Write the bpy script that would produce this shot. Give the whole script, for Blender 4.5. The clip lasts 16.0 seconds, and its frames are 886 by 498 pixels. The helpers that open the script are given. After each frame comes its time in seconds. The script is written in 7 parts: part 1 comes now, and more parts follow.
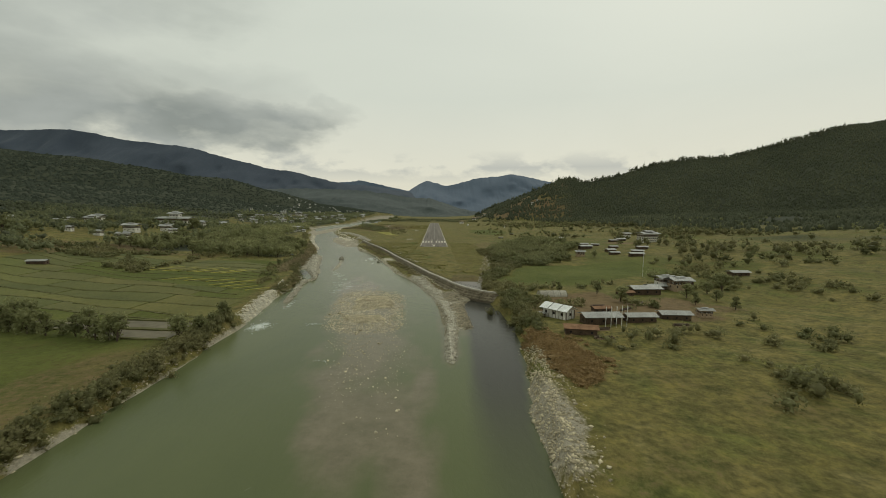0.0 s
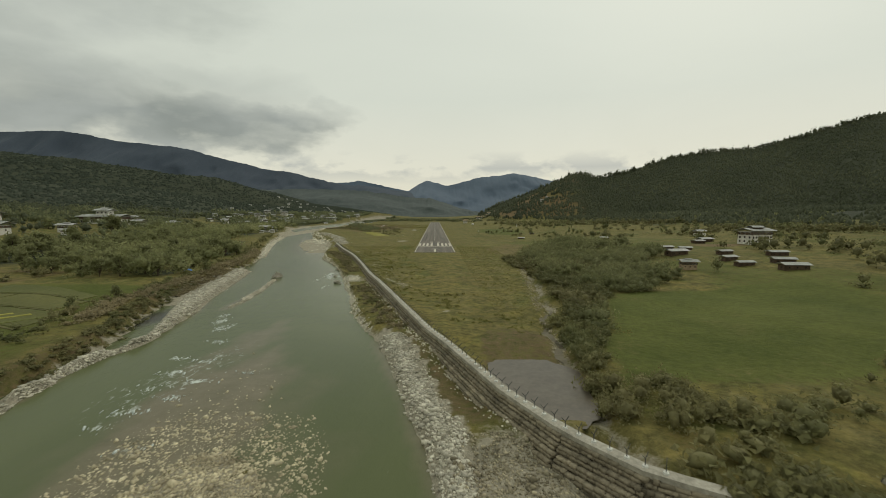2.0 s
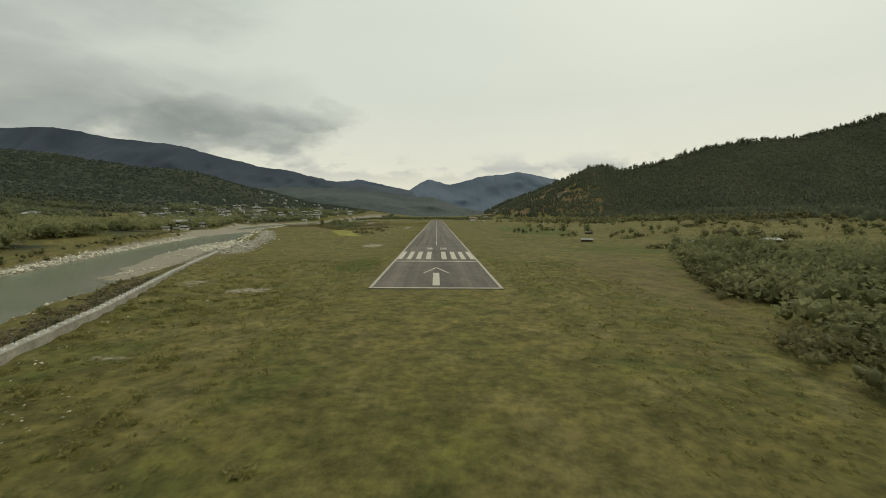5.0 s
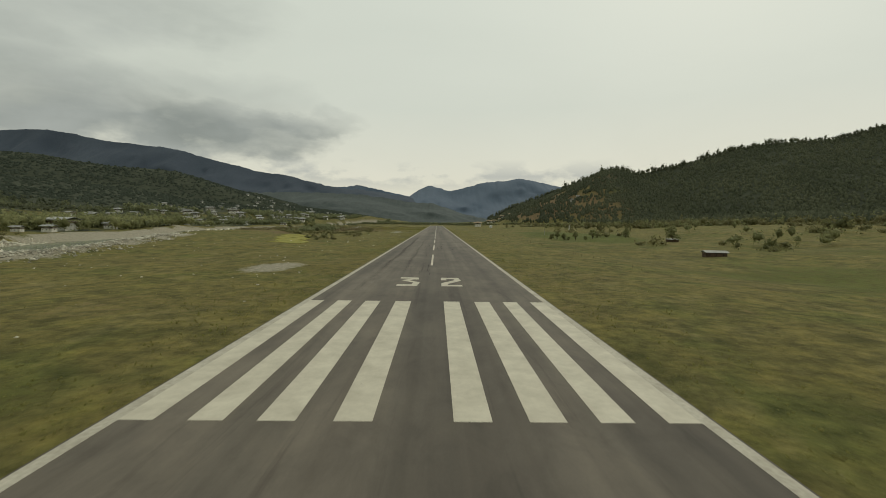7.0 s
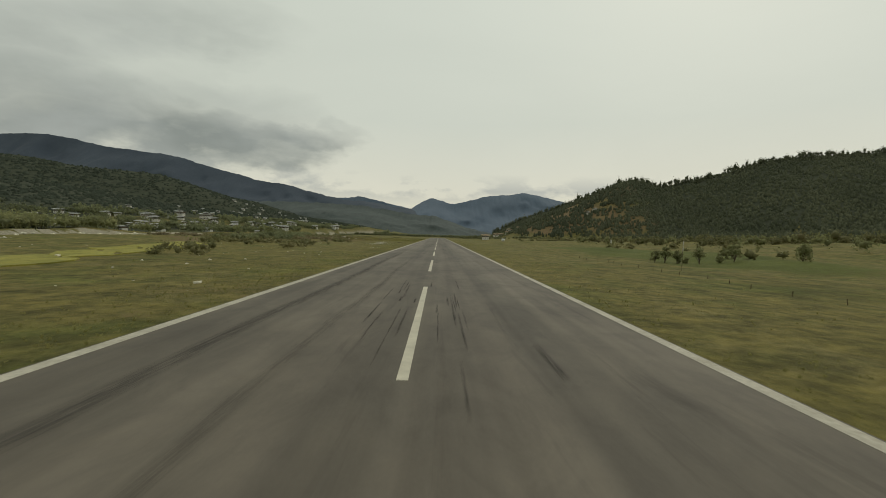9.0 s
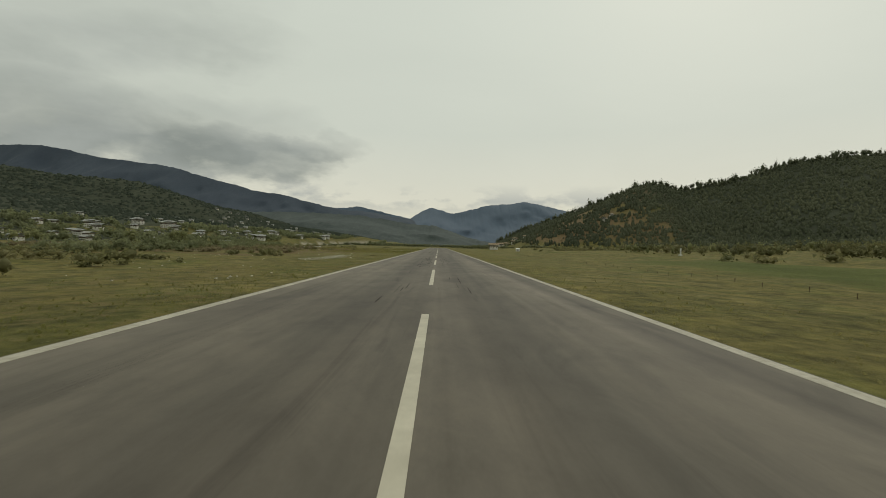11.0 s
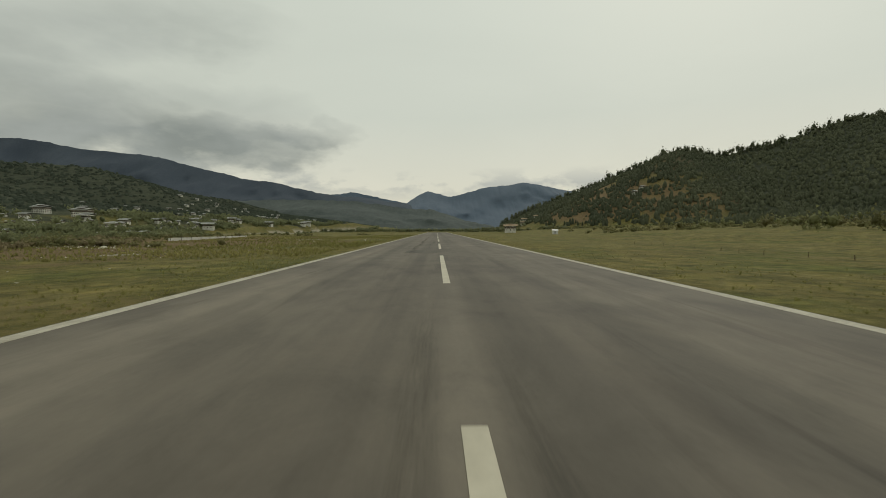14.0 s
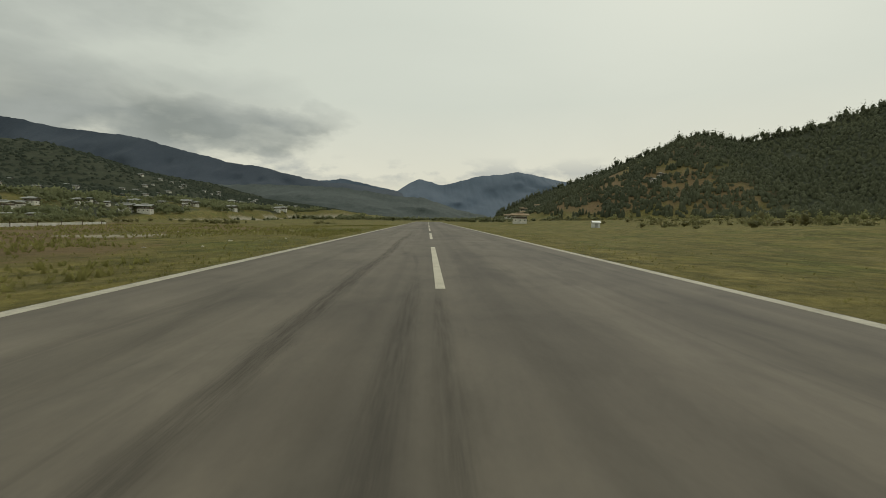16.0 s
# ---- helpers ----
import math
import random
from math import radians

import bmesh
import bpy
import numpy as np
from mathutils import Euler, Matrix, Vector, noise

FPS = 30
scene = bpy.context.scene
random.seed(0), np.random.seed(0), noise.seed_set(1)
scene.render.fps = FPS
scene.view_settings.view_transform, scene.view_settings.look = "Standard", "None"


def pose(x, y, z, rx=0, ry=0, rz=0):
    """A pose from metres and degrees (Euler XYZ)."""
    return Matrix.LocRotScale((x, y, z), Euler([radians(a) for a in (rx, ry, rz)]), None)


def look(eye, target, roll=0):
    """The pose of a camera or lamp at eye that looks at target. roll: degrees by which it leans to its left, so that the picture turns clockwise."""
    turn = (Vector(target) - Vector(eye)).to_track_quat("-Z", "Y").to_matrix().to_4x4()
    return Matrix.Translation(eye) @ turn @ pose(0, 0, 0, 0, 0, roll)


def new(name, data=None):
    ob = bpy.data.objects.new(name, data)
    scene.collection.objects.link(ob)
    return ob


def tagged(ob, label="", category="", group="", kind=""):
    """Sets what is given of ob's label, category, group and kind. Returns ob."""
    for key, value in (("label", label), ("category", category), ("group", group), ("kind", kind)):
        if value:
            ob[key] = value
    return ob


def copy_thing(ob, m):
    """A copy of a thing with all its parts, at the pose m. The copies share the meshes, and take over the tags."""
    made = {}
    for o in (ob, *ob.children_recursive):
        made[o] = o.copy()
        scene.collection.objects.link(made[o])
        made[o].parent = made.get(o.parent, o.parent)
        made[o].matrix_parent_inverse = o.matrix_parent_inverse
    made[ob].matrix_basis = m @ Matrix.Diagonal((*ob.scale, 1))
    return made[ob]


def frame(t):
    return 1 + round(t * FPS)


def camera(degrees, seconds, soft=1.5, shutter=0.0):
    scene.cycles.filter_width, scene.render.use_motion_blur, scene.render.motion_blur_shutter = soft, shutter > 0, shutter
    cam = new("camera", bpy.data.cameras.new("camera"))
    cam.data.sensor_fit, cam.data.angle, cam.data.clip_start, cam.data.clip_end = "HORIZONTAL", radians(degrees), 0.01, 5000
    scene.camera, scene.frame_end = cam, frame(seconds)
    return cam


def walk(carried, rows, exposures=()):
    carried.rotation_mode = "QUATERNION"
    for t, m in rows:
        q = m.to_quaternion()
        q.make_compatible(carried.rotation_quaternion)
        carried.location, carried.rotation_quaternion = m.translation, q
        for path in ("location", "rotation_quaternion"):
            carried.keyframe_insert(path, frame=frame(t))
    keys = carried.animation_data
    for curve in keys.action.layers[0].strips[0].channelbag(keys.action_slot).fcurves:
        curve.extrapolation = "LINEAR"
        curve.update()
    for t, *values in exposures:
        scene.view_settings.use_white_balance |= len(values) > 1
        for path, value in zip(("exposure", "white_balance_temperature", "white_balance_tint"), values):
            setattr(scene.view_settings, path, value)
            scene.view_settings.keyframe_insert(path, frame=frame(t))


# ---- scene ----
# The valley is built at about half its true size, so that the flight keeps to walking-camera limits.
cam = camera(92.25, 16.0, soft=0.9, shutter=0.08)
walk(cam, [
    (0, pose(0.08, -228.09, 17.86, 85.21, -0.62, -1.15)),
    (0.5, pose(0.22, -209.35, 16.75, 85.48, -0.34, -1.15)),
    (1, pose(0.18, -190.67, 15.70, 85.48, -0.10, -1.15)),
    (1.5, pose(0.04, -172.04, 14.69, 85.37, -0.04, -1.08)),
    (2, pose(-0.04, -153.59, 13.71, 85.33, -0.20, -1.09)),
    (2.5, pose(0.18, -135.37, 12.85, 85.46, -0.23, -0.94)),
    (3, pose(-0.01, -117.44, 11.91, 85.43, 0.11, -0.96)),
    (3.5, pose(0.25, -99.69, 11.03, 85.23, 0.95, -0.89)),
    (4, pose(-0.14, -81.96, 10.09, 85.01, 0.40, -0.81)),
    (6.5, pose(0.44, 4.81, 5.47, 86.27, -0.54, -0.87)),
    (7, pose(0.52, 20.82, 4.86, 86.36, -0.77, -0.81)),
    (7.5, pose(0.59, 37.23, 4.25, 86.58, -2.06, -0.75)),
    (8, pose(0.62, 53.48, 3.72, 86.92, -2.19, -0.76)),
    (8.5, pose(0.63, 69.51, 3.28, 87.59, -2.15, -0.69)),
    (9, pose(0.63, 85.40, 2.89, 88.18, -1.96, -0.57)),
    (11.5, pose(0.24, 161.13, 2.16, 89.62, -1.34, -0.64)),
    (12, pose(0.11, 176.01, 2.08, 89.25, -0.62, -0.67)),
    (12.5, pose(-0.01, 190.76, 2.05, 89.22, -0.24, -0.57)),
    (13, pose(-0.13, 205.07, 1.95, 89.42, 0.28, -0.58)),
    (13.5, pose(-0.25, 219.05, 1.83, 88.39, 0.29, -0.62)),
    (14, pose(-0.33, 232.85, 1.74, 87.47, 0.15, -0.87)),
    (14.5, pose(-0.37, 246.56, 1.75, 86.62, -0.07, -1.31)),
    (15, pose(-0.42, 260.23, 1.65, 85.69, 0.42, -1.87)),
    (15.5, pose(-0.36, 273.87, 1.53, 85.30, 0.13, -2.07)),
    (16, pose(-0.33, 287.59, 1.67, 86.02, -0.90, -2.05)),
], [(0, 0.10), (3.5, 0.15), (6.5, 0.10), (8, 0.0), (14.5, 0.0), (16, 0.06)])

# ---- sky, sun ----
SUN_TURN, SUN_HIGH = radians(35), radians(42)
world = bpy.data.worlds.new("sky")
scene.world = world
world.use_nodes = True
wn, wl = world.node_tree.nodes, world.node_tree.links
wn.clear()


def wnode(kind, **values):
    n = wn.new(kind)
    for k, v in values.items():
        n.inputs[k].default_value = v
    return n


def wmath(op, a, b=None):
    n = wn.new("ShaderNodeMath")
    n.operation = op
    for i, v in enumerate((a, b)):
        if v is None:
            continue
        if isinstance(v, (int, float)):
            n.inputs[i].default_value = v
        else:
            wl.new(v, n.inputs[i])
    return n.outputs[0]


def wramp(value, stops):
    n = wn.new("ShaderNodeValToRGB")
    wl.new(value, n.inputs[0])
    while len(n.color_ramp.elements) < len(stops):
        n.color_ramp.elements.new(0.5)
    for e, (p, c) in zip(n.color_ramp.elements, stops):
        e.position, e.color = p, (*c, 1)
    return n.outputs[0]


def wmix(kind, fac, a, b):
    n = wn.new("ShaderNodeMix")
    n.data_type, n.blend_type = "RGBA", kind
    for i, v in ((0, fac), (6, a), (7, b)):
        if isinstance(v, float):
            n.inputs[i].default_value = v
        elif isinstance(v, tuple):
            n.inputs[i].default_value = (*v, 1)
        else:
            wl.new(v, n.inputs[i])
    return n.outputs[2]


nish = wn.new("ShaderNodeTexSky")
nish.sky_type, nish.sun_disc, nish.sun_elevation, nish.sun_rotation = "NISHITA", False, SUN_HIGH, SUN_TURN
nish.air_density, nish.dust_density = 1.0, 3.0
where = wn.new("ShaderNodeTexCoord")
split = wn.new("ShaderNodeSeparateXYZ")
wl.new(where.outputs["Generated"], split.inputs[0])
dx, dy, dz = split.outputs
up = wmath("MAXIMUM", dz, 0.0)
flat = wmath("ADD", up, 0.16)
plane = wn.new("ShaderNodeCombineXYZ")
wl.new(wmath("DIVIDE", dx, flat), plane.inputs[0])
wl.new(wmath("DIVIDE", dy, flat), plane.inputs[1])
wl.new(wmath("MULTIPLY", up, 1.5), plane.inputs[2])
streak = wnode("ShaderNodeTexNoise", Scale=0.55, Detail=7.0, Roughness=0.55, Distortion=0.6)
wl.new(plane.outputs[0], streak.inputs["Vector"])
puff = wnode("ShaderNodeTexNoise", Scale=6.5, Detail=8.0, Roughness=0.55, Distortion=0.1)
stretch = wn.new("ShaderNodeVectorMath")
stretch.operation = "MULTIPLY"
stretch.inputs[1].default_value = (1, 1, 2.3)
wl.new(where.outputs["Generated"], stretch.inputs[0])
wl.new(stretch.outputs[0], puff.inputs["Vector"])
# pale overcast, warm and bright low over the valley's end, a darker bank of cloud over the western range
height = wramp(up, [(0.0, (0.70, 0.67, 0.53)), (0.10, (0.69, 0.68, 0.56)), (0.25, (0.60, 0.63, 0.54)), (0.60, (0.64, 0.68, 0.59))])
shade = wramp(streak.outputs[0], [(0.30, (0.90, 0.91, 0.91)), (0.62, (1.03, 1.03, 1.03))])
pale = wmix("MULTIPLY", 0.45, height, shade)
broad = wnode("ShaderNodeTexNoise", Scale=3.4, Detail=6.0, Roughness=0.52, Distortion=0.25)
wl.new(stretch.outputs[0], broad.inputs["Vector"])


def between(value, *stops):
    """A grey ramp over a value, as a number."""
    return wramp(value, [(p, (g, g, g)) for p, g in stops])


ahead_of = wmath("MAXIMUM", dy, 0.15)
su = wmath("ADD", wmath("DIVIDE", dx, ahead_of), wmath("MULTIPLY", wmath("SUBTRACT", broad.outputs[0], 0.5), 0.50))
sv = wmath("ADD", wmath("DIVIDE", dz, ahead_of), wmath("MULTIPLY", wmath("SUBTRACT", puff.outputs[0], 0.5), 0.16))


def bank_of(cu, cv, ru, rv, strength):
    """One soft bank of cloud, ragged by the noise in su and sv."""
    a, c = wmath("DIVIDE", wmath("SUBTRACT", su, cu), ru), wmath("DIVIDE", wmath("SUBTRACT", sv, cv), rv)
    r = wmath("ADD", wmath("MULTIPLY", a, a), wmath("MULTIPLY", c, c))
    return wmath("MULTIPLY", between(r, (0.0, 1.0), (0.35, 0.80), (0.75, 0.25), (1.0, 0.0)), strength)


dens = bank_of(-0.50, 0.195, 0.27, 0.075, 0.75)
for bank in ((-1.02, 0.26, 0.42, 0.15, 0.80), (-0.62, 0.25, 0.40, 0.12, 0.32), (-0.30, 0.215, 0.15, 0.04, 0.35), (-0.85, 0.44, 0.55, 0.10, 0.28), (-1.9, 0.30, 0.7, 0.2, 0.6), (-0.98, 0.19, 0.30, 0.06, 0.3), (-1.0, 0.60, 0.7, 0.30, 0.24), (-0.88, 0.235, 0.26, 0.045, 0.35), (-0.66, 0.205, 0.24, 0.045, 0.45), (-0.46, 0.165, 0.16, 0.030, 0.25)):
    dens = wmath("ADD", dens, bank_of(*bank))
dens = wmath("MULTIPLY", dens, wmath("ADD", wmath("MULTIPLY", puff.outputs[0], 2.4), 0.02))
dens = wmath("DIVIDE", dens, wmath("ADD", wmath("MULTIPLY", dens, 0.45), 1.0))
mass = wramp(broad.outputs[0], [(0.36, (0.215, 0.238, 0.215)), (0.64, (0.35, 0.375, 0.345))])
cloudy = wmix("MIX", wmath("MINIMUM", dens, 0.92), pale, mass)
ends = wmath("MULTIPLY", wmath("MAXIMUM", wmath("SUBTRACT", 1.0, wmath("MULTIPLY", wmath("ABSOLUTE", wmath("SUBTRACT", up, 0.105)), 26.0)), 0.0),
             wmath("MINIMUM", wmath("MAXIMUM", wmath("MULTIPLY", wmath("SUBTRACT", puff.outputs[0], 0.47), 9.0), 0.0), 0.8))
cloudy = wmix("MIX", ends, cloudy, (0.40, 0.42, 0.39))
clear = wmix("MULTIPLY", 1.0, nish.outputs[0], (0.09, 0.09, 0.09))
sky = wmix("MIX", 0.94, clear, cloudy)
back = wn.new("ShaderNodeBackground")
back.inputs[1].default_value = 1.0
wl.new(sky, back.inputs[0])
out = wn.new("ShaderNodeOutputWorld")
wl.new(back.outputs[0], out.inputs[0])

sun = new("sun", bpy.data.lights.new("sun", "SUN"))
sun.data.energy, sun.data.angle, sun.data.color = 0.6, radians(20), (1.0, 0.95, 0.86)
sun.matrix_world = look((0, 0, 100), (-math.sin(SUN_TURN) * 60, -math.cos(SUN_TURN) * 60, 100 - 60 * math.tan(SUN_HIGH)))


# ---- materials ----
def ramp_of(nt, value, stops):
    n = nt.nodes.new("ShaderNodeValToRGB")
    nt.links.new(value, n.inputs[0])
    while len(n.color_ramp.elements) < len(stops):
        n.color_ramp.elements.new(0.5)
    for e, (p, c) in zip(n.color_ramp.elements, stops):
        e.position, e.color = p, (*c, 1)
    return n.outputs[0]


def noise_of(nt, scale, detail=5.0, rough=0.6, stretch=None, distortion=0.0):
    tc = nt.nodes.new("ShaderNodeTexCoord")
    n = nt.nodes.new("ShaderNodeTexNoise")
    n.inputs["Scale"].default_value, n.inputs["Detail"].default_value, n.inputs["Roughness"].default_value = scale, detail, rough
    n.inputs["Distortion"].default_value = distortion
    vec = tc.outputs["Object"]
    if stretch:
        m = nt.nodes.new("ShaderNodeVectorMath")
        m.operation = "MULTIPLY"
        m.inputs[1].default_value = stretch
        nt.links.new(vec, m.inputs[0])
        vec = m.outputs[0]
    nt.links.new(vec, n.inputs["Vector"])
    return n.outputs[0]


def mixed(nt, kind, fac, a, b):
    n = nt.nodes.new("ShaderNodeMix")
    n.data_type, n.blend_type = "RGBA", kind
    for i, v in ((0, fac), (6, a), (7, b)):
        if isinstance(v, (int, float)):
            n.inputs[i].default_value = v
        elif isinstance(v, tuple):
            n.inputs[i].default_value = (*v, 1)
        else:
            nt.links.new(v, n.inputs[i])
    return n.outputs[2]


def bumped(nt, bsdf, value, strength, distance):
    b = nt.nodes.new("ShaderNodeBump")
    b.inputs["Strength"].default_value, b.inputs["Distance"].default_value = strength, distance
    nt.links.new(value, b.inputs["Height"])
    nt.links.new(b.outputs[0], bsdf.inputs["Normal"])


def start_mat(name, rough=0.9, spec=0.25):
    m = bpy.data.materials.new(name)
    m.use_nodes = True
    b = m.node_tree.nodes["Principled BSDF"]
    b.inputs["Roughness"].default_value = rough
    b.inputs["Specular IOR Level"].default_value = spec
    return m, m.node_tree, b


def plain(name, c1, c2, scale=1.0, rough=0.85, bump=0.3, dist=0.05, fine=8.0, spec=0.25, vary=0.0, metal=0.0):
    """Two colours by coarse noise, broken by fine noise; vary: by how much single pieces differ."""
    m, nt, b = start_mat(name, rough, spec)
    b.inputs["Metallic"].default_value = metal
    col = ramp_of(nt, noise_of(nt, scale), [(0.32, c1), (0.68, c2)])
    grain = noise_of(nt, scale * fine, 4.0)
    col = mixed(nt, "MULTIPLY", 0.55, col, ramp_of(nt, grain, [(0.3, (0.6, 0.6, 0.6)), (0.7, (1.25, 1.25, 1.25))]))
    if vary:
        geo = nt.nodes.new("ShaderNodeNewGeometry")
        info = nt.nodes.new("ShaderNodeObjectInfo")
        add = nt.nodes.new("ShaderNodeMath")
        add.operation = "ADD"
        nt.links.new(geo.outputs["Random Per Island"], add.inputs[0])
        nt.links.new(info.outputs["Random"], add.inputs[1])
        half = nt.nodes.new("ShaderNodeMath")
        half.operation = "MULTIPLY"
        half.inputs[1].default_value = 0.5
        nt.links.new(add.outputs[0], half.inputs[0])
        col = mixed(nt, "MULTIPLY", 1.0, col, ramp_of(nt, half.outputs[0], [(0.0, (1 - vary,) * 3), (1.0, (1 + vary,) * 3)]))
    nt.links.new(col, b.inputs["Base Color"])
    bumped(nt, b, grain, bump, dist)
    return m


def corrugated(m):
    """Corrugations across a sheet roof."""
    nt = m.node_tree
    tc, wave, bump = (nt.nodes.new(k) for k in ("ShaderNodeTexCoord", "ShaderNodeTexWave", "ShaderNodeBump"))
    wave.inputs["Scale"].default_value = 2.2
    nt.links.new(tc.outputs["Object"], wave.inputs["Vector"])
    nt.links.new(wave.outputs[1], bump.inputs["Height"])
    bump.inputs["Strength"].default_value, bump.inputs["Distance"].default_value = 0.6, 0.08
    bsdf = nt.nodes["Principled BSDF"]
    nt.links.new(bsdf.inputs["Normal"].links[0].from_socket, bump.inputs["Normal"])
    nt.links.new(bump.outputs[0], bsdf.inputs["Normal"])


M_ASPHALT, nt, b = start_mat("asphalt", 0.8, 0.3)
base = ramp_of(nt, noise_of(nt, 0.12, 6.0, 0.65), [(0.30, (0.121, 0.104, 0.083)), (0.70, (0.179, 0.156, 0.123))])
lanes = noise_of(nt, 1.0, 3.0, 0.55, (0.45, 0.008, 1.0))
base = mixed(nt, "MULTIPLY", 0.6, base, ramp_of(nt, lanes, [(0.36, (0.52, 0.52, 0.52)), (0.60, (1.15, 1.14, 1.12))]))
fine = noise_of(nt, 14.0, 5.0, 0.7)
base = mixed(nt, "MULTIPLY", 0.3, base, ramp_of(nt, fine, [(0.3, (0.78, 0.78, 0.78)), (0.7, (1.18, 1.18, 1.18))]))
patches = noise_of(nt, 0.35, 3.0, 0.6, (1.0, 0.35, 1.0), 0.8)
base = mixed(nt, "MULTIPLY", 0.7, base, ramp_of(nt, patches, [(0.36, (0.80, 0.80, 0.81)), (0.5, (1.0, 1.0, 1.0))]))
nt.links.new(base, b.inputs["Base Color"])
drag = noise_of(nt, 1.0, 4.0, 0.55, (1.5, 0.02, 1.0))
across = nt.nodes.new("ShaderNodeSeparateXYZ")
place = nt.nodes.new("ShaderNodeTexCoord")
nt.links.new(place.outputs["Object"], across.inputs[0])
off = nt.nodes.new("ShaderNodeMath")
off.operation = "ABSOLUTE"
nt.links.new(across.outputs[0], off.inputs[0])
tenth = nt.nodes.new("ShaderNodeMath")
tenth.operation = "MULTIPLY"
tenth.inputs[1].default_value = 0.1
nt.links.new(off.outputs[0], tenth.inputs[0])
# tyres have darkened the middle lanes
base = mixed(nt, "MULTIPLY", 0.8, base, ramp_of(nt, tenth.outputs[0], [(0.0, (0.95, 0.95, 0.95)), (0.16, (0.89, 0.88, 0.88)), (0.30, (0.94, 0.94, 0.94)), (0.44, (1.10, 1.10, 1.09)), (0.60, (1.07, 1.07, 1.06)), (0.74, (0.95, 0.95, 0.95))]))
# worn-in rubber darkens the first stretch
ahead = nt.nodes.new("ShaderNodeMath")
ahead.operation = "MULTIPLY"
ahead.inputs[1].default_value = 1 / 300
nt.links.new(across.outputs[1], ahead.inputs[0])
base = mixed(nt, "MULTIPLY", 1.0, base, ramp_of(nt, ahead.outputs[0], [(0.0, (0.86, 0.85, 0.85)), (0.30, (0.88, 0.87, 0.87)), (0.62, (1.0, 1.0, 1.0)), (1.0, (0.97, 0.97, 0.97))]))
base = mixed(nt, "MULTIPLY", 0.45, base, ramp_of(nt, drag, [(0.34, (0.74, 0.73, 0.72)), (0.58, (1.08, 1.08, 1.08))]))
nt.links.new(base, b.inputs["Base Color"])
blot = noise_of(nt, 0.85, 6.0, 0.68, (1.0, 0.45, 1.0), 0.6)
base = mixed(nt, "MULTIPLY", 0.8, base, ramp_of(nt, blot, [(0.34, (0.80, 0.80, 0.80)), (0.50, (1.0, 1.0, 1.0)), (0.66, (1.13, 1.12, 1.10))]))
stain = noise_of(nt, 0.55, 5.0, 0.62, (1.7, 0.11, 1.0), 1.2)
base = mixed(nt, "MULTIPLY", 0.9, base, ramp_of(nt, stain, [(0.57, (1.0, 1.0, 1.0)), (0.69, (0.74, 0.73, 0.73))]))
nt.links.new(base, b.inputs["Base Color"])
bumped(nt, b, fine, 0.05, 0.004)

M_PATCH = plain("mottled_asphalt_patch", (0.080, 0.072, 0.060), (0.132, 0.117, 0.095), 0.7, 0.85, 0.1, 0.01)


M_PAINT, nt, b = start_mat("white_runway_paint", 0.65, 0.3)
col = ramp_of(nt, noise_of(nt, 0.9, 6.0, 0.7), [(0.30, (0.400, 0.362, 0.280)), (0.65, (0.560, 0.515, 0.405))])
worn = noise_of(nt, 5.0, 6.0, 0.75, (1.0, 0.25, 1.0))
col = mixed(nt, "MIX", ramp_of(nt, worn, [(0.66, (0, 0, 0)), (0.76, (0.7, 0.7, 0.7))]), col, (0.16, 0.15, 0.13))
nt.links.new(col, b.inputs["Base Color"])

M_EDGE = plain("weathered_edge_paint", (0.350, 0.318, 0.250), (0.500, 0.462, 0.375), 0.8, 0.75, 0.1, 0.01, fine=10.0)
M_RUBBER, nt, b = start_mat("tyre_rubber", 0.85, 0.2)
nt.links.new(ramp_of(nt, noise_of(nt, 3.0, 5.0, 0.7, (1.0, 0.08, 1.0)), [(0.35, (0.048, 0.043, 0.039)), (0.65, (0.080, 0.072, 0.062))]), b.inputs["Base Color"])
laid = nt.nodes.new("ShaderNodeAttribute")
laid.attribute_name = "laid"
see = nt.nodes.new("ShaderNodeMath")
see.operation = "MULTIPLY"
nt.links.new(laid.outputs["Fac"], see.inputs[0])
nt.links.new(ramp_of(nt, noise_of(nt, 6.0, 6.0, 0.75, (2.2, 0.10, 1.0)), [(0.36, (0.10, 0.10, 0.10)), (0.62, (1.0, 1.0, 1.0))]), see.inputs[1])
nt.links.new(see.outputs[0], b.inputs["Alpha"])

# the ground: grass, and by its painted cover gravel, fresh crops, forest floor and dry straw
M_GROUND, nt, b = start_mat("valley_ground", 0.95, 0.12)
grass = ramp_of(nt, noise_of(nt, 0.055, 8.0, 0.65, None, 0.5), [(0.28, (0.094, 0.096, 0.029)), (0.45, (0.144, 0.125, 0.043)), (0.60, (0.162, 0.138, 0.050)), (0.75, (0.116, 0.117, 0.035))])
tuft = noise_of(nt, 1.3, 8.0, 0.75)
fresh = ramp_of(nt, noise_of(nt, 0.13, 4.0, 0.6, (1.0, 0.8, 1.0), 0.6), [(0.50, (0, 0, 0)), (0.66, (0.6, 0.6, 0.6))])
grass = mixed(nt, "MIX", fresh, grass, (0.102, 0.118, 0.032))
sere = ramp_of(nt, noise_of(nt, 0.21, 4.0, 0.6, (1.0, 0.7, 1.0), 0.8), [(0.54, (0, 0, 0)), (0.66, (0.7, 0.7, 0.7))])
grass = mixed(nt, "MIX", sere, grass, (0.196, 0.166, 0.070))
clump = noise_of(nt, 0.42, 5.0, 0.7)
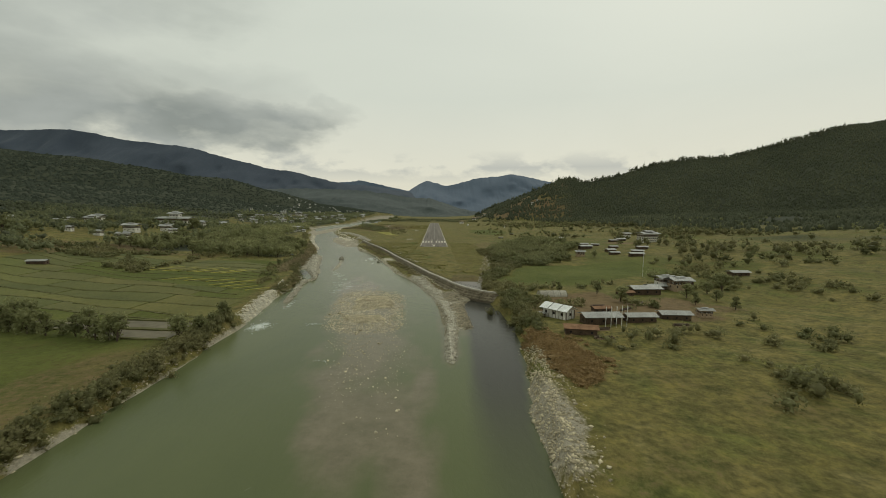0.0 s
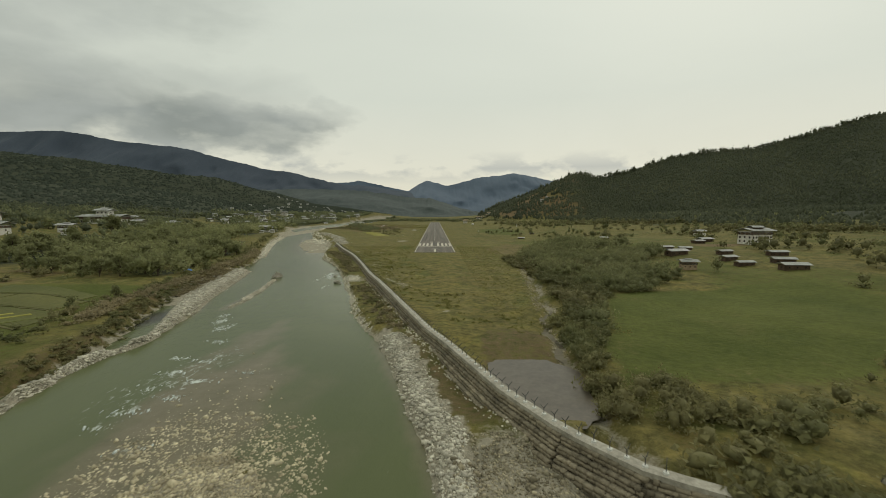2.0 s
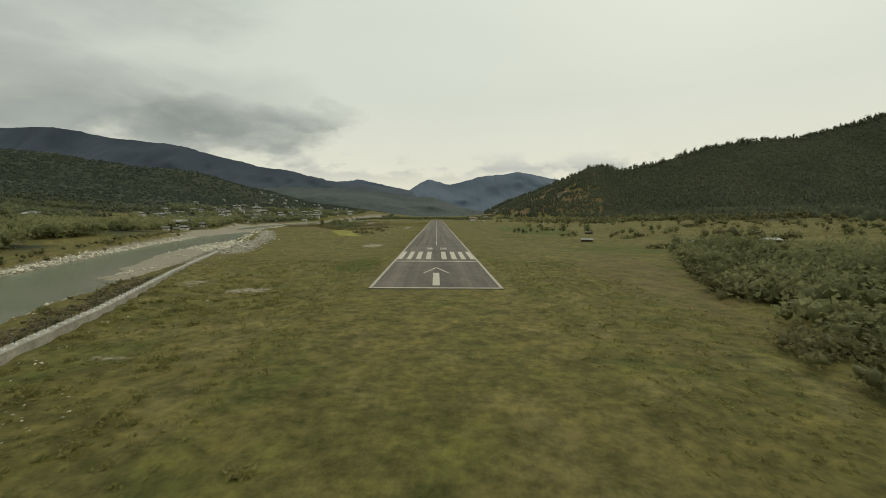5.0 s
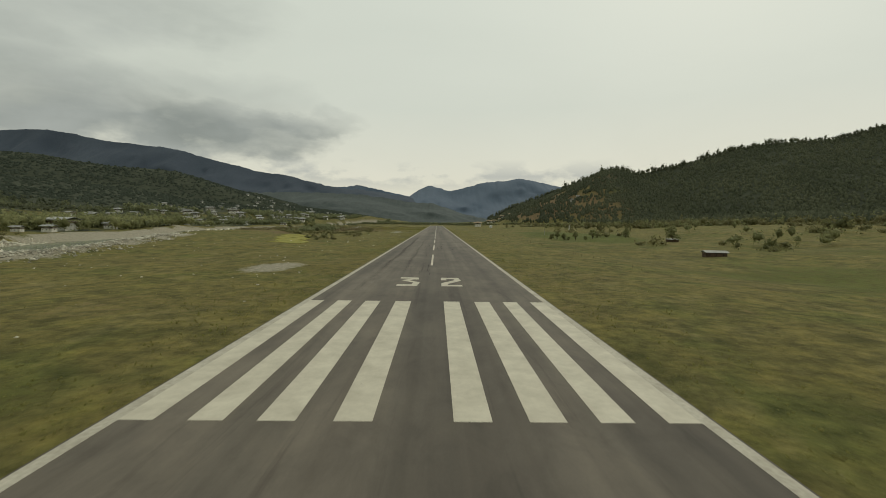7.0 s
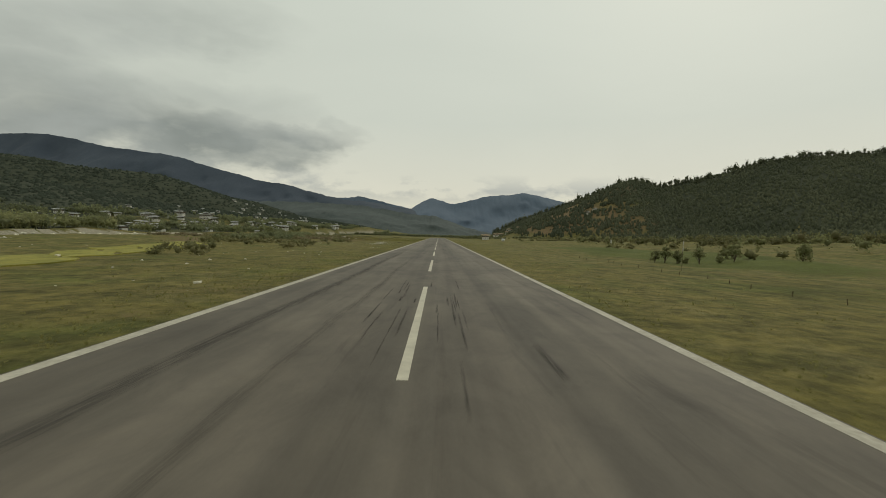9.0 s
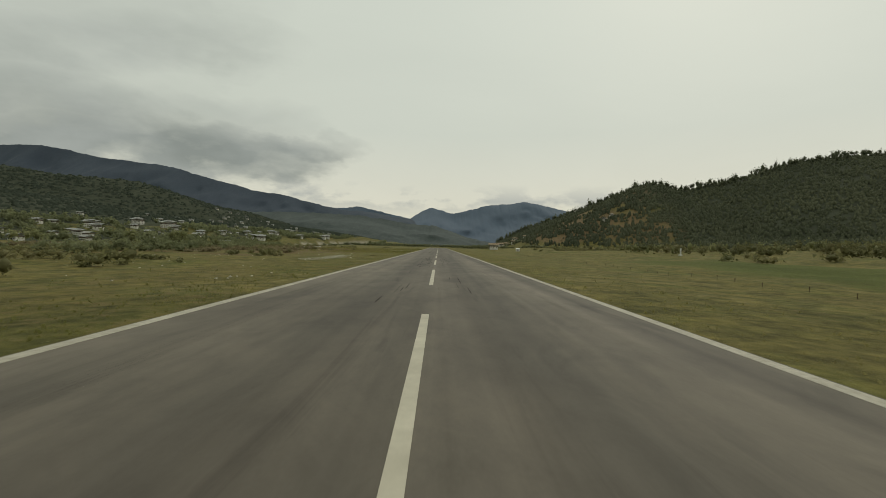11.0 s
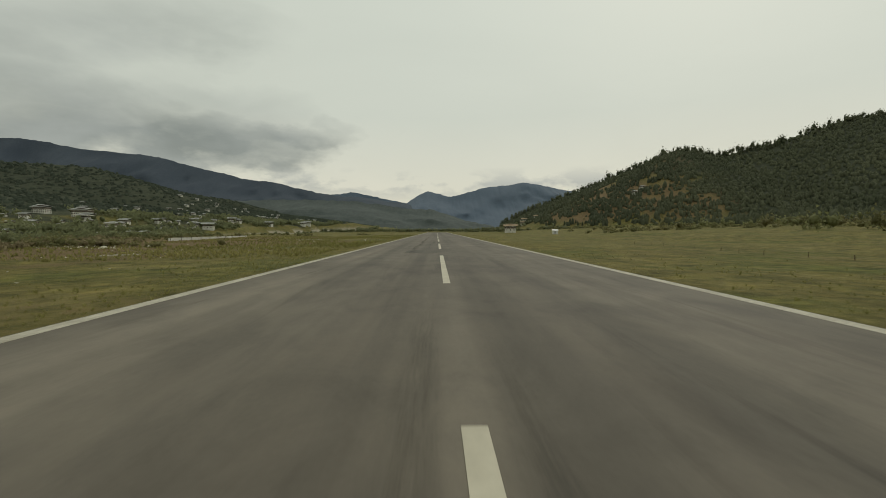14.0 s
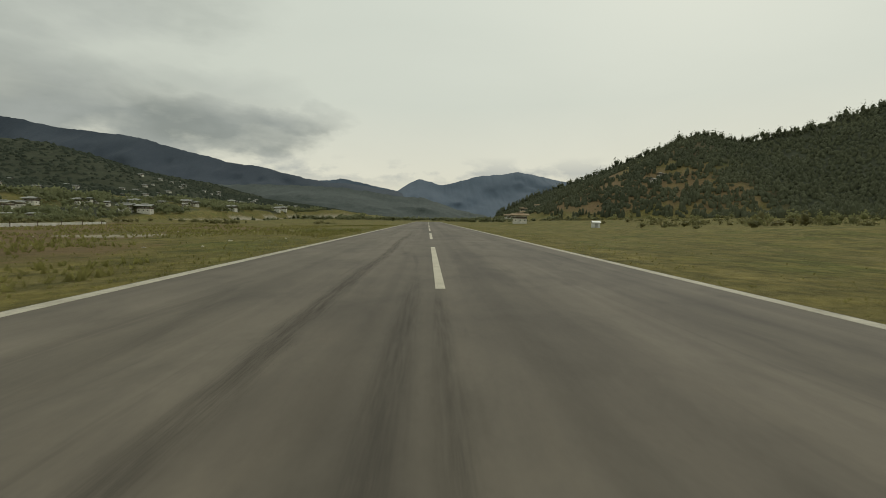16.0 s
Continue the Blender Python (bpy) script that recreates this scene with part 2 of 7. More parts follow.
grass = mixed(nt, "MULTIPLY", 0.8, grass, ramp_of(nt, clump, [(0.34, (0.50, 0.56, 0.50)), (0.50, (1.0, 1.0, 0.98)), (0.68, (1.42, 1.36, 1.15))]))
grass = mixed(nt, "MULTIPLY", 0.85, grass, ramp_of(nt, tuft, [(0.32, (0.42, 0.45, 0.42)), (0.68, (1.45, 1.42, 1.40))]))
fleck = ramp_of(nt, noise_of(nt, 3.1, 3.0, 0.6), [(0.72, (0, 0, 0)), (0.78, (1, 1, 1))])
grass = mixed(nt, "MIX", fleck, grass, (0.20, 0.18, 0.09))
stones = ramp_of(nt, noise_of(nt, 2.2, 8.0, 0.8), [(0.35, (0.190, 0.168, 0.120)), (0.65, (0.40, 0.365, 0.280))])
crop = mixed(nt, "MULTIPLY", 0.8, ramp_of(nt, noise_of(nt, 0.07, 6.0), [(0.35, (0.076, 0.090, 0.020)), (0.65, (0.114, 0.124, 0.032))]),
             ramp_of(nt, tuft, [(0.3, (0.6, 0.6, 0.6)), (0.7, (1.3, 1.3, 1.3))]))
wood = mixed(nt, "MULTIPLY", 0.9, ramp_of(nt, noise_of(nt, 0.016, 9.0, 0.7), [(0.30, (0.036, 0.042, 0.026)), (0.70, (0.056, 0.062, 0.038))]),
             ramp_of(nt, noise_of(nt, 0.12, 6.0, 0.8), [(0.3, (0.5, 0.5, 0.5)), (0.7, (1.4, 1.4, 1.4))]))
straw = ramp_of(nt, noise_of(nt, 0.5, 8.0, 0.75), [(0.3, (0.102, 0.073, 0.037)), (0.7, (0.205, 0.144, 0.074))])
cover = nt.nodes.new("ShaderNodeAttribute")
cover.attribute_name = "cover"
parts = nt.nodes.new("ShaderNodeSeparateColor")
nt.links.new(cover.outputs["Color"], parts.inputs[0])


def edged(value):
    n = nt.nodes.new("ShaderNodeMath")
    n.operation = "MULTIPLY_ADD"
    n.inputs[1].default_value, n.inputs[2].default_value = 1.6, -0.8
    nt.links.new(tuft, n.inputs[0])
    s = nt.nodes.new("ShaderNodeMath")
    s.operation, s.use_clamp = "ADD", True
    nt.links.new(value, s.inputs[0])
    nt.links.new(n.outputs[0], s.inputs[1])
    g = nt.nodes.new("ShaderNodeMapRange")
    g.inputs[1].default_value, g.inputs[2].default_value = 0.30, 0.65
    nt.links.new(s.outputs[0], g.inputs[0])
    return g.outputs[0]


col = mixed(nt, "MIX", edged(parts.outputs[1]), grass, crop)
col = mixed(nt, "MIX", edged(parts.outputs[2]), col, wood)
col = mixed(nt, "MIX", edged(cover.outputs["Alpha"]), col, straw)
col = mixed(nt, "MIX", edged(parts.outputs[0]), col, stones)
nt.links.new(col, b.inputs["Base Color"])
bumped(nt, b, tuft, 0.8, 0.25)

M_WATER, nt, b = start_mat("silty_green_water", 0.2, 0.16)
b.inputs["IOR"].default_value = 1.33
deep = ramp_of(nt, noise_of(nt, 0.035, 6.0, 0.6, (1.0, 0.5, 1.0), 0.6), [(0.30, (0.081, 0.096, 0.042)), (0.70, (0.109, 0.123, 0.054))])
brown = ramp_of(nt, noise_of(nt, 0.45, 8.0, 0.75), [(0.30, (0.120, 0.108, 0.068)), (0.70, (0.205, 0.172, 0.120))])
silt = nt.nodes.new("ShaderNodeAttribute")
silt.attribute_name = "silt"
split_silt = nt.nodes.new("ShaderNodeSeparateColor")
nt.links.new(silt.outputs["Color"], split_silt.inputs[0])
wet = mixed(nt, "MIX", split_silt.outputs[0], deep, brown)
wet = mixed(nt, "MIX", split_silt.outputs[1], wet, (0.050, 0.049, 0.040))
churn = noise_of(nt, 1.5, 7.0, 0.72, (1.0, 0.5, 1.0), 1.2)
lift = nt.nodes.new("ShaderNodeMath")
lift.operation = "MULTIPLY_ADD"
lift.inputs[1].default_value = 0.36
nt.links.new(split_silt.outputs[2], lift.inputs[0])
nt.links.new(churn, lift.inputs[2])
wet = mixed(nt, "MIX", ramp_of(nt, lift.outputs[0], [(0.70, (0, 0, 0)), (0.84, (0.95, 0.95, 0.95))]), wet, (0.56, 0.60, 0.55))
nt.links.new(wet, b.inputs["Base Color"])
ripple = noise_of(nt, 1.1, 6.0, 0.65, (1.0, 0.6, 1.0), 0.4)
bumped(nt, b, ripple, 0.35, 0.12)

M_STILL = plain("still_muddy_water", (0.128, 0.112, 0.074), (0.175, 0.152, 0.102), 0.1, 0.5, 0.05, 0.02, spec=0.06)
M_POND = plain("muddy_pond_water", (0.082, 0.067, 0.048), (0.112, 0.094, 0.070), 0.25, 0.30, 0.03, 0.02, spec=0.20)
M_FOAM = plain("white_water", (0.45, 0.50, 0.46), (0.75, 0.78, 0.74), 2.0, 0.6, 0.8, 0.1)
M_STONE = plain("pale_river_stone", (0.42, 0.388, 0.298), (0.70, 0.655, 0.53), 0.8, 0.9, 0.5, 0.05, vary=0.55)
M_GRAVEL = plain("wet_river_cobble", (0.215, 0.183, 0.118), (0.51, 0.448, 0.308), 0.6, 0.85, 0.5, 0.05, vary=0.66)
M_ROCK = plain("grey_rock", (0.21, 0.192, 0.152), (0.40, 0.367, 0.30), 0.7, 0.9, 0.9, 0.15)
M_CONCRETE = plain("weathered_concrete", (0.27, 0.25, 0.20), (0.43, 0.40, 0.33), 0.5, 0.9, 0.3, 0.03)
M_MASONRY = plain("dry_stone_courses", (0.160, 0.137, 0.094), (0.29, 0.248, 0.174), 0.6, 0.95, 0.3, 0.03, vary=0.38)
# masonry of the core, with the shade between stones put into its colour
M_CORE = plain("shaded_wall_core", (0.110, 0.094, 0.066), (0.155, 0.134, 0.094), 0.8, 0.95, 0.5, 0.05)
M_PAD = plain("white_concrete_pad", (0.52, 0.51, 0.46), (0.66, 0.65, 0.60), 1.2, 0.85, 0.2, 0.02)
M_STEEL = plain("dark_steel_post", (0.050, 0.050, 0.048), (0.090, 0.088, 0.082), 2.0, 0.6, 0.2, 0.01)
M_WHITEWASH = plain("whitewashed_wall", (0.50, 0.48, 0.42), (0.70, 0.68, 0.61), 0.5, 0.9, 0.3, 0.03)
M_MUD = plain("rammed_earth_wall", (0.26, 0.19, 0.12), (0.38, 0.29, 0.19), 0.5, 0.95, 0.4, 0.03)
M_TIMBER = plain("dark_timber", (0.060, 0.040, 0.026), (0.125, 0.085, 0.055), 0.9, 0.8, 0.4, 0.03)
M_GLASS = plain("dark_window", (0.018, 0.020, 0.022), (0.035, 0.036, 0.036), 0.7, 0.25, 0.1, 0.01, spec=0.5)
M_TIN = plain("weathered_sheet_roof", (0.27, 0.27, 0.25), (0.46, 0.46, 0.43), 0.4, 0.6, 0.3, 0.03, vary=0.25, metal=0.1)
corrugated(M_TIN)
M_WHITETIN = plain("new_sheet_roof", (0.66, 0.67, 0.64), (0.80, 0.81, 0.78), 0.5, 0.5, 0.2, 0.02, metal=0.1)
M_RUST = plain("rusty_sheet_roof", (0.16, 0.085, 0.045), (0.27, 0.155, 0.085), 0.6, 0.9, 0.4, 0.03)
M_BARK = plain("brown_bark", (0.055, 0.040, 0.028), (0.110, 0.085, 0.060), 1.5, 0.95, 0.6, 0.04)


def leafy(name, c1, c2, scale, vary, through_part=0.4):
    """Leaves: by coarse noise and leaf by leaf, with light passing through."""
    m = plain(name, c1, c2, scale, 0.75, 0.05, 0.02, vary=vary, fine=30.0)
    nt = m.node_tree
    bsdf, out_node = nt.nodes["Principled BSDF"], nt.nodes["Material Output"]
    tl = nt.nodes.new("ShaderNodeBsdfTranslucent")
    nt.links.new(bsdf.inputs["Base Color"].links[0].from_socket, tl.inputs[0])
    mx = nt.nodes.new("ShaderNodeMixShader")
    mx.inputs[0].default_value = through_part
    nt.links.new(bsdf.outputs[0], mx.inputs[1])
    nt.links.new(tl.outputs[0], mx.inputs[2])
    nt.links.new(mx.outputs[0], out_node.inputs[0])
    return m


M_LEAF = leafy("willow_leaves", (0.190, 0.200, 0.088), (0.300, 0.298, 0.142), 0.05, 0.32, 0.5)
M_SHRUB = leafy("shrub_leaves", (0.128, 0.136, 0.056), (0.230, 0.206, 0.096), 0.06, 0.40)
M_PINE = leafy("pine_needles", (0.100, 0.114, 0.066), (0.150, 0.158, 0.094), 0.02, 0.18, 0.5)
M_HEATH = leafy("brown_heath", (0.225, 0.188, 0.104), (0.340, 0.285, 0.165), 0.06, 0.35)
M_FARWOOD = leafy("far_grey_green_leaves", (0.150, 0.166, 0.084), (0.232, 0.240, 0.125), 0.03, 0.30, 0.5)
M_BLADE = leafy("grass_blades", (0.190, 0.190, 0.056), (0.310, 0.275, 0.105), 0.05, 0.30, 0.5)
M_CANOPY = plain("forest_canopy", (0.056, 0.064, 0.040), (0.088, 0.094, 0.056), 0.012, 0.9, 0.0, 0.1, fine=30.0, vary=0.14, spec=0.05)
# the west hill's canopy carries a slight bluish haze in its colour
M_WESTWOOD = plain("haze_tinted_forest_canopy", (0.042, 0.052, 0.038), (0.058, 0.068, 0.050), 0.008, 0.95, 0.0, 0.1, fine=30.0, vary=0.12, spec=0.05)
M_BRACKEN = leafy("dead_brown_bracken", (0.250, 0.165, 0.070), (0.370, 0.260, 0.120), 0.3, 0.30, 0.4)
M_RICE = plain("ripening_rice", (0.088, 0.092, 0.024), (0.128, 0.124, 0.036), 0.08, 0.9, 0.6, 0.12, vary=0.25, fine=25.0)
M_YELLOW = plain("yellow_crop", (0.190, 0.182, 0.034), (0.320, 0.285, 0.056), 0.35, 0.9, 0.6, 0.12, vary=0.15, fine=8.0)
for m_ in (M_RICE,):
    # plots differ: fresh green, olive, and strawy where the grain ripens
    nt, b = m_.node_tree, m_.node_tree.nodes["Principled BSDF"]
    info = nt.nodes.new("ShaderNodeObjectInfo")
    tint = ramp_of(nt, info.outputs["Random"], [(0.0, (0.90, 1.0, 0.85)), (0.45, (1.0, 1.0, 1.0)), (0.75, (1.14, 1.05, 1.0)), (1.0, (0.98, 1.06, 0.9))])
    nt.links.new(mixed(nt, "MULTIPLY", 1.0, b.inputs["Base Color"].links[0].from_socket, tint), b.inputs["Base Color"])
M_BUND = plain("grassy_field_bank", (0.078, 0.080, 0.028), (0.130, 0.118, 0.046), 0.4, 0.95, 0.6, 0.1)
# distance haze is put into these three base colours as blue and paleness
M_RANGE = plain("haze_blue_forested_range", (0.047, 0.060, 0.082), (0.059, 0.074, 0.096), 0.004, 0.95, 0.15, 3.0, fine=40.0)
M_FOOT = plain("haze_tinted_foothill", (0.058, 0.071, 0.068), (0.078, 0.091, 0.086), 0.01, 0.95, 0.2, 3.0, fine=9.0)
M_PEAK = plain("haze_blue_peak", (0.092, 0.122, 0.165), (0.112, 0.142, 0.185), 0.003, 0.95, 0.1, 3.0, fine=40.0)
M_CLOTH = plain("blue_tarpaulin", (0.05, 0.14, 0.36), (0.08, 0.20, 0.46), 1.0, 0.7, 0.2, 0.03)
M_POLE = plain("white_pole_paint", (0.55, 0.55, 0.52), (0.72, 0.72, 0.69), 1.0, 0.7, 0.1, 0.01)


# ---- the lie of the land ----
# terrain begin
def lattice(ix, iy, seed):
    n = (ix.astype(np.int64) * 374761393 + iy.astype(np.int64) * 668265263 + seed * 974634407) & 0xFFFFFFFF
    n = ((n ^ (n >> 13)) * 1274126177) & 0xFFFFFFFF
    return ((n ^ (n >> 16)) & 0xFFFF) / 65535.0


def value_noise(x, y, seed):
    ix, iy = np.floor(x), np.floor(y)
    fx, fy = x - ix, y - iy
    fx, fy = fx * fx * (3 - 2 * fx), fy * fy * (3 - 2 * fy)
    a = lattice(ix, iy, seed) * (1 - fx) + lattice(ix + 1, iy, seed) * fx
    c = lattice(ix, iy + 1, seed) * (1 - fx) + lattice(ix + 1, iy + 1, seed) * fx
    return a * (1 - fy) + c * fy


def fbm(x, y, size, octaves=4, seed=1):
    x, y = np.asarray(x, float) / size, np.asarray(y, float) / size
    total, amp = 0.0, 0.5
    for k in range(octaves):
        total = total + amp * (value_noise(x, y, seed + k) * 2 - 1)
        x, y, amp = x * 2.03 + 17.3, y * 2.03 + 9.1, amp * 0.5
    return total


def step(a, b, v):
    s = np.clip((v - a) / (b - a), 0, 1)
    return s * s * (3 - 2 * s)


WATER_Z = -2.0
# banks of the river: x at stations of y
BANK_Y = (-400, -260, -200, -178, -155, -143, -133, -127, -113, -106, -98, -90, -75, -60, -50, -35, -20, -5, 15, 40, 79, 130, 180, 260, 400, 600, 900)
BANK_W = (-31, -31, -32, -32.5, -33, -34.5, -36.6, -36.8, -37.2, -38.2, -40.9, -44.2, -48.2, -51.5, -53, -54.5, -57, -62, -68.5, -77, -89, -102, -112, -140, -150, -150, -170)
BANK_E = (5, 5, 4, 3.5, 3.0, 2.5, 2, 1.5, -2, -4.5, -8.5, -11.8, -15.6, -19.5, -22, -26.8, -32, -38.5, -43.5, -47.5, -60, -80, -95, -108, -112, -108, -120)
# crest lines of the hills: x, y, height
EAST_HILL = ((120, 1100, 8), (170, 1010, 36), (240, 880, 70), (309, 775, 106), (350, 757, 92), (410, 750, 104), (460, 750, 120),
             (505, 750, 136), (583, 755, 149), (680, 760, 154), (913, 740, 222), (1400, 640, 306), (2400, 300, 376))
WEST_HILL = ((-2400, 1450, 330), (-1896, 1700, 285), (-1535, 1700, 242), (-1171, 1700, 186), (-926, 1700, 150), (-727, 1720, 116), (-600, 1740, 80), (-500, 1760, 40), (-400, 1800, 15))

WEST_FOOT = ((-900, 300, 75), (-600, 700, 62), (-440, 1200, 50), (-380, 1500, 40))


MID_HILL = ((-1250, 860, 158), (-749, 920, 118), (-554, 925, 106), (-440, 860, 76), (-395, 850, 54), (-345, 854, 30))


def crest(x, y, line, slope, wander=0.0):
    top = np.full(np.shape(x), -1e3)
    for (ax, ay, az), (bx, by, bz) in zip(line[:-1], line[1:]):
        ux, uy = bx - ax, by - ay
        s = np.clip(((x - ax) * ux + (y - ay) * uy) / (ux * ux + uy * uy), 0, 1)
        d = np.hypot(x - ax - s * ux, y - ay - s * uy)
        top = np.maximum(top, az + s * (bz - az) - slope * d)
    return top


def banks(y):
    return np.interp(y, BANK_Y, BANK_W), np.interp(y, BANK_Y, BANK_E)


SPIT_Y, SPIT_X = (-180, -165, -152, -140, -126, -120, -111, -102), (2.3, 2.7, 3.4, 2.6, 0.8, -0.9, -3.0, -5.4)
WESTBAR_Y, WESTBAR_X = (-140, -132, -129, -124, -120, -114, -109, -103, -99, -95, -77, -55, -37), (-31.6, -32.7, -33.3, -34.0, -34.8, -36.0, -36.3, -35.5, -36.0, -37.3, -42.9, -48.3, -52.6)


def bar_height(x, y):
    """Cobble bars in the river, as a height over the water."""
    mid = 0.14 - ((x + 14.0 + 0.10 * (y + 135)) / 9.5) ** 2 - ((y + 138) / 28.0) ** 2 + 0.45 * fbm(x, y, 6.0, 3, 45)
    spit = 0.7 - ((x - np.interp(y, SPIT_Y, SPIT_X)) / np.interp(y, (-178, -165, -155, -145, -100), (0.8, 1.0, 1.3, 1.9, 1.9))) ** 2 - 3 * step(-170, -180, y) - 3 * step(-100, -95, y)
    apron = 0.55 - ((x - 5.7 - 0.05 * (y + 142)) / 4.2) ** 4 - ((y + 140) / 19.0) ** 4
    westbar = 1.0 - ((x - np.interp(y, WESTBAR_Y, WESTBAR_X)) / np.interp(y, (-113, -98, -86, -40), (0.5, 0.55, 2.2, 2.6))) ** 2 - 3 * step(-134, -140, y) - 3 * step(-39, -33, y)
    tail = 0.3 - ((x - np.interp(y, (-88, -78, -66, -50), (-34.8, -34.6, -35.8, -38.5))) / 0.9) ** 2 - 3 * step(-82, -90, y) - 3 * step(-52, -47, y)
    upper = 0.6 - ((x + 55.5 + 0.30 * (y - 45)) / 10.0) ** 2 - ((y - 62) / 58.0) ** 2
    far = 0.8 - ((x + 112 + 0.05 * (y - 230)) / 9.0) ** 2 - ((y - 240) / 130.0) ** 2
    west_x, bar_x = banks(y)[0], np.interp(y, WESTBAR_Y, WESTBAR_X)
    fill = 0.55 - ((x - (west_x + bar_x) / 2) / (np.maximum(bar_x - west_x, 1) / 2 + 1.2)) ** 4 - 3 * step(-78, -88, y) - 3 * step(-36, -30, y)
    edge = 0.5 - ((x - west_x - 1.6) / 1.5) ** 2 - 3 * step(2, -10, y) - 3 * step(170, 180, y)
    return np.maximum.reduce([mid, spit, apron, westbar, tail, upper, far, fill, edge]) + 0.25 * fbm(x, y, 5.0, 3, 40)


def side_channel(x, y):
    """How far into the still side channel by the spit."""
    mid = np.interp(y, (-215, -190, -174, -155, -137, -128), (6.5, 6.5, 8.5, 10.5, 9.5, 10.5))
    half = np.interp(y, (-215, -190, -155, -137, -126), (2.0, 2.6, 3.6, 3.0, 0.2))
    return np.where((y > -216) & (y < -126), 1 - np.abs(x - mid) / np.maximum(half, 0.1), -1)


WALL_LINE = ((14.5, -134.5), (11.3, -132.5), (8.2, -128.3), (5.4, -122.3), (3.6, -116.8), (1.5, -110.4), (-0.8, -104.2), (-4.8, -90.4), (-10.8, -69.6), (-14.6, -57.6), (-20.8, -34), (-27.2, -12), (-35.6, 12), (-48, 52), (-63, 101), (-80, 165))


SPOIL_Y, SPOIL_X = (36, 52, 69, 88, 122, 165), (-42.5, -44.0, -50.5, -53.5, -67.0, -84.0)


def wall_x(y):
    return np.interp(y, [p[1] for p in WALL_LINE], [p[0] for p in WALL_LINE])


def brook_x(y):
    """The middle of the small brook."""
    return np.interp(y, (-131, -114, -109.5, -105, -94, -88, -76.5, -55, -30, 0), (11.5, 12.4, 13.0, 13.9, 15.6, 17.9, 19.3, 22.4, 25, 30)) + 0.5 * np.sin(y * 0.33) + 0.35 * np.sin(y * 0.81)


def hayfield(x, y):
    """How far into the green field beyond the brook, in metres."""
    near = np.interp(x, (20, 40, 55, 75), (-119, -117, -106, -96))
    far = np.interp(x, (20, 27, 32.5, 38, 52, 71), (-92, -88, -79, -75.5, -73, -68))
    edge = np.interp(y, (-121.5, -115, -106, -95.6, -88, -70), (14.5, 16.4, 20.0, 23.8, 26.8, 34))
    return np.minimum.reduce([y - near, far - y, x - edge, 76 - x])


def ground(x, y):
    x, y = np.asarray(x, float), np.asarray(y, float)
    west, east = banks(y)
    # the valley floor climbs away from the river on both sides
    z = 0.095 * np.maximum(0, west - 45 - x) * step(-260, 120, y) + 0.035 * np.maximum(0, west - 45 - x) * step(120, -260, y)
    z = z + 0.045 * np.maximum(0, x - 45)
    z = np.minimum(z, 60) - 0.35
    tilled = step(-36, -42, x) * step(-182, -172, y) * step(-62, -76, y)
    rough = fbm(x, y, 14.0, 4, 3) * (1 - 0.75 * tilled)
    z = z + rough * 0.55 + fbm(x, y, 90.0, 3, 7) * np.clip((np.abs(x + 30) - 40) / 60, 0, 1) * 4.0
    # lower ground between the flood wall and the river, and round the side channel
    wx = wall_x(y)
    low = step(0.0, -1.2, x - wx) * step(-140, -128, y) * step(175, 150, y)
    z = z - 0.6 * low * step(-4, -1, x - east + 3)
    brook = brook_x(y)
    z = z - 1.0 * np.exp(-((x - brook) / 0.8) ** 2) * step(-136, -128, y) * step(10, -10, y)
    pan = np.clip(1.25 - ((x - 9.0) / 4.9) ** 4 - ((y + 117.5) / 8.2) ** 4, 0, 0.8) * step(-0.2, 0.4, x - wx)
    z = z * (1 - pan) + pan * (-1.05 + 0.10 * rough)
    z = z - 0.45 * np.clip(1.2 - ((x - 1.6 + 0.25 * (y + 117)) / 2.0) ** 2 - ((y + 117) / 7.0) ** 2, 0, 1)
    # the meadow is filled up against the back of the wall
    z = np.where((x > wx + 0.1) & (x < wx + 9) & (y > -112) & (y < 44), np.maximum(z, (0.30 - 0.075 * (x - wx)) * step(-112, -104, y) - 0.6 * step(-104, -112, y)), z)
    heap = np.interp(y, SPOIL_Y, SPOIL_X)
    z = z + 0.85 * np.exp(-((x - heap) / 2.0) ** 2) * step(36, 44, y) * step(168, 150, y) * (1 + 0.7 * fbm(x, y, 5.0, 3, 29))
    # the graded strip of the runway
    strip = step(40, 15, np.abs(x)) * step(-80, -8, y) * step(640, 580, y)
    z = z * (1 - strip) + strip * (-0.10 + 0.10 * rough * step(7.5, 11, np.abs(x)) - 0.012 * np.maximum(0, np.abs(x) - 9))
    # hills
    swell = fbm(x, y, 130.0, 5, 11) * 26
    z = np.maximum(z, crest(x, y, EAST_HILL, 0.50) + swell * 0.22)
    z = np.maximum(z, crest(x, y, WEST_HILL, 0.34) + swell * 0.5)
    z = np.maximum(z, crest(x, y, MID_HILL, 0.30) + swell * 0.18)
    z = np.maximum(z, crest(x, y, WEST_FOOT, 0.13) + swell * 0.15)
    # the river bed
    meander = fbm(x * 0 + y, y * 0 + 5, 9.0, 3, 21) * 1.0
    inside = np.minimum(x - west + meander, east - x + meander)
    bed = WATER_Z - 0.75 * np.clip(inside / 3, 0, 1) + np.where(inside > 0, 0, -inside * 1.5)
    z = np.minimum(z, np.where(inside > -4, bed, 1e4))
    shore = np.interp(y, (-215, -190, -174, -155, -137, -128), (9, 9.5, 12.3, 14.2, 12.6, 10.8))
    z = np.where((y < -127) & (y > -260) & (x > east - 3) & (x < shore), np.minimum(z, WATER_Z - 0.4), z)
    bar = bar_height(x, y)
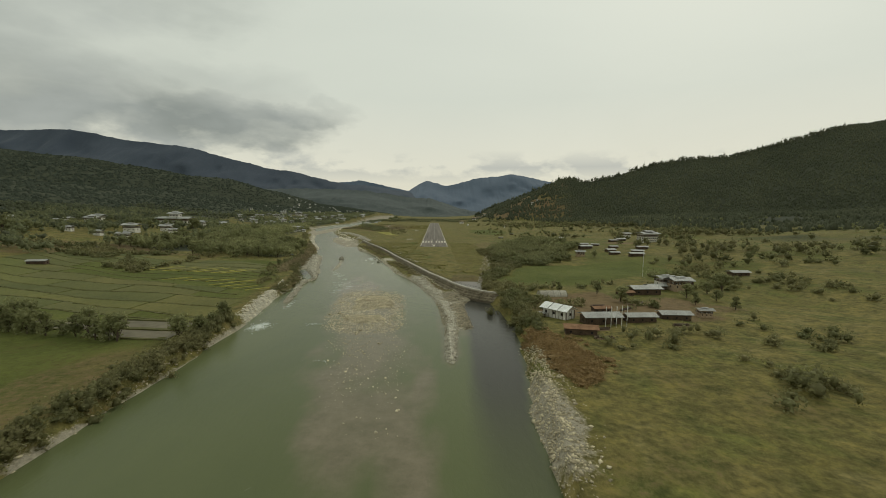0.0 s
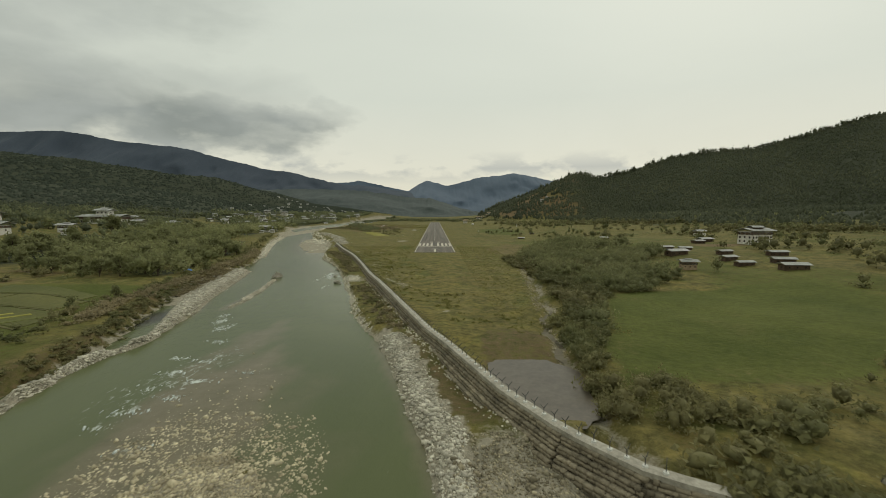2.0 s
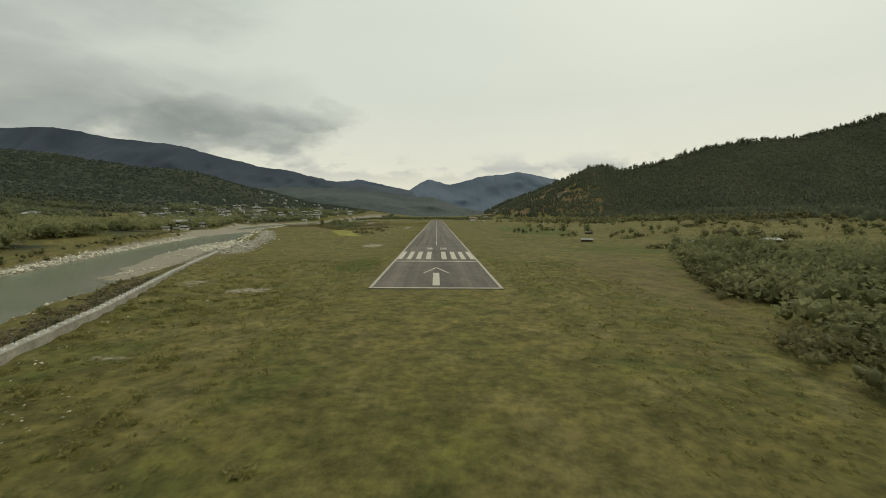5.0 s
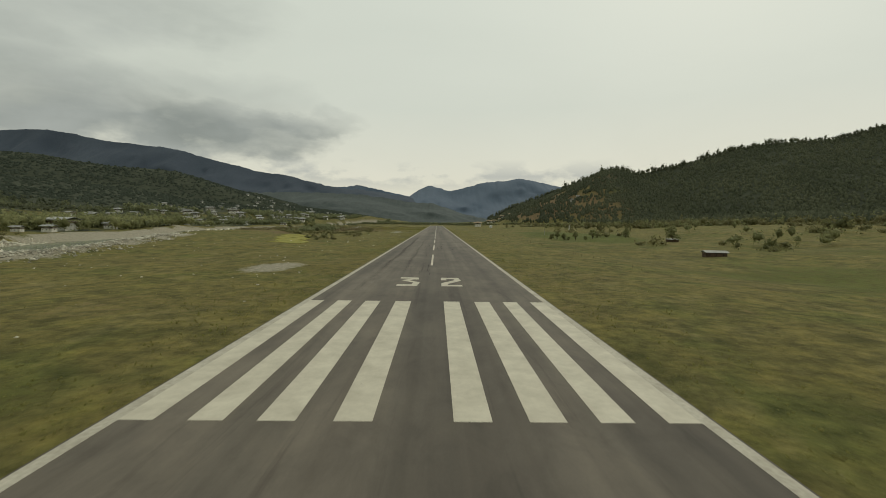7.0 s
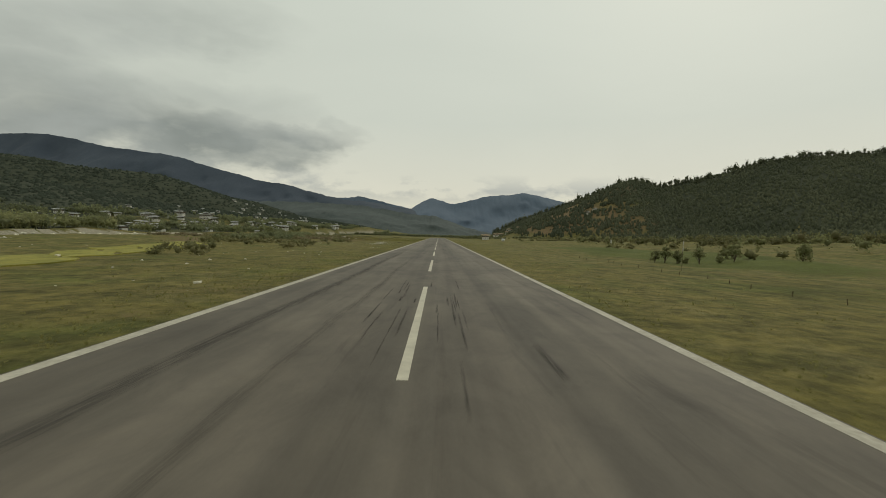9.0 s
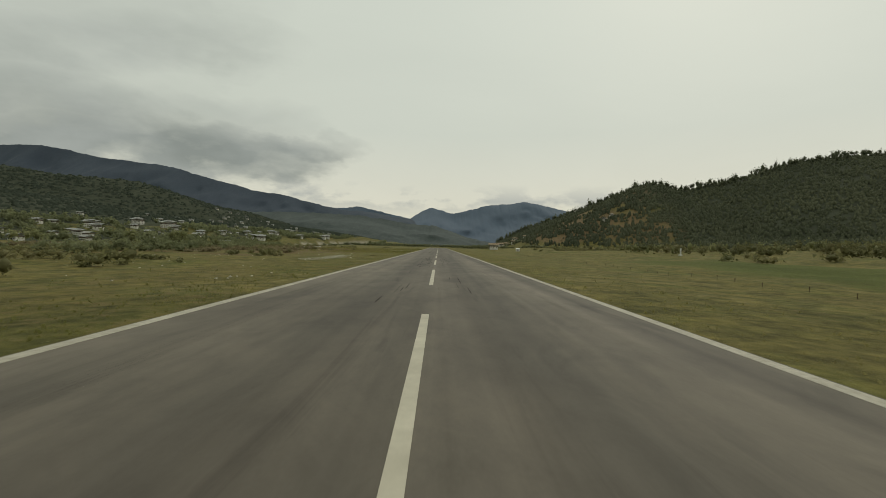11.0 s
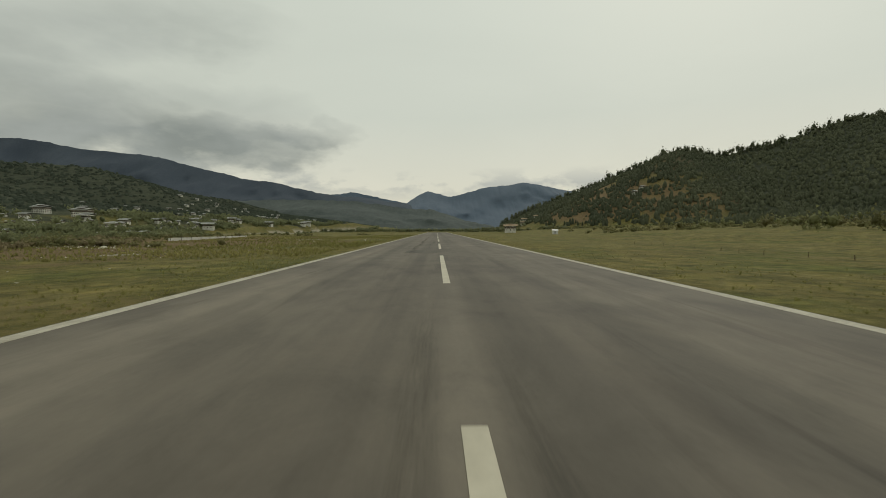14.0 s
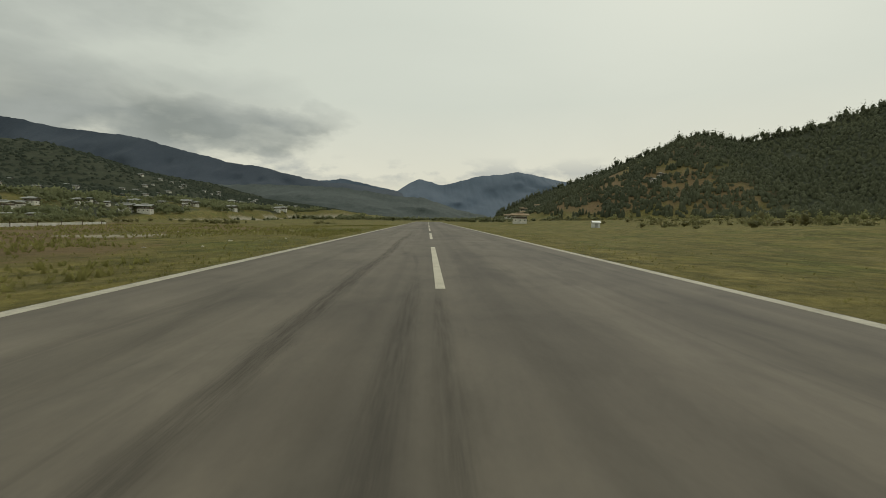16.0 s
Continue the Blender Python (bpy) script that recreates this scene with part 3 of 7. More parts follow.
    z = np.where(((inside > -3) | ((y < -127) & (x < 11) & (x > 0))) & (bar > -0.4), np.maximum(z, WATER_Z + np.minimum(bar, 0.85)), z)
    ch = side_channel(x, y)
    z = np.where(ch > -0.5, np.minimum(z, WATER_Z - 0.5 * np.clip(ch * 2, -1, 1)), z)
    return z
# terrain end


def river_inside(x, y):
    west, east = banks(y)
    meander = fbm(x * 0 + y, y * 0 + 5, 9.0, 3, 21) * 1.0
    return np.minimum(x - west + meander, east - x + meander)


def wooded_zone(x, y):
    west, _ = banks(y)
    return step(-6, -10, x - west) * step(-64, -52, y) * step(430, 400, y) * step(-175, -150, x)


def covers(x, y, z):
    """Gravel, crop, forest, straw: how much of each lies on the ground."""
    n = fbm(x, y, 9.0, 4, 31)
    inside = river_inside(x, y)
    gravel = np.clip(1.0 - np.abs(inside + 0.4) / 1.3 + n * 0.8, 0, 1) * (z < -1.5)
    west, east = banks(y)
    gravel = gravel * np.where(x < (west + east) / 2, np.where(y > 30, 0.6, 0.0), 0.8)
    gravel = np.maximum(gravel, (z < WATER_Z - 0.02) * (inside > 0) * 1.0)
    gravel = np.maximum(gravel, (bar_height(x, y) > 0.0) * (inside > -2) * 1.0)
    gravel = np.maximum(gravel, np.clip(1.0 - ((x - 6) / 5) ** 4 - ((y + 141) / 18) ** 4, 0, 1) * (x < 10.5))
    gravel = np.maximum(gravel, np.clip(1.2 - ((x - 8) / 6) ** 2 - ((y + 116) / 12) ** 2 + n, 0, 0.10) * (x > wall_x(y)))
    brook = brook_x(y)
    gravel = np.maximum(gravel, np.clip(0.80 - np.abs(x - brook) / 1.5 + n * 1.2, 0, 0.9) * (y > -132) * (y < -30))
    for px, py, rx, ry in ((-18.5, -22.5, 2.5, 1.2), (-29, 3, 4, 7), (-21, 0, 3, 2), (1.7, -93.7, 1.0, 0.45), (-17.5, 66, 3.6, 5), (-95, 411, 12, 3), (-50, 287, 9, 2.5), (-42, 190, 8, 3), (-30, 330, 8, 5), (-100, 420, 9, 24), (-96, 334, 14, 6), (-27, 269, 3, 3), (-60, 372, 12, 3)):
        gravel = np.maximum(gravel, np.clip(0.62 - ((x - px) / rx) ** 2 - ((y - py) / ry) ** 2 + n * 1.5, 0, 0.75))
    gravel = np.maximum(gravel, np.clip(1.1 - ((x - 10.5) / 3.6) ** 2 - ((y + 189) / 11) ** 2 + n, 0, 0.95))
    far = np.abs(x + 125) < 22
    gravel = np.maximum(gravel, far * (y > 110) * (y < 420) * np.clip(0.8 + n, 0, 1) * (inside > -4))
    spoil = np.interp(y, SPOIL_Y, SPOIL_X)
    gravel = np.maximum(gravel, np.clip(1.1 - np.abs(x - spoil) / 3.6 + n, 0, 0.9) * (y > 37) * (y < 168))
    west, east = banks(y)
    crop = np.clip(1.35 - np.abs(x + 82) / 50 + n * 0.5, 0, 1) * step(-62, -72, y + 0.12 * (x + 80)) * (x < west - 3.5)
    crop = np.maximum(crop, np.clip(0.5 + hayfield(x, y) / 3.0 + n * 0.8, 0, 1))
    crop = np.maximum(crop, np.clip(1.1 - ((x - 52) / 22) ** 2 - ((y - 190) / 70) ** 2 + n * 0.5, 0, 1))
    crop = np.maximum(crop, np.clip(1.1 - ((x + 13) / 4.5) ** 2 - ((y - 24) / 11) ** 2 + n, 0, 0.9))
    hill = step(16, 34, z + 14 * (x > 0) + 14 * step(-200, -300, x) + fbm(x, y, 60, 3, 51) * 10)
    bare = np.clip(1.15 - ((x - 235) / 140) ** 2 - ((y - 790) / 170) ** 2, 0, 1)
    nose = np.clip(1.5 - ((x - 185) / 95) ** 2 - ((y - 680) / 150) ** 2, 0, 1) * step(72, 50, z)
    forest = hill * np.clip(1 - 0.30 * bare + 0.9 * fbm(x, y, 34, 3, 77) * bare - 0.50 * nose + 1.1 * fbm(x, y * 1.6, 26, 3, 177) * nose, 0, 1)
    forest = np.maximum(forest, np.clip(0.55 + 1.2 * fbm(x, y, 26, 3, 79), 0, 0.9) * step(-120, -150, x) * step(250, 340, y) * (x < west - 8))
    forest = np.maximum(forest, np.clip(0.45 + 1.2 * fbm(x, y, 20, 3, 78), 0, 0.8) * wooded_zone(x, y))
    lush = np.clip(0.35 + 1.5 * fbm(x, y, 17, 4, 121), 0, 0.75) * step(24, 34, x) * step(-190, -100, y) * step(160, 90, y)
    crop = np.maximum(crop, lush * 0.7)
    forest = np.maximum(forest, np.clip(0.10 + 1.2 * fbm(x, y, 12, 4, 123), 0, 0.32) * step(20, 30, x) * step(-150, -110, y) * step(200, 110, y) * (crop < 0.45) * (hayfield(x, y) < -1))
    mire = np.clip(1.3 - ((x - 9.5) / 5.2) ** 4 - ((y + 114) / 11.5) ** 4 + n, 0, 0.8) * (x > wall_x(y))
    mire = np.maximum(mire, np.clip(1.6 - np.abs(x - wall_x(y) + 3.2) / 2.2 + n, 0, 0.8) * step(-127, -124, y) * step(-98, -104, y) * (x < wall_x(y)))
    mire = np.maximum(mire, np.clip(1.3 - np.abs(x - west + 1.0) / 2.6 + n, 0, 0.75) * step(-130, -125, y) * step(-60, -82, y))
    forest = np.maximum(forest, mire * 0.55)
    crop = crop * (1 - mire)
    straw = np.clip(1.1 - ((x - 17.0) / 4.6) ** 2 - ((y + 174) / 11) ** 2 + n, 0, 1)
    straw = np.maximum(straw, np.clip(0.34 + 0.6 * fbm(x, y * 2.5, 40, 3, 76), 0, 0.5) * bare * hill)
    straw = np.maximum(straw, np.clip(0.72 + 0.8 * fbm(x, y * 2.5, 30, 3, 176), 0, 0.95) * nose * step(4, 14, z))
    straw = np.maximum(straw, np.clip(1.0 - ((x - 100) / 16) ** 2 - ((y + 8) / 10) ** 2 + n, 0, 0.8))
    straw = np.maximum(straw, np.clip(1.0 - np.abs((x + 135) / 45) ** 2 - np.abs((y + 58) / 26) ** 2 + n * 1.3, 0, 0.55))
    straw = np.maximum(straw, np.clip(0.4 + n, 0, 0.34) * step(9, 4, west - x) * (x < west))
    straw = np.maximum(straw, np.clip(1.0 - ((x + 39.5) / 6) ** 2 - ((y + 185) / 15) ** 2 + n, 0, 0.45))
    straw = np.maximum(straw, np.clip(1.2 - ((x - 37) / 21) ** 2 - ((y + 144) / 15) ** 2 + n * 1.2, 0, 0.9))
    straw = np.maximum(straw, np.clip(1.0 - ((x + 58) / 44) ** 2 - ((y - 305) / 115) ** 2 + n, 0, 0.66))
    straw = np.maximum(straw, np.clip(n * 1.4 - 0.12, 0, 0.30) * (np.abs(x) < 45))
    straw = np.maximum(straw, np.clip(1.15 - ((x - 30 - 0.30 * (y - 20)) / 9) ** 2 - ((y - 22) / 34) ** 2 + n, 0, 0.42))
    straw = np.maximum(straw, mire * 0.56)
    return np.stack([gravel, crop, forest, straw], 1)


def part(name, bm, material, parent=None, label=""):
    """Link a bmesh as one mesh object, under a thing if one is given."""
    me = bpy.data.meshes.new(name)
    bm.normal_update()
    bm.to_mesh(me)
    bm.free()
    me.materials.append(material)
    ob = new(name, me)
    if parent is not None:
        ob.parent = parent
    if label:
        ob["label"] = label
    return ob


def raw(name, verts, faces, material, smooth=False):
    """Link arrays of vertices and faces of one size as a mesh object."""
    verts, faces = np.asarray(verts, np.float32), np.asarray(faces, np.int32)
    me = bpy.data.meshes.new(name)
    me.vertices.add(len(verts))
    me.vertices.foreach_set("co", verts.ravel())
    k = faces.shape[1]
    me.loops.add(faces.size)
    me.loops.foreach_set("vertex_index", faces.ravel())
    me.polygons.add(len(faces))
    me.polygons.foreach_set("loop_start", np.arange(0, faces.size, k, dtype=np.int32))
    me.polygons.foreach_set("loop_total", np.full(len(faces), k, np.int32))
    if smooth:
        me.polygons.foreach_set("use_smooth", np.ones(len(faces), bool))
    me.update(calc_edges=True)
    me.materials.append(material)
    return new(name, me)


def spaced(core_a, core_b, fine, far_a, far_b, growth):
    """Stations: fine steps in the core, growing steps out to the far ends."""
    core = list(np.arange(core_a, core_b + fine / 2, fine))
    a, s = core[-1], fine
    while a < far_b:
        s *= growth
        a += s
        core.append(min(a, far_b))
    a, s, low = core[0], fine, []
    while a > far_a:
        s *= growth
        a -= s
        low.append(max(a, far_a))
    return np.array(low[::-1] + core)


def sheet(xs, ys, height):
    X, Y = np.meshgrid(xs, ys)
    x, y = X.ravel(), Y.ravel()
    z = height(x, y)
    i = np.arange(len(x)).reshape(X.shape)
    faces = np.stack([i[:-1, :-1], i[:-1, 1:], i[1:, 1:], i[1:, :-1]], -1).reshape(-1, 4)
    return x, y, z, faces


GRID_X, GRID_Y = spaced(-62, 34, 0.95, -3300, 3300, 1.05), spaced(-240, 345, 1.45, -900, 3000, 1.040)
gx, gy, gz, gf = sheet(GRID_X, GRID_Y, ground)
GRID_Z = gz.reshape(len(GRID_Y), len(GRID_X))


def lay(x, y):
    """The height of the built ground."""
    x, y = np.asarray(x, float), np.asarray(y, float)
    i = np.clip(np.searchsorted(GRID_X, x) - 1, 0, len(GRID_X) - 2)
    j = np.clip(np.searchsorted(GRID_Y, y) - 1, 0, len(GRID_Y) - 2)
    u = np.clip((x - GRID_X[i]) / (GRID_X[i + 1] - GRID_X[i]), 0, 1)
    v = np.clip((y - GRID_Y[j]) / (GRID_Y[j + 1] - GRID_Y[j]), 0, 1)
    low, high = GRID_Z[j, i] * (1 - u) + GRID_Z[j, i + 1] * u, GRID_Z[j + 1, i] * (1 - u) + GRID_Z[j + 1, i + 1] * u
    return low * (1 - v) + high * v



land = tagged(raw("ground", np.stack([gx, gy, gz], 1), gf, M_GROUND, True), "rough grassy valley floor between forested hills", "ground", kind="structure")
col = land.data.color_attributes.new("cover", "FLOAT_COLOR", "POINT")
col.data.foreach_set("color", covers(gx, gy, gz).astype(np.float32).ravel())

# far ranges, their blue distance haze held in the base colours
WEST_RANGE = ((-4200, 640), (-3364, 633), (-2849, 624), (-2450, 570), (-2031, 527), (-1465, 400), (-1100, 318), (-803, 258), (-500, 228), (-311, 206), (-221, 194), (-60, 120), (150, 20))
END_RANGE = ((-700, 60), (-300, 150), (-163, 243), (-68, 291), (99, 246), (385, 320), (560, 335), (647, 357), (760, 338), (962, 294), (1300, 240), (1900, 60))
GAP_RANGE = ((-1500, 200), (-847, 282), (-647, 299), (-398, 242), (-150, 200), (300, 150))
FOOT_RANGE = ((-1300, 150), (-800, 170), (-462, 150), (-247, 132), (-32, 108), (112, 62), (300, 20))


def mountain_range(name, line, y0, deep, material, label, seed, rugged=0.05):
    m = 520
    xs = np.linspace(line[0][0], line[-1][0], m)
    tops = np.interp(xs, [p[0] for p in line], [p[1] for p in line]) + fbm(xs, xs * 0, 160, 5, seed) * 22 * rugged / 0.05
    tops = np.convolve(np.pad(tops, 9, mode='edge'), np.hanning(19) / np.hanning(19).sum(), 'valid') + fbm(xs, xs * 0, 26, 3, seed + 5) * 5.0
    rows = 26
    v = []
    for k in range(rows):
        s = k / (rows - 1)
        y = y0 - deep * s + fbm(xs, xs * 0 + s * 700, 300, 4, seed + 3) * deep * 0.22 * math.sin(math.pi * min(1, s * 1.3))
        z = tops * (1 - s) ** 1.15 - 25 * s + fbm(xs, xs * 0 + s * deep, 220, 5, seed + 9) * 34 * math.sin(math.pi * s)
        v.append(np.stack([xs, y, z], 1))
    i = np.arange(rows * m).reshape(rows, m)
    f = np.stack([i[:-1, :-1], i[1:, :-1], i[1:, 1:], i[:-1, 1:]], -1).reshape(-1, 4)
    return tagged(raw(name, np.concatenate(v), f, material, True), label, "mountain", kind="structure")


mountain_range("backdrop_west_range", WEST_RANGE, 3200, 1100, M_RANGE, "long dark forested mountain ridge tinted with blue haze", 101)
mountain_range("backdrop_end_peak", END_RANGE, 3400, 800, M_PEAK, "mountain closing the valley, coloured with blue haze", 131, 0.008)
mountain_range("backdrop_gap_ridge", GAP_RANGE, 3600, 300, M_PEAK, "distant ridge in the valley gap, coloured with pale haze", 151, 0.02)
mountain_range("backdrop_foot_hill", FOOT_RANGE, 2500, 700, M_FOOT, "dark low forested foothill with a haze tint", 171, 0.03)


# ---- water ----
wx_, wy_, wz_, wf_ = sheet(spaced(-62, 16, 0.7, -190, 22, 1.03), spaced(-200, 0, 0.8, -420, 900, 1.03), lambda x, y: x * 0 + WATER_Z)
near_bank = river_inside(wx_, wy_) > -14
near_bank |= side_channel(wx_, wy_) > -1.0
keep = near_bank[wf_].all(1)
river = tagged(raw("water_river", np.stack([wx_, wy_, wz_], 1), wf_[keep], M_WATER, True), "swift silty green mountain river", "river", kind="structure")
depth = np.clip(0.62 + bar_height(wx_, wy_) * 0.55 + 0.5 * fbm(wx_, wy_, 7.0, 4, 61), 0, 1)
shoal = 0.95 - ((wx_ + 12.5 + 0.17 * (wy_ + 150)) / 8.2) ** 2 - ((wy_ + 156) / 62.0) ** 2
depth = np.maximum(depth * (bar_height(wx_, wy_) > -1.2), np.clip(1.7 * shoal + 1.5 * fbm(wx_ * 1.6, wy_ * 0.7, 7.0, 4, 63), 0, 0.9))
calm = np.clip(side_channel(wx_, wy_) * 3 + 1.0, 0, 1) * step(2.5, 6.5, wx_) * step(-212, -175, wy_)
calm = np.maximum(calm, np.clip(1.2 - ((wx_ + 44 - 0.25 * (wy_ + 95)) / 4.0) ** 2 - ((wy_ + 96) / 16.0) ** 2, 0, 1))
FOAM = ((-31.3, -91.6, 34, 0.7, 1.6), (-29.6, -95.4, 30, 0.7, 1.4), (-32.6, -88.4, 26, 0.6, 1.2), (-30.0, -155.1, 80, 1.4, 2.2), (-26.6, -101.8, 34, 0.9, 0.5), (-27.6, -108, 34, 0.9, 0.5), (-24.1, -108.9, 30, 0.9, 0.5), (-25.7, -112.1, 34, 1.0, 0.5), (-22.3, -114.3, 40, 1.0, 0.5),
        (-22.6, -118, 36, 1.0, 0.5), (-23.7, -120.6, 26, 0.8, 0.5), (-25.7, -116.2, 26, 0.8, 0.5), (-18.5, -112.2, 26, 1.2, 0.3), (-28.4, -95, 24, 0.5, 1.5), (-25, -120.6, 18, 0.7, 0.6), (-21.1, -153.2, 26, 0.8, 0.7),
        (-30.9, -135.3, 40, 0.4, 1.8), (-30.5, -139.7, 30, 0.5, 1.5), (-26.2, -46.6, 95, 0.9, 1.5), (-27.2, -42.5, 95, 0.8, 2.0), (-25.8, -49.6, 75, 0.7, 1.6), (-24.0, -46.2, 70, 0.5, 0.7), (-23.9, -62, 22, 0.4, 2.0), (-28, -52, 30, 0.3, 1.5),
        (-24.7, -123.2, 16, 0.7, 0.7), (-15.0, -172, 10, 1.0, 0.4), (-20, -126, 14, 1.0, 0.5))
white = depth * 0
for cx, cy, count, wide, deep in FOAM:
    white = np.maximum(white, min(1.0, 0.45 + count / 90) * np.exp(-((wx_ - cx) / (wide * 1.4)) ** 2 - ((wy_ - cy) / (deep * 1.6)) ** 2))
white = np.maximum(white, 0.46 * np.clip(1 - ((wx_ + 24.5 - 0.2 * (wy_ + 112)) / 5) ** 2 - ((wy_ + 112) / 14) ** 2, 0, 1))
col = river.data.color_attributes.new("silt", "FLOAT_COLOR", "POINT")
col.data.foreach_set("color", np.stack([depth, calm, white, depth * 0 + 1], 1).astype(np.float32).ravel())

bm = bmesh.new()
pond = []
for k in range(48):
    a = 2 * math.pi * k / 48
    r = 1 + 0.05 * math.sin(3 * a + 1) + 0.05 * math.sin(5 * a) + 0.04 * math.sin(8 * a) + 0.02 * math.sin(13 * a)
    py = -118.6 + 7.3 * r * math.copysign(abs(math.sin(a)) ** 0.7, math.sin(a))
    pond.append(bm.verts.new((max(8.6 + 4.3 * r * math.copysign(abs(math.cos(a)) ** 0.7, math.cos(a)), float(wall_x(py)) + 0.1), py, -0.80)))
bm.faces.new(pond)
tagged(part("water_pond", bm, M_POND), "shallow brown pond behind the flood wall", "pond", kind="structure")


bm = bmesh.new()
edge = []
for y in np.arange(-121.0, -88.0, 0.7):
    x, wide = float(brook_x(y)), 0.42 + 0.18 * math.sin(y * 0.9) + 0.10 * math.sin(y * 2.3)
    z = float(lay(x, y)) + 0.16
    edge.append((bm.verts.new((x - wide, y, z)), bm.verts.new((x + wide, y, z))))
for p, q in zip(edge[:-1], edge[1:]):
    bm.faces.new((p[0], p[1], q[1], q[0]))
tagged(part("water_brook", bm, M_STILL), "shallow pale brook winding over gravel", "brook", kind="structure")


# ---- runway ----
HALF, LENGTH = 7.45, 566.0


def box(bm, x0, x1, y0, y1, z0, z1):
    v = [bm.verts.new(p) for p in ((x0, y0, z0), (x1, y0, z0), (x1, y1, z0), (x0, y1, z0), (x0, y0, z1), (x1, y0, z1), (x1, y1, z1), (x0, y1, z1))]
    for q in ((3, 2, 1, 0), (4, 5, 6, 7), (0, 1, 5, 4), (1, 2, 6, 5), (2, 3, 7, 6), (3, 0, 4, 7)):
        bm.faces.new([v[i] for i in q])


def slab(bm, pts, z0=0.0, z1=0.006):
    """A thin slab over a flat outline, counter-clockwise."""
    lo = [bm.verts.new((x, y, z0)) for x, y in pts]
    hi = [bm.verts.new((x, y, z1)) for x, y in pts]
    bm.faces.new(hi)
    n = len(pts)
    for i in range(n):
        bm.faces.new((lo[i], lo[(i + 1) % n], hi[(i + 1) % n], hi[i]))


bm = bmesh.new()
n = 80
ring = []
for k in range(n + 1):
    y = LENGTH * k / n
    ring.append([bm.verts.new((x, y, z)) for x, z in ((-HALF - 0.06, -0.5), (HALF + 0.06, -0.5), (HALF + 0.06, 0.0), (0.0, 0.0), (-HALF - 0.06, 0.0))])
for p, q in zip(ring[:-1], ring[1:]):
    for i in range(5):
        bm.faces.new((p[i], p[(i + 1) % 5], q[(i + 1) % 5], q[i]))
bm.faces.new(ring[0][::-1])
bm.faces.new(ring[-1])
runway = tagged(part("runway", bm, M_ASPHALT), "long grey asphalt runway with white markings", "runway", kind="structure")


def marking(name, pts, label="", paint=None):
    bm = bmesh.new()
    slab(bm, pts, 0.0, 0.006)
    return part(name, bm, paint or M_PAINT, runway, label)


def rect(x0, x1, y0, y1):
    return ((x0, y0), (x1, y0), (x1, y1), (x0, y1))


for side in (-1, 1):
    marking("edge_line", rect(*sorted((side * (HALF - 0.35), side * HALF)), 0, LENGTH), "continuous weathered edge line", M_EDGE)
marking("start_line", rect(-HALF + 0.42, HALF - 0.42, 0, 0.5))
marking("threshold_bar", rect(-HALF + 0.42, HALF - 0.42, 27.0, 27.9), "white bar across the runway")
for a, c in ((0.99, 1.94), (2.86, 3.78), (4.60, 5.45), (6.28, 7.10)):
    for side in (-1, 1):
        marking("threshold_stripe", rect(*sorted((side * a, side * c)), 30.9, 46.6))
marking("arrow_shaft", rect(-0.42, 0.42, 2.0, 12.5))
marking("arrow_head", ((0.0, 18.9), (-1.85, 12.4), (-1.62, 12.4), (0.0, 18.0)), "white chevron")
marking("arrow_head", ((0.0, 18.9), (0.0, 18.0), (1.62, 12.4), (1.85, 12.4)), "white chevron")
y = 68.25
while y < LENGTH - 20:
    marking("centre_dash", rect(-0.12, 0.12, y, y + 15.3))
    y += 25.5


def stroke_digit(name, cx, strokes):
    bm = bmesh.new()
    for k, pts in enumerate(strokes):
        slab(bm, [(cx + px, 52.8 + py) for px, py in pts], 0.0, 0.006 + 0.002 * k)
    return part(name, bm, M_PAINT, runway, "white painted runway number")


stroke_digit("digit_three", -1.72, [((-0.80, 0.0), (0.80, 0.0), (0.80, 0.75), (-0.80, 0.75)), ((0.30, 0.70), (0.80, 0.70), (0.95, 1.9), (0.42, 1.9)),
                                    ((0.42, 1.85), (0.95, 1.85), (-0.15, 3.3), (-0.62, 3.0)), ((-0.62, 3.0), (-0.15, 2.7), (0.62, 4.1), (0.15, 4.1)),
                                    ((0.10, 3.6), (0.75, 3.6), (0.75, 4.8), (0.10, 4.8)), ((-0.80, 4.05), (0.15, 4.05), (0.15, 4.8), (-0.80, 4.8))])
stroke_digit("digit_two", 1.72, [((-0.80, 0.0), (0.80, 0.0), (0.80, 0.75), (-0.80, 0.75)), ((-0.80, 0.7), (-0.30, 0.7), (-0.25, 1.35), (-0.80, 1.6)),
                                 ((-0.80, 1.55), (-0.25, 1.3), (0.85, 3.1), (0.35, 3.4)), ((0.35, 3.1), (0.85, 3.05), (0.70, 4.8), (0.20, 4.8)),
                                 ((-0.80, 4.05), (0.25, 4.05), (0.25, 4.8), (-0.80, 4.8)), ((-0.80, 3.3), (-0.35, 3.3), (-0.35, 4.1), (-0.80, 4.1))])

marking("asphalt_patch", rect(-2.8, -0.3, 265.2, 270.6), "darker mended patch of asphalt", M_PATCH)

# tyre marks: long strokes where wheels touched down, and many short scuffs round them
rng = np.random.default_rng(5)
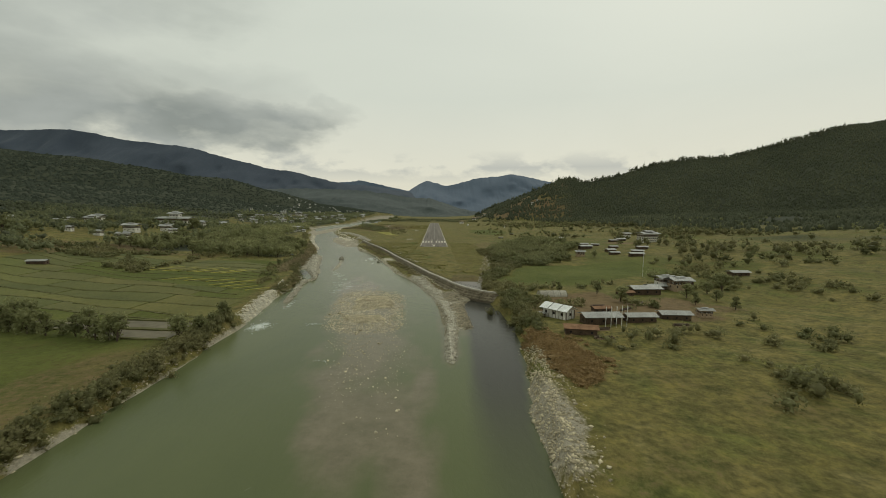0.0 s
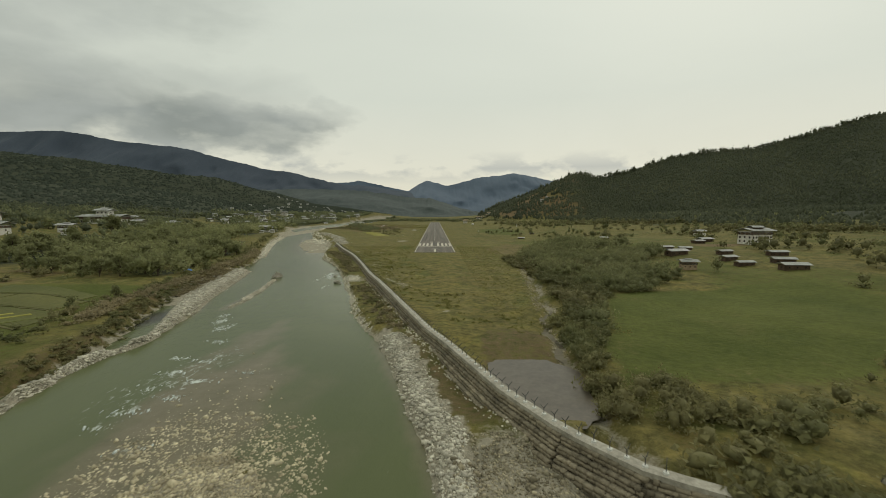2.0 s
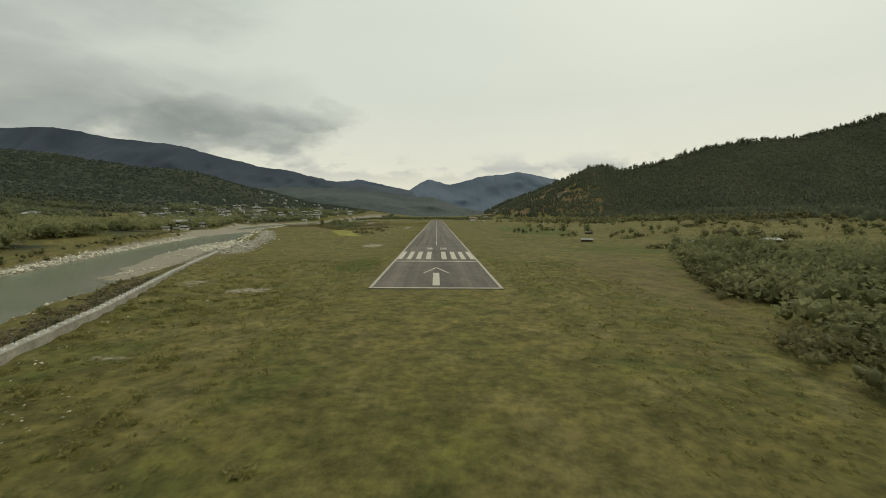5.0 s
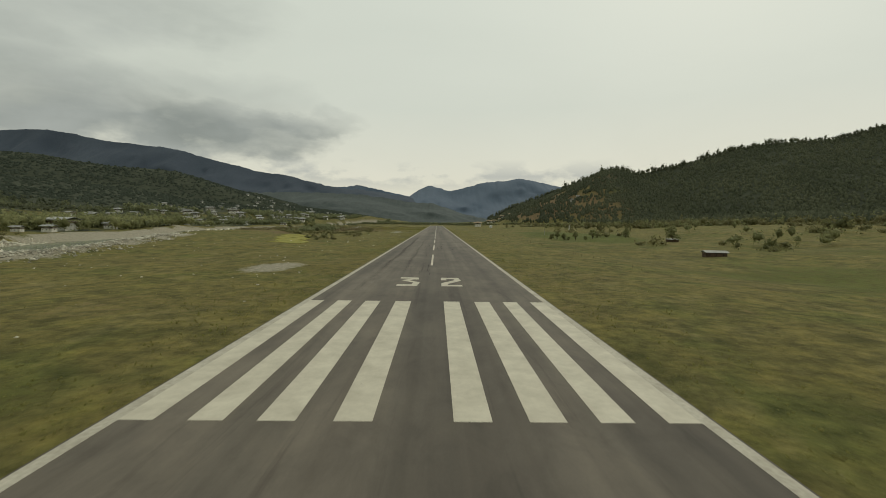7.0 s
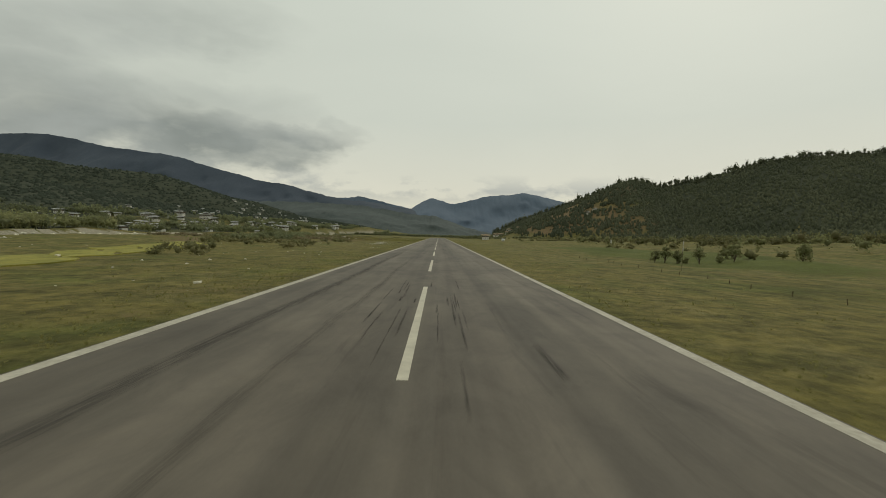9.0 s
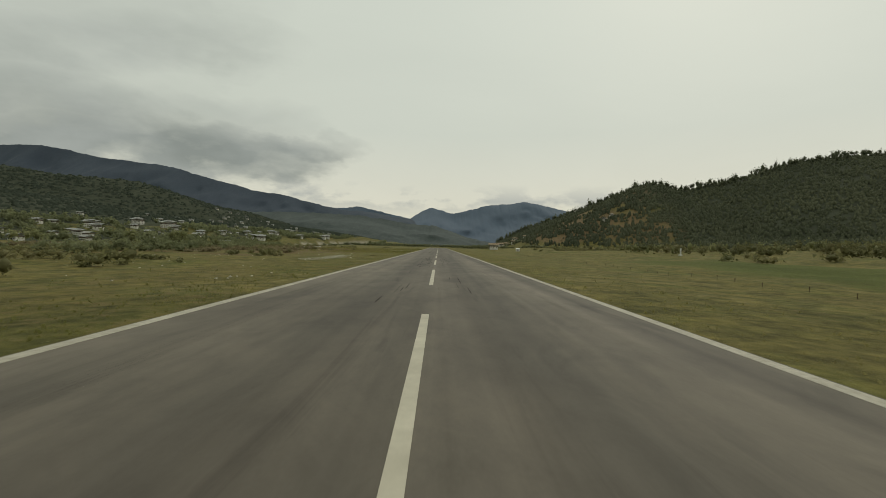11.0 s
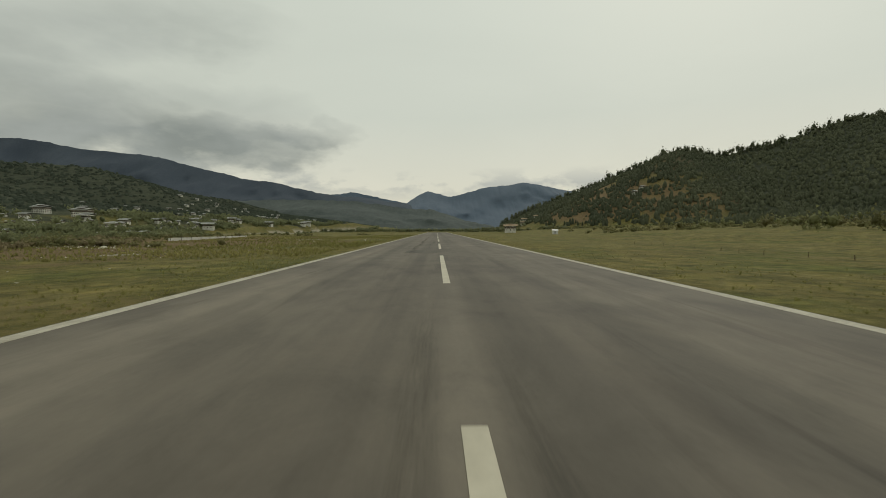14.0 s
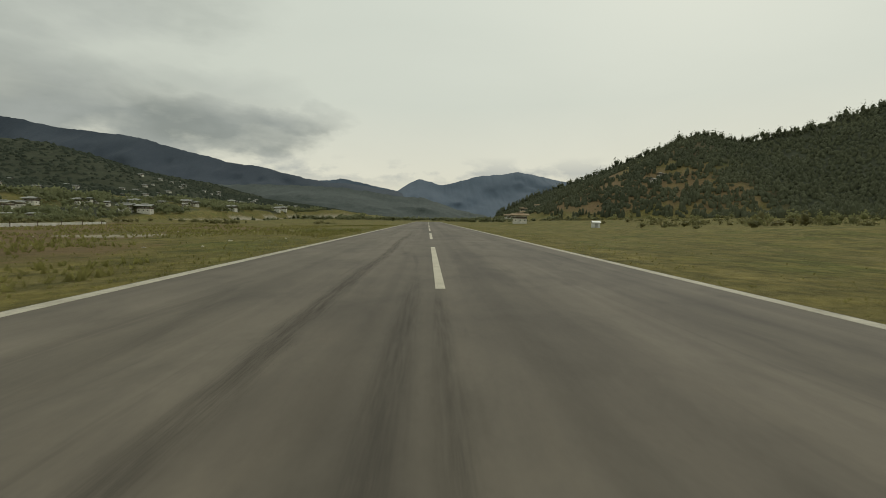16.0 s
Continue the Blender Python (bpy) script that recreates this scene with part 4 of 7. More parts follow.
strokes = [(-1.35, 208.5, 219.6, 0.10), (-1.10, 208.8, 219.6, 0.09), (-1.45, 211, 213, 0.06), (-0.85, 209, 212.3, 0.08), (-0.35, 210, 211, 0.05), (1.05, 213, 220.7, 0.07), (1.45, 209.9, 220.7, 0.08), (1.65, 210.4, 212.8, 0.06),
           (-1.80, 200.4, 206.3, 0.07), (-0.85, 196.4, 202.7, 0.11), (-0.70, 196.7, 200.4, 0.08), (1.05, 200, 210.3, 0.08), (-2.4, 194.9, 196.7, 0.05), (-0.5, 97.1, 102.4, 0.06)]
for cy, spread, count in ((103, 5, 20), (174, 8, 12), (198, 6, 22), (212, 5, 26), (217, 5, 12)):
    for k in range(count):
        y0 = rng.normal(cy, spread)
        strokes.append((rng.choice((-1, 1), p=(0.62, 0.38)) * rng.normal(1.4, 0.55), y0, y0 + rng.uniform(1.5, 6), rng.uniform(0.03, 0.075)))
strokes += [(-0.72, 287, 301, 0.34), (-0.10, 287, 300, 0.22), (-0.40, 61.8, 65.2, 0.06), (-0.22, 61.8, 65.0, 0.05), (-1.10, 60.2, 62.8, 0.06), (-0.10, 59.5, 61.8, 0.05), (-0.92, 62.8, 66.4, 0.035), (-0.36, 64.4, 69.5, 0.045), (-0.95, 77.5, 86.0, 0.05), (-1.70, 103.5, 108.4, 0.05), (-0.75, 97.8, 102.4, 0.05), (1.30, 98.5, 106.2, 0.06), (1.45, 95.8, 101.5, 0.06), (1.22, 91.8, 95.2, 0.06), (3.35, 93.8, 97.0, 0.16), (0.45, 226, 240, 0.30), (-0.5, 228, 244, 0.34)]
# dark seeping seams between the paving lanes
strokes += [(-4.95, 50, 165, 0.40), (-2.62, 56, 150, 0.28), (-2.30, 258, 348, 0.34), (-1.05, 275.0, 280.0, 0.03), (-1.12, 281.0, 286.0, 0.03)]
tv, tf, tw = [], [], []
for k, (x, y0, y1, wide) in enumerate(strokes):
    seam = y1 - y0 > 60
    n, lean = (120, 0.0) if seam else (8, rng.normal(0, 0.004))
    strong = 1.9 * wide - 0.25 if seam else rng.uniform(0.45, 0.9) if wide < 0.2 else 0.26
    first = len(tv)
    for i in range(n + 1):
        u = i / n
        mid = x + lean * (y1 - y0) * u + rng.normal(0, 0.004) + (0.09 * math.sin(0.21 * i) + rng.normal(0, 0.03)) * seam
        for off, w in ((-0.9, 0.0), (-0.2, 1.0), (0.2, 1.0), (0.9, 0.0)):
            tv.append((mid + off * wide, y0 + (y1 - y0) * u, 0.0085 + 0.00004 * k))
            tw.append(w * strong * min(1.0, 5 * u, 3 * (1 - u)))
    for i in range(n):
        for c in range(3):
            a = first + 4 * i + c
            tf.append((a, a + 1, a + 5, a + 4))
marks = tagged(raw("tyre_marks", tv, tf, M_RUBBER), "dark rubber tyre marks", kind="stuff")
marks.parent = runway
worn = marks.data.attributes.new("laid", "FLOAT", "POINT")
worn.data.foreach_set("value", np.array(tw, np.float32))


# ---- flood wall with its fence ----
def along(line, gap):
    """Stations at an even gap along a line: x, y, heading."""
    out_pts, left = [], 0.0
    for (ax, ay), (cx, cy) in zip(line[:-1], line[1:]):
        d = math.hypot(cx - ax, cy - ay)
        s = left
        while s < d:
            out_pts.append((ax + (cx - ax) * s / d, ay + (cy - ay) * s / d, math.atan2(cy - ay, cx - ax)))
            s += gap
        left = s - d
    return out_pts


def ribbon(bm, stations, a, c, z0, z1, droop=None):
    """A wall along stations between the side offsets a and c (to the right) from z0 to z1."""
    ring = []
    for x, y, h in stations:
        nx, ny = math.sin(h), -math.cos(h)
        ring.append([bm.verts.new((x + nx * o, y + ny * o, z)) for o, z in ((a, z0), (c, z0), (c, z1), (a, z1))])
    for p, q in zip(ring[:-1], ring[1:]):
        for i in range(4):
            bm.faces.new((p[i], p[(i + 1) % 4], q[(i + 1) % 4], q[i]))
    bm.faces.new(ring[0][::-1])
    bm.faces.new(ring[-1])


stations = [p for p in along(WALL_LINE, 2.0) if p[1] < 43]
bm = bmesh.new()
ribbon(bm, stations, -0.44, 0.36, -3.0, 0.42)
flood_wall = tagged(part("flood_wall", bm, M_CONCRETE), "long weathered concrete flood wall along the river", "wall", kind="structure")
STEPS = [(-1.66 + 0.33 * (k // 2) + 0.04 * (k % 2), -1.42 + 0.225 * k) for k in range(8)]
bm = bmesh.new()
for a, z1 in [(a + 0.10, z1 - 0.05) for a, z1 in STEPS]:
    ribbon(bm, stations, a, -0.33, -3.2, z1)
part("wall_core", bm, M_CORE, flood_wall, "packed stone core, coloured dark as shade in the joints")


def stone_course(a, c, z0, z1, seed):
    """One step of rough dressed stones along the wall, each with its own size and lean."""
    rng = np.random.default_rng(seed)
    line = [p for p in along(WALL_LINE, 0.05) if p[1] < 43]
    verts, faces, k = [], [], 0
    corners = np.array([(i, j, m) for m in (0, 1) for j in (0, 1) for i in (0, 1)], float)
    while k + 30 < len(line):
        long = int(rng.integers(4, 15))
        x, y, h = line[k + long // 2]
        half = long * 0.025 - 0.003
        p = corners * 1.0
        u = (p[:, 0] * 2 - 1) * half + rng.uniform(-0.025, 0.025, 8)
        v = a + (c - a) * p[:, 1] + rng.uniform(-0.035, 0.035) + rng.uniform(-0.015, 0.015, 8)
        w = z0 + (z1 - z0) * p[:, 2] + (rng.uniform(-0.03, 0.03) + rng.uniform(-0.02, 0.02, 8)) * p[:, 2]
        n = len(verts)
        verts += [(x + math.cos(h) * u[i] + math.sin(h) * v[i], y + math.sin(h) * u[i] - math.cos(h) * v[i], w[i]) for i in range(8)]
        faces += [[n + i for i in q] for q in ((0, 2, 3, 1), (4, 5, 7, 6), (0, 1, 5, 4), (2, 6, 7, 3), (0, 4, 6, 2), (1, 3, 7, 5))]
        k += long
    return raw("stone_course", np.array(verts), np.array(faces), M_MASONRY)


for k, (a, z1) in enumerate(STEPS):
    ob = stone_course(a, a + 0.4, z1 - 0.20, z1, 300 + k)
    ob.parent = flood_wall
    tagged(ob, "stepped course of rough brown stones")

fence = tagged(new("wall_fence"), "dark steel fence posts with forked tops on white pads", "fence")
bm = bmesh.new()


def rod(bm, p, q, r):
    p, q = Vector(p), Vector(q)
    d = (q - p).normalized()
    u = d.orthogonal().normalized() * r
    w = d.cross(u)
    a = [bm.verts.new(p + u * c + w * s) for c, s in ((1, 0), (0, 1), (-1, 0), (0, -1))]
    e = [bm.verts.new(q + u * c + w * s) for c, s in ((1, 0), (0, 1), (-1, 0), (0, -1))]
    for i in range(4):
        bm.faces.new((a[i], a[(i + 1) % 4], e[(i + 1) % 4], e[i]))
    bm.faces.new(e)


rod(bm, (0, 0, 0), (0, 0, 0.45), 0.026)
rod(bm, (0, 0, 0.44), (-0.30, 0, 0.72), 0.022)
rod(bm, (0, 0, 0.44), (0.30, 0, 0.72), 0.022)
post_ob = part("post", bm, M_STEEL, fence)
bm = bmesh.new()
bmesh.ops.create_cone(bm, cap_ends=True, segments=10, radius1=0.17, radius2=0.14, depth=0.1)
pad_ob = part("pad", bm, M_PAD, fence, "white concrete pad")
spots = along(WALL_LINE, 1.02)
for k, (x, y, h) in enumerate([p for p in spots[3:262] if p[1] < 41]):
    for source, z in ((post_ob, 0.42), (pad_ob, 0.46)):
        ob = source if k == 0 else source.copy()
        if k:
            scene.collection.objects.link(ob)
            ob.parent = fence
        ob.matrix_basis = pose(x, y, z, 0, 0, math.degrees(h) - 90)



# ---- stones ----
def seat(x, y, sink=0.0):
    return float(lay(np.array([x]), np.array([y]))[0]) - sink


bm = bmesh.new()
bmesh.ops.create_icosphere(bm, subdivisions=1, radius=1.0)
ICO_V = np.array([v.co[:] for v in bm.verts])
ICO_F = np.array([[v.index for v in f.verts] for f in bm.faces])
bm.free()


OCTA_V = np.array(((1, 0, 0), (-1, 0, 0), (0, 1, 0), (0, -1, 0), (0, 0, 1), (0, 0, -1)), float)
OCTA_F = np.array(((0, 2, 4), (2, 1, 4), (1, 3, 4), (3, 0, 4), (2, 0, 5), (1, 2, 5), (3, 1, 5), (0, 3, 5)))


BLOCK_V = np.array([(i, j, k) for k in (-1, 1) for j in (-1, 1) for i in (-1, 1)], float) * 0.72
BLOCK_F = np.array(((0, 3, 1), (0, 2, 3), (4, 5, 7), (4, 7, 6), (0, 1, 5), (0, 5, 4), (2, 7, 3), (2, 6, 7), (0, 4, 6), (0, 6, 2), (1, 3, 7), (1, 7, 5)))


def pebbles(name, x, y, size, material, label, category="stones", sink=0.35, seed=1, flat=0.7, z=None, long=1.0, angular=False):
    """Many loose stones as one object, each a worn lump of its own shape."""
    rng = np.random.default_rng(seed)
    n = len(x)
    z = lay(x, y) if z is None else z
    V, F = (BLOCK_V, BLOCK_F) if angular else (OCTA_V * 1.25, OCTA_F) if n > 2000 else (ICO_V, ICO_F)
    shapes = V[None] * (1 + rng.uniform(-0.28, 0.28, (12, len(V), 1))) + rng.uniform(-0.22, 0.22, (12, len(V), 3))
    v = shapes[rng.integers(0, 12, n)] * (size[:, None] * rng.uniform(0.7, 1.3, (n, 3)))[:, None, :]
    v[..., 2] *= flat
    v[..., 1] *= long
    a = rng.uniform(0, 2 * np.pi, n) if long == 1.0 else rng.normal(0.25, 0.3, n)
    c, s = np.cos(a)[:, None], np.sin(a)[:, None]
    v = np.stack([v[..., 0] * c - v[..., 1] * s, v[..., 0] * s + v[..., 1] * c, v[..., 2]], -1)
    v += np.stack([x, y, z + size * flat * (1 - 2 * sink)], 1)[:, None, :]
    f = F[None] + (np.arange(n) * len(V))[:, None, None]
    return tagged(raw(name, v.reshape(-1, 3), f.reshape(-1, 3), material), label, category, kind="stuff")


def band(line, count, spread, seed):
    """Random places along a line."""
    rng = np.random.default_rng(seed)
    line = np.array(line, float)
    d = np.concatenate([[0], np.cumsum(np.hypot(*np.diff(line, axis=0).T))])
    s = rng.uniform(0, d[-1], count)
    return np.interp(s, d, line[:, 0]) + rng.normal(0, spread, count), np.interp(s, d, line[:, 1]) + rng.normal(0, spread, count)


def strew(name, line, count, spread, shape, mean, least, material, label, seed, angular=False):
    """A strewn line of stones."""
    x, y = band(line, count, spread, seed)
    return pebbles(name, x, y, np.random.default_rng(seed).gamma(shape, mean, len(x)) + least, material, label, seed=seed, angular=angular)


def along_line(xs, ys):
    return tuple(zip(xs, ys))


rng = np.random.default_rng(11)
x, y = rng.uniform(-30, 0, 230000), rng.uniform(-192, -104, 230000)
lane = ((x + 12.5 + 0.17 * (y + 148)) / 7.0) ** 2
thick = np.clip(1.5 - ((x + 13.2 + 0.08 * (y + 143)) / 7.4) ** 4 - ((y + 140) / 18.0) ** 4, 0, 1.1) + 0.10 * np.clip(1.0 - ((x + 15.5 + 0.17 * (y + 150)) / 3.0) ** 2, 0, 1) * step(-195, -160, y) * step(-118, -128, y)
thick = thick + 0.10 * np.clip(1.1 - lane - ((y + 150) / 44.0) ** 2, 0, 1)
keep = (rng.uniform(0, 1, len(x)) < 1.3 * thick * np.clip(0.90 + 1.3 * fbm(x * 1.5, y * 0.8, 5.0, 4, 47), 0.30, 1)) & (x < -3.0)
x, y = x[keep][:33000], y[keep][:33000]
pebbles("river_cobbles", x, y, np.random.default_rng(2).gamma(1.7, 0.022, len(x)) + 0.032, M_GRAVEL, "grey and tan cobbles on a low river bar", seed=3, z=np.maximum(lay(x, y), WATER_Z - 0.06))
x, y = band(along_line(SPIT_X, SPIT_Y), 9500, 0.1, 4)
x = x + np.random.default_rng(104).normal(0, 1, len(x)) * np.interp(y, (-178, -165, -155, -145, -130, -100), (0.35, 0.42, 0.48, 0.50, 0.60, 0.72))
pebbles("spit_boulders", x, y, np.random.default_rng(4).gamma(2.2, 0.024, len(x)) + 0.042, M_STONE, "pale boulders heaped in a long spit", seed=5, flat=0.6, angular=True)
x, y = rng.uniform(1, 11, 26000), rng.uniform(-160, -102, 26000)
keep = (bar_height(x, y) > -0.1) & (side_channel(x, y) < 0.1) & (fbm(x, y, 4, 3, 48) > -0.30) & (x < wall_x(y) - 0.9) & (y < -126)
pebbles("apron_gravel", x[keep], y[keep], np.random.default_rng(6).gamma(1.6, 0.022, keep.sum()) + 0.03, M_GRAVEL, "tan gravel between the spit and the side channel", seed=6)
strew("west_bank_boulders", ((-31.4, -215), (-32.2, -190), (-32.9, -172), (-33.0, -156)), 280, 0.28, 2.2, 0.035, 0.04, M_GRAVEL, "tan stones along the river's edge", 7)
strew("bank_rubble", ((-33.6, -153), (-34.3, -148), (-35.2, -142), (-36.6, -134), (-37.4, -128)), 3400, 0.62, 2.2, 0.026, 0.04, M_STONE, "heaped pale boulders under the fields", 8)
strew("shallow_stones", ((-31.7, -147), (-32.4, -140), (-33.2, -132), (-35.6, -126)), 420, 0.22, 2.2, 0.03, 0.04, M_GRAVEL, "line of wet stones in the shallows", 24)
x, y = band(along_line(WESTBAR_X[1:], WESTBAR_Y[1:]), 13200, 0.1, 9)
x = x + np.random.default_rng(109).normal(0, 1, len(x)) * np.interp(y, (-126, -116, -110, -98, -86, -40), (0.45, 0.40, 0.15, 0.24, 1.05, 1.35))
pebbles("west_bar_cobbles", x, y, np.random.default_rng(9).gamma(2.4, 0.026, len(x)) + 0.05, M_STONE, "long bar of pale cobbles", seed=9, flat=0.6, angular=True)
strew("tail_cobbles", ((-33.4, -88), (-34.8, -83), (-35.2, -76), (-34.8, -70), (-36.8, -62), (-38.3, -53)), 4200, 0.46, 2.2, 0.022, 0.035, M_STONE, "thin tail of cobbles behind a boulder", 10, True)
strew("east_bank_stones", ((-8.6, -98), (-11.8, -90), (-15.6, -75), (-19.2, -61), (-22.2, -50), (-26.8, -35), (-32, -20), (-38.4, -5), (-43.5, 15)), 3200, 0.28, 2.2, 0.022, 0.03, M_STONE, "tan stones along the foot of the bank", 12)
strew("landing_stones", ((-20.8, -54.6), (-19.0, -57.2), (-17.4, -60)), 3600, 0.85, 1.9, 0.017, 0.022, M_STONE, "fan of tan stones by the water", 13)
strew("wall_foot_stones", ((6, -126), (3, -119), (-1.9, -104), (-6, -91), (-11.8, -70), (-15.6, -58)), 1100, 0.5, 2.2, 0.024, 0.03, M_STONE, "loose stones at the foot of the flood wall", 14)
strew("channel_bank_stones", ((10.0, -200), (10.6, -192), (11.8, -184), (12.8, -176), (13.8, -168)), 3600, 1.25, 1.7, 0.030, 0.025, M_GRAVEL, "tan stones on the bank of the still channel", 15)
strew("meadow_stones", ((-17.5, -28), (-15.2, -43), (-12.2, -43), (-10.5, -52.7), (-9.2, -61), (-9.7, -66)), 420, 1.1, 1.5, 0.018, 0.016, M_STONE, "pale stones strewn in rough grass", 16)
strew("meadow_rubble", ((-7.5, -69), (-5.2, -76)), 40, 0.5, 2, 0.018, 0.02, M_STONE, "streak of pale rubble in the meadow", 17)
strew("strip_rubble", ((-62, 300), (-52, 288), (-45, 284), (-37, 281)), 420, 1.5, 2, 0.03, 0.03, M_STONE, "line of pale rubble beside the runway strip", 18)
x, y = rng.uniform(-55, -11, 420), rng.uniform(-10, 345, 420)
pebbles("strip_stones", x, y, np.random.default_rng(19).gamma(2, 0.022, len(x)) + 0.025, M_STONE, "scattered pale stones in dry grass", seed=19)
strew("verge_rubble", ((-18.2, 207), (-17.9, 211.5), (-17.1, 213.5), (-17.3, 218), (-18.2, 226.5), (-19.5, 233)), 1500, 0.9, 1.6, 0.017, 0.012, M_STONE, "line of pale rubble beside the runway strip", 26)
strew("near_rubble", ((-10.3, -64.0), (-7.9, -68.2), (-6.0, -71.4), (-6.1, -73.6)), 420, 0.55, 1.5, 0.017, 0.016, M_STONE, "pale rubble strewn in the grass by the wall", 27)
strew("brook_stones", ((13.5, -110.6), (14.8, -99), (16.9, -84), (18.6, -72), (20.5, -58), (23.5, -40)), 1900, 0.45, 2, 0.02, 0.02, M_GRAVEL, "tan stones in the bed of a small brook", 28)
strew("spoil_bank", along_line(SPOIL_X, SPOIL_Y), 5200, 1.4, 1.6, 0.050, 0.04, M_STONE, "long heap of pale rubble along the river", 25)
strew("wall_back_stones", ((-13, -56), (-19, -34), (-25, -12), (-33, 12), (-45, 52)), 150, 0.6, 2.0, 0.018, 0.02, M_STONE, "pale stones strewn behind the flood wall", 20)
x, y = rng.uniform(-104, -56, 3600), rng.uniform(60, 300, 3600)
keep = np.abs(x - np.interp(y, BANK_Y, BANK_E)) < 4
pebbles("upper_bank_stones", x[keep], y[keep], np.random.default_rng(21).gamma(3, 0.07, keep.sum()) + 0.12, M_STONE, "pale stones on the eroded river bank", seed=21)
x, y = rng.uniform(-84, -42, 8000), rng.uniform(8, 120, 8000)
keep = (bar_height(x, y) > 0.15) & (fbm(x, y, 9, 3, 49) > -0.05)
pebbles("upper_bar_cobbles", x[keep], y[keep], np.random.default_rng(22).gamma(2, 0.06, keep.sum()) + 0.05, M_STONE, "broad pale cobble bar at the river's bend", seed=22)
strew("far_bank_stones", ((-60.8, -5), (-67, 15), (-75.6, 40), (-87, 79), (-100, 130)), 4200, 0.75, 2.0, 0.05, 0.05, M_STONE, "line of pale stones under the west bank", 23)


def boulder(x, y, w, d, h, turn, seed, label, z=None, material=None):
    """One large angular rock standing in the river."""
    bm = bmesh.new()
    rng = np.random.default_rng(seed)
    for k in range(12):
        p = Vector(rng.normal(0, 1, 3)).normalized() * rng.uniform(0.8, 1.05)
        bm.verts.new((p.x * w, p.y * d, p.z * h))
    hull = bmesh.ops.convex_hull(bm, input=bm.verts[:])
    bmesh.ops.delete(bm, geom=[v for v in hull["geom_interior"] if isinstance(v, bmesh.types.BMVert)], context="VERTS")
    bmesh.ops.bevel(bm, geom=bm.edges[:], offset=0.04 * h, segments=1, affect="EDGES")
    ob = tagged(part("boulder", bm, material or M_ROCK), label, "boulder", "boulders in the river" if z is None else "boulders on the bank")
    ob.matrix_basis = pose(x, y, WATER_Z + h * 0.30 if z is None else z, 6, -8, turn)


boulder(-38.9, -48.6, 1.7, 1.3, 1.15, 20, 1, "large grey boulder standing in the river")
boulder(-22.4, -57.2, 1.15, 0.50, 0.62, 35, 2, "tilted grey slab of rock by the bank")
boulder(-20.5, -56.6, 0.6, 0.5, 0.42, 70, 3, "small grey rock beside a slab")
boulder(-24.9, -47.2, 0.75, 0.6, 0.5, -10, 4, "dark wet rock in white water")
boulder(-31.0, -140.0, 0.45, 0.4, 0.3, 15, 5, "pale rock in fast water")

boulder(-21.4, -58.6, 0.95, 0.28, 0.35, 25, 8, "long low slab of rock by the bank")

for k, (x, y) in enumerate(((-38.6, -122.4), (-38.0, -121.2), (-39.3, -120.6), (-38.5, -119.2), (-39.7, -118.2), (-39.1, -116.9), (-37.9, -123.6), (-39.9, -115.8), (-37.8, -118.5))):
    boulder(x, y, 0.34 + 0.09 * (k % 3), 0.30 + 0.05 * (k % 2), 0.30 + 0.04 * (k % 4), 40 * k, 20 + k, "large pale boulder on the river bank", seat(x, y) + 0.12, M_STONE)

# white water: short broken crests lying along the current
rng = np.random.default_rng(31)
fx, fy, fs = [], [], []
for cx, cy, count, wide, deep in FOAM:
    fx.append(rng.normal(cx, wide * 0.8, int(count * 0.8))), fy.append(rng.normal(cy, deep * 0.8, int(count * 0.8))), fs.append(rng.gamma(1.5, 0.024, int(count * 0.8)) + 0.010)
fx, fy, fs = np.concatenate(fx), np.concatenate(fy), np.concatenate(fs)
pebbles("white_water", fx, fy, fs, M_FOAM, "broken white water over shallow stones", "rapids", 0.5, 32, 0.20, fx * 0 + WATER_Z + 0.012, 3.2)


# ---- houses ----
def gable(bm, w, d, z_eave, z_ridge, thick=0.10, y_off=0.0):
    """Two pitched sheets with their ridge along x."""
    for side in (-1, 1):
        a = [(-w / 2, y_off + side * d / 2, z_eave), (w / 2, y_off + side * d / 2, z_eave), (w / 2, y_off, z_ridge), (-w / 2, y_off, z_ridge)]
        lo = [bm.verts.new(p) for p in a]
        hi = [bm.verts.new((p[0], p[1], p[2] + thick)) for p in a]
        order = range(4) if side < 0 else range(3, -1, -1)
        bm.faces.new([hi[i] for i in order])
        bm.faces.new([lo[i] for i in order][::-1])
        for i in range(4):
            j = (i + 1) % 4
            q = (lo[i], lo[j], hi[j], hi[i])
            bm.faces.new(q if side < 0 else q[::-1])


def body(bm, w, d, z0, z1, batter=0.0):
    lo = [bm.verts.new((sx * w / 2, sy * d / 2, z0)) for sx, sy in ((-1, -1), (1, -1), (1, 1), (-1, 1))]
    hi = [bm.verts.new((sx * (w / 2 - batter), sy * (d / 2 - batter), z1)) for sx, sy in ((-1, -1), (1, -1), (1, 1), (-1, 1))]
    bm.faces.new(hi)
    for i in range(4):
        bm.faces.new((lo[i], lo[(i + 1) % 4], hi[(i + 1) % 4], hi[i]))


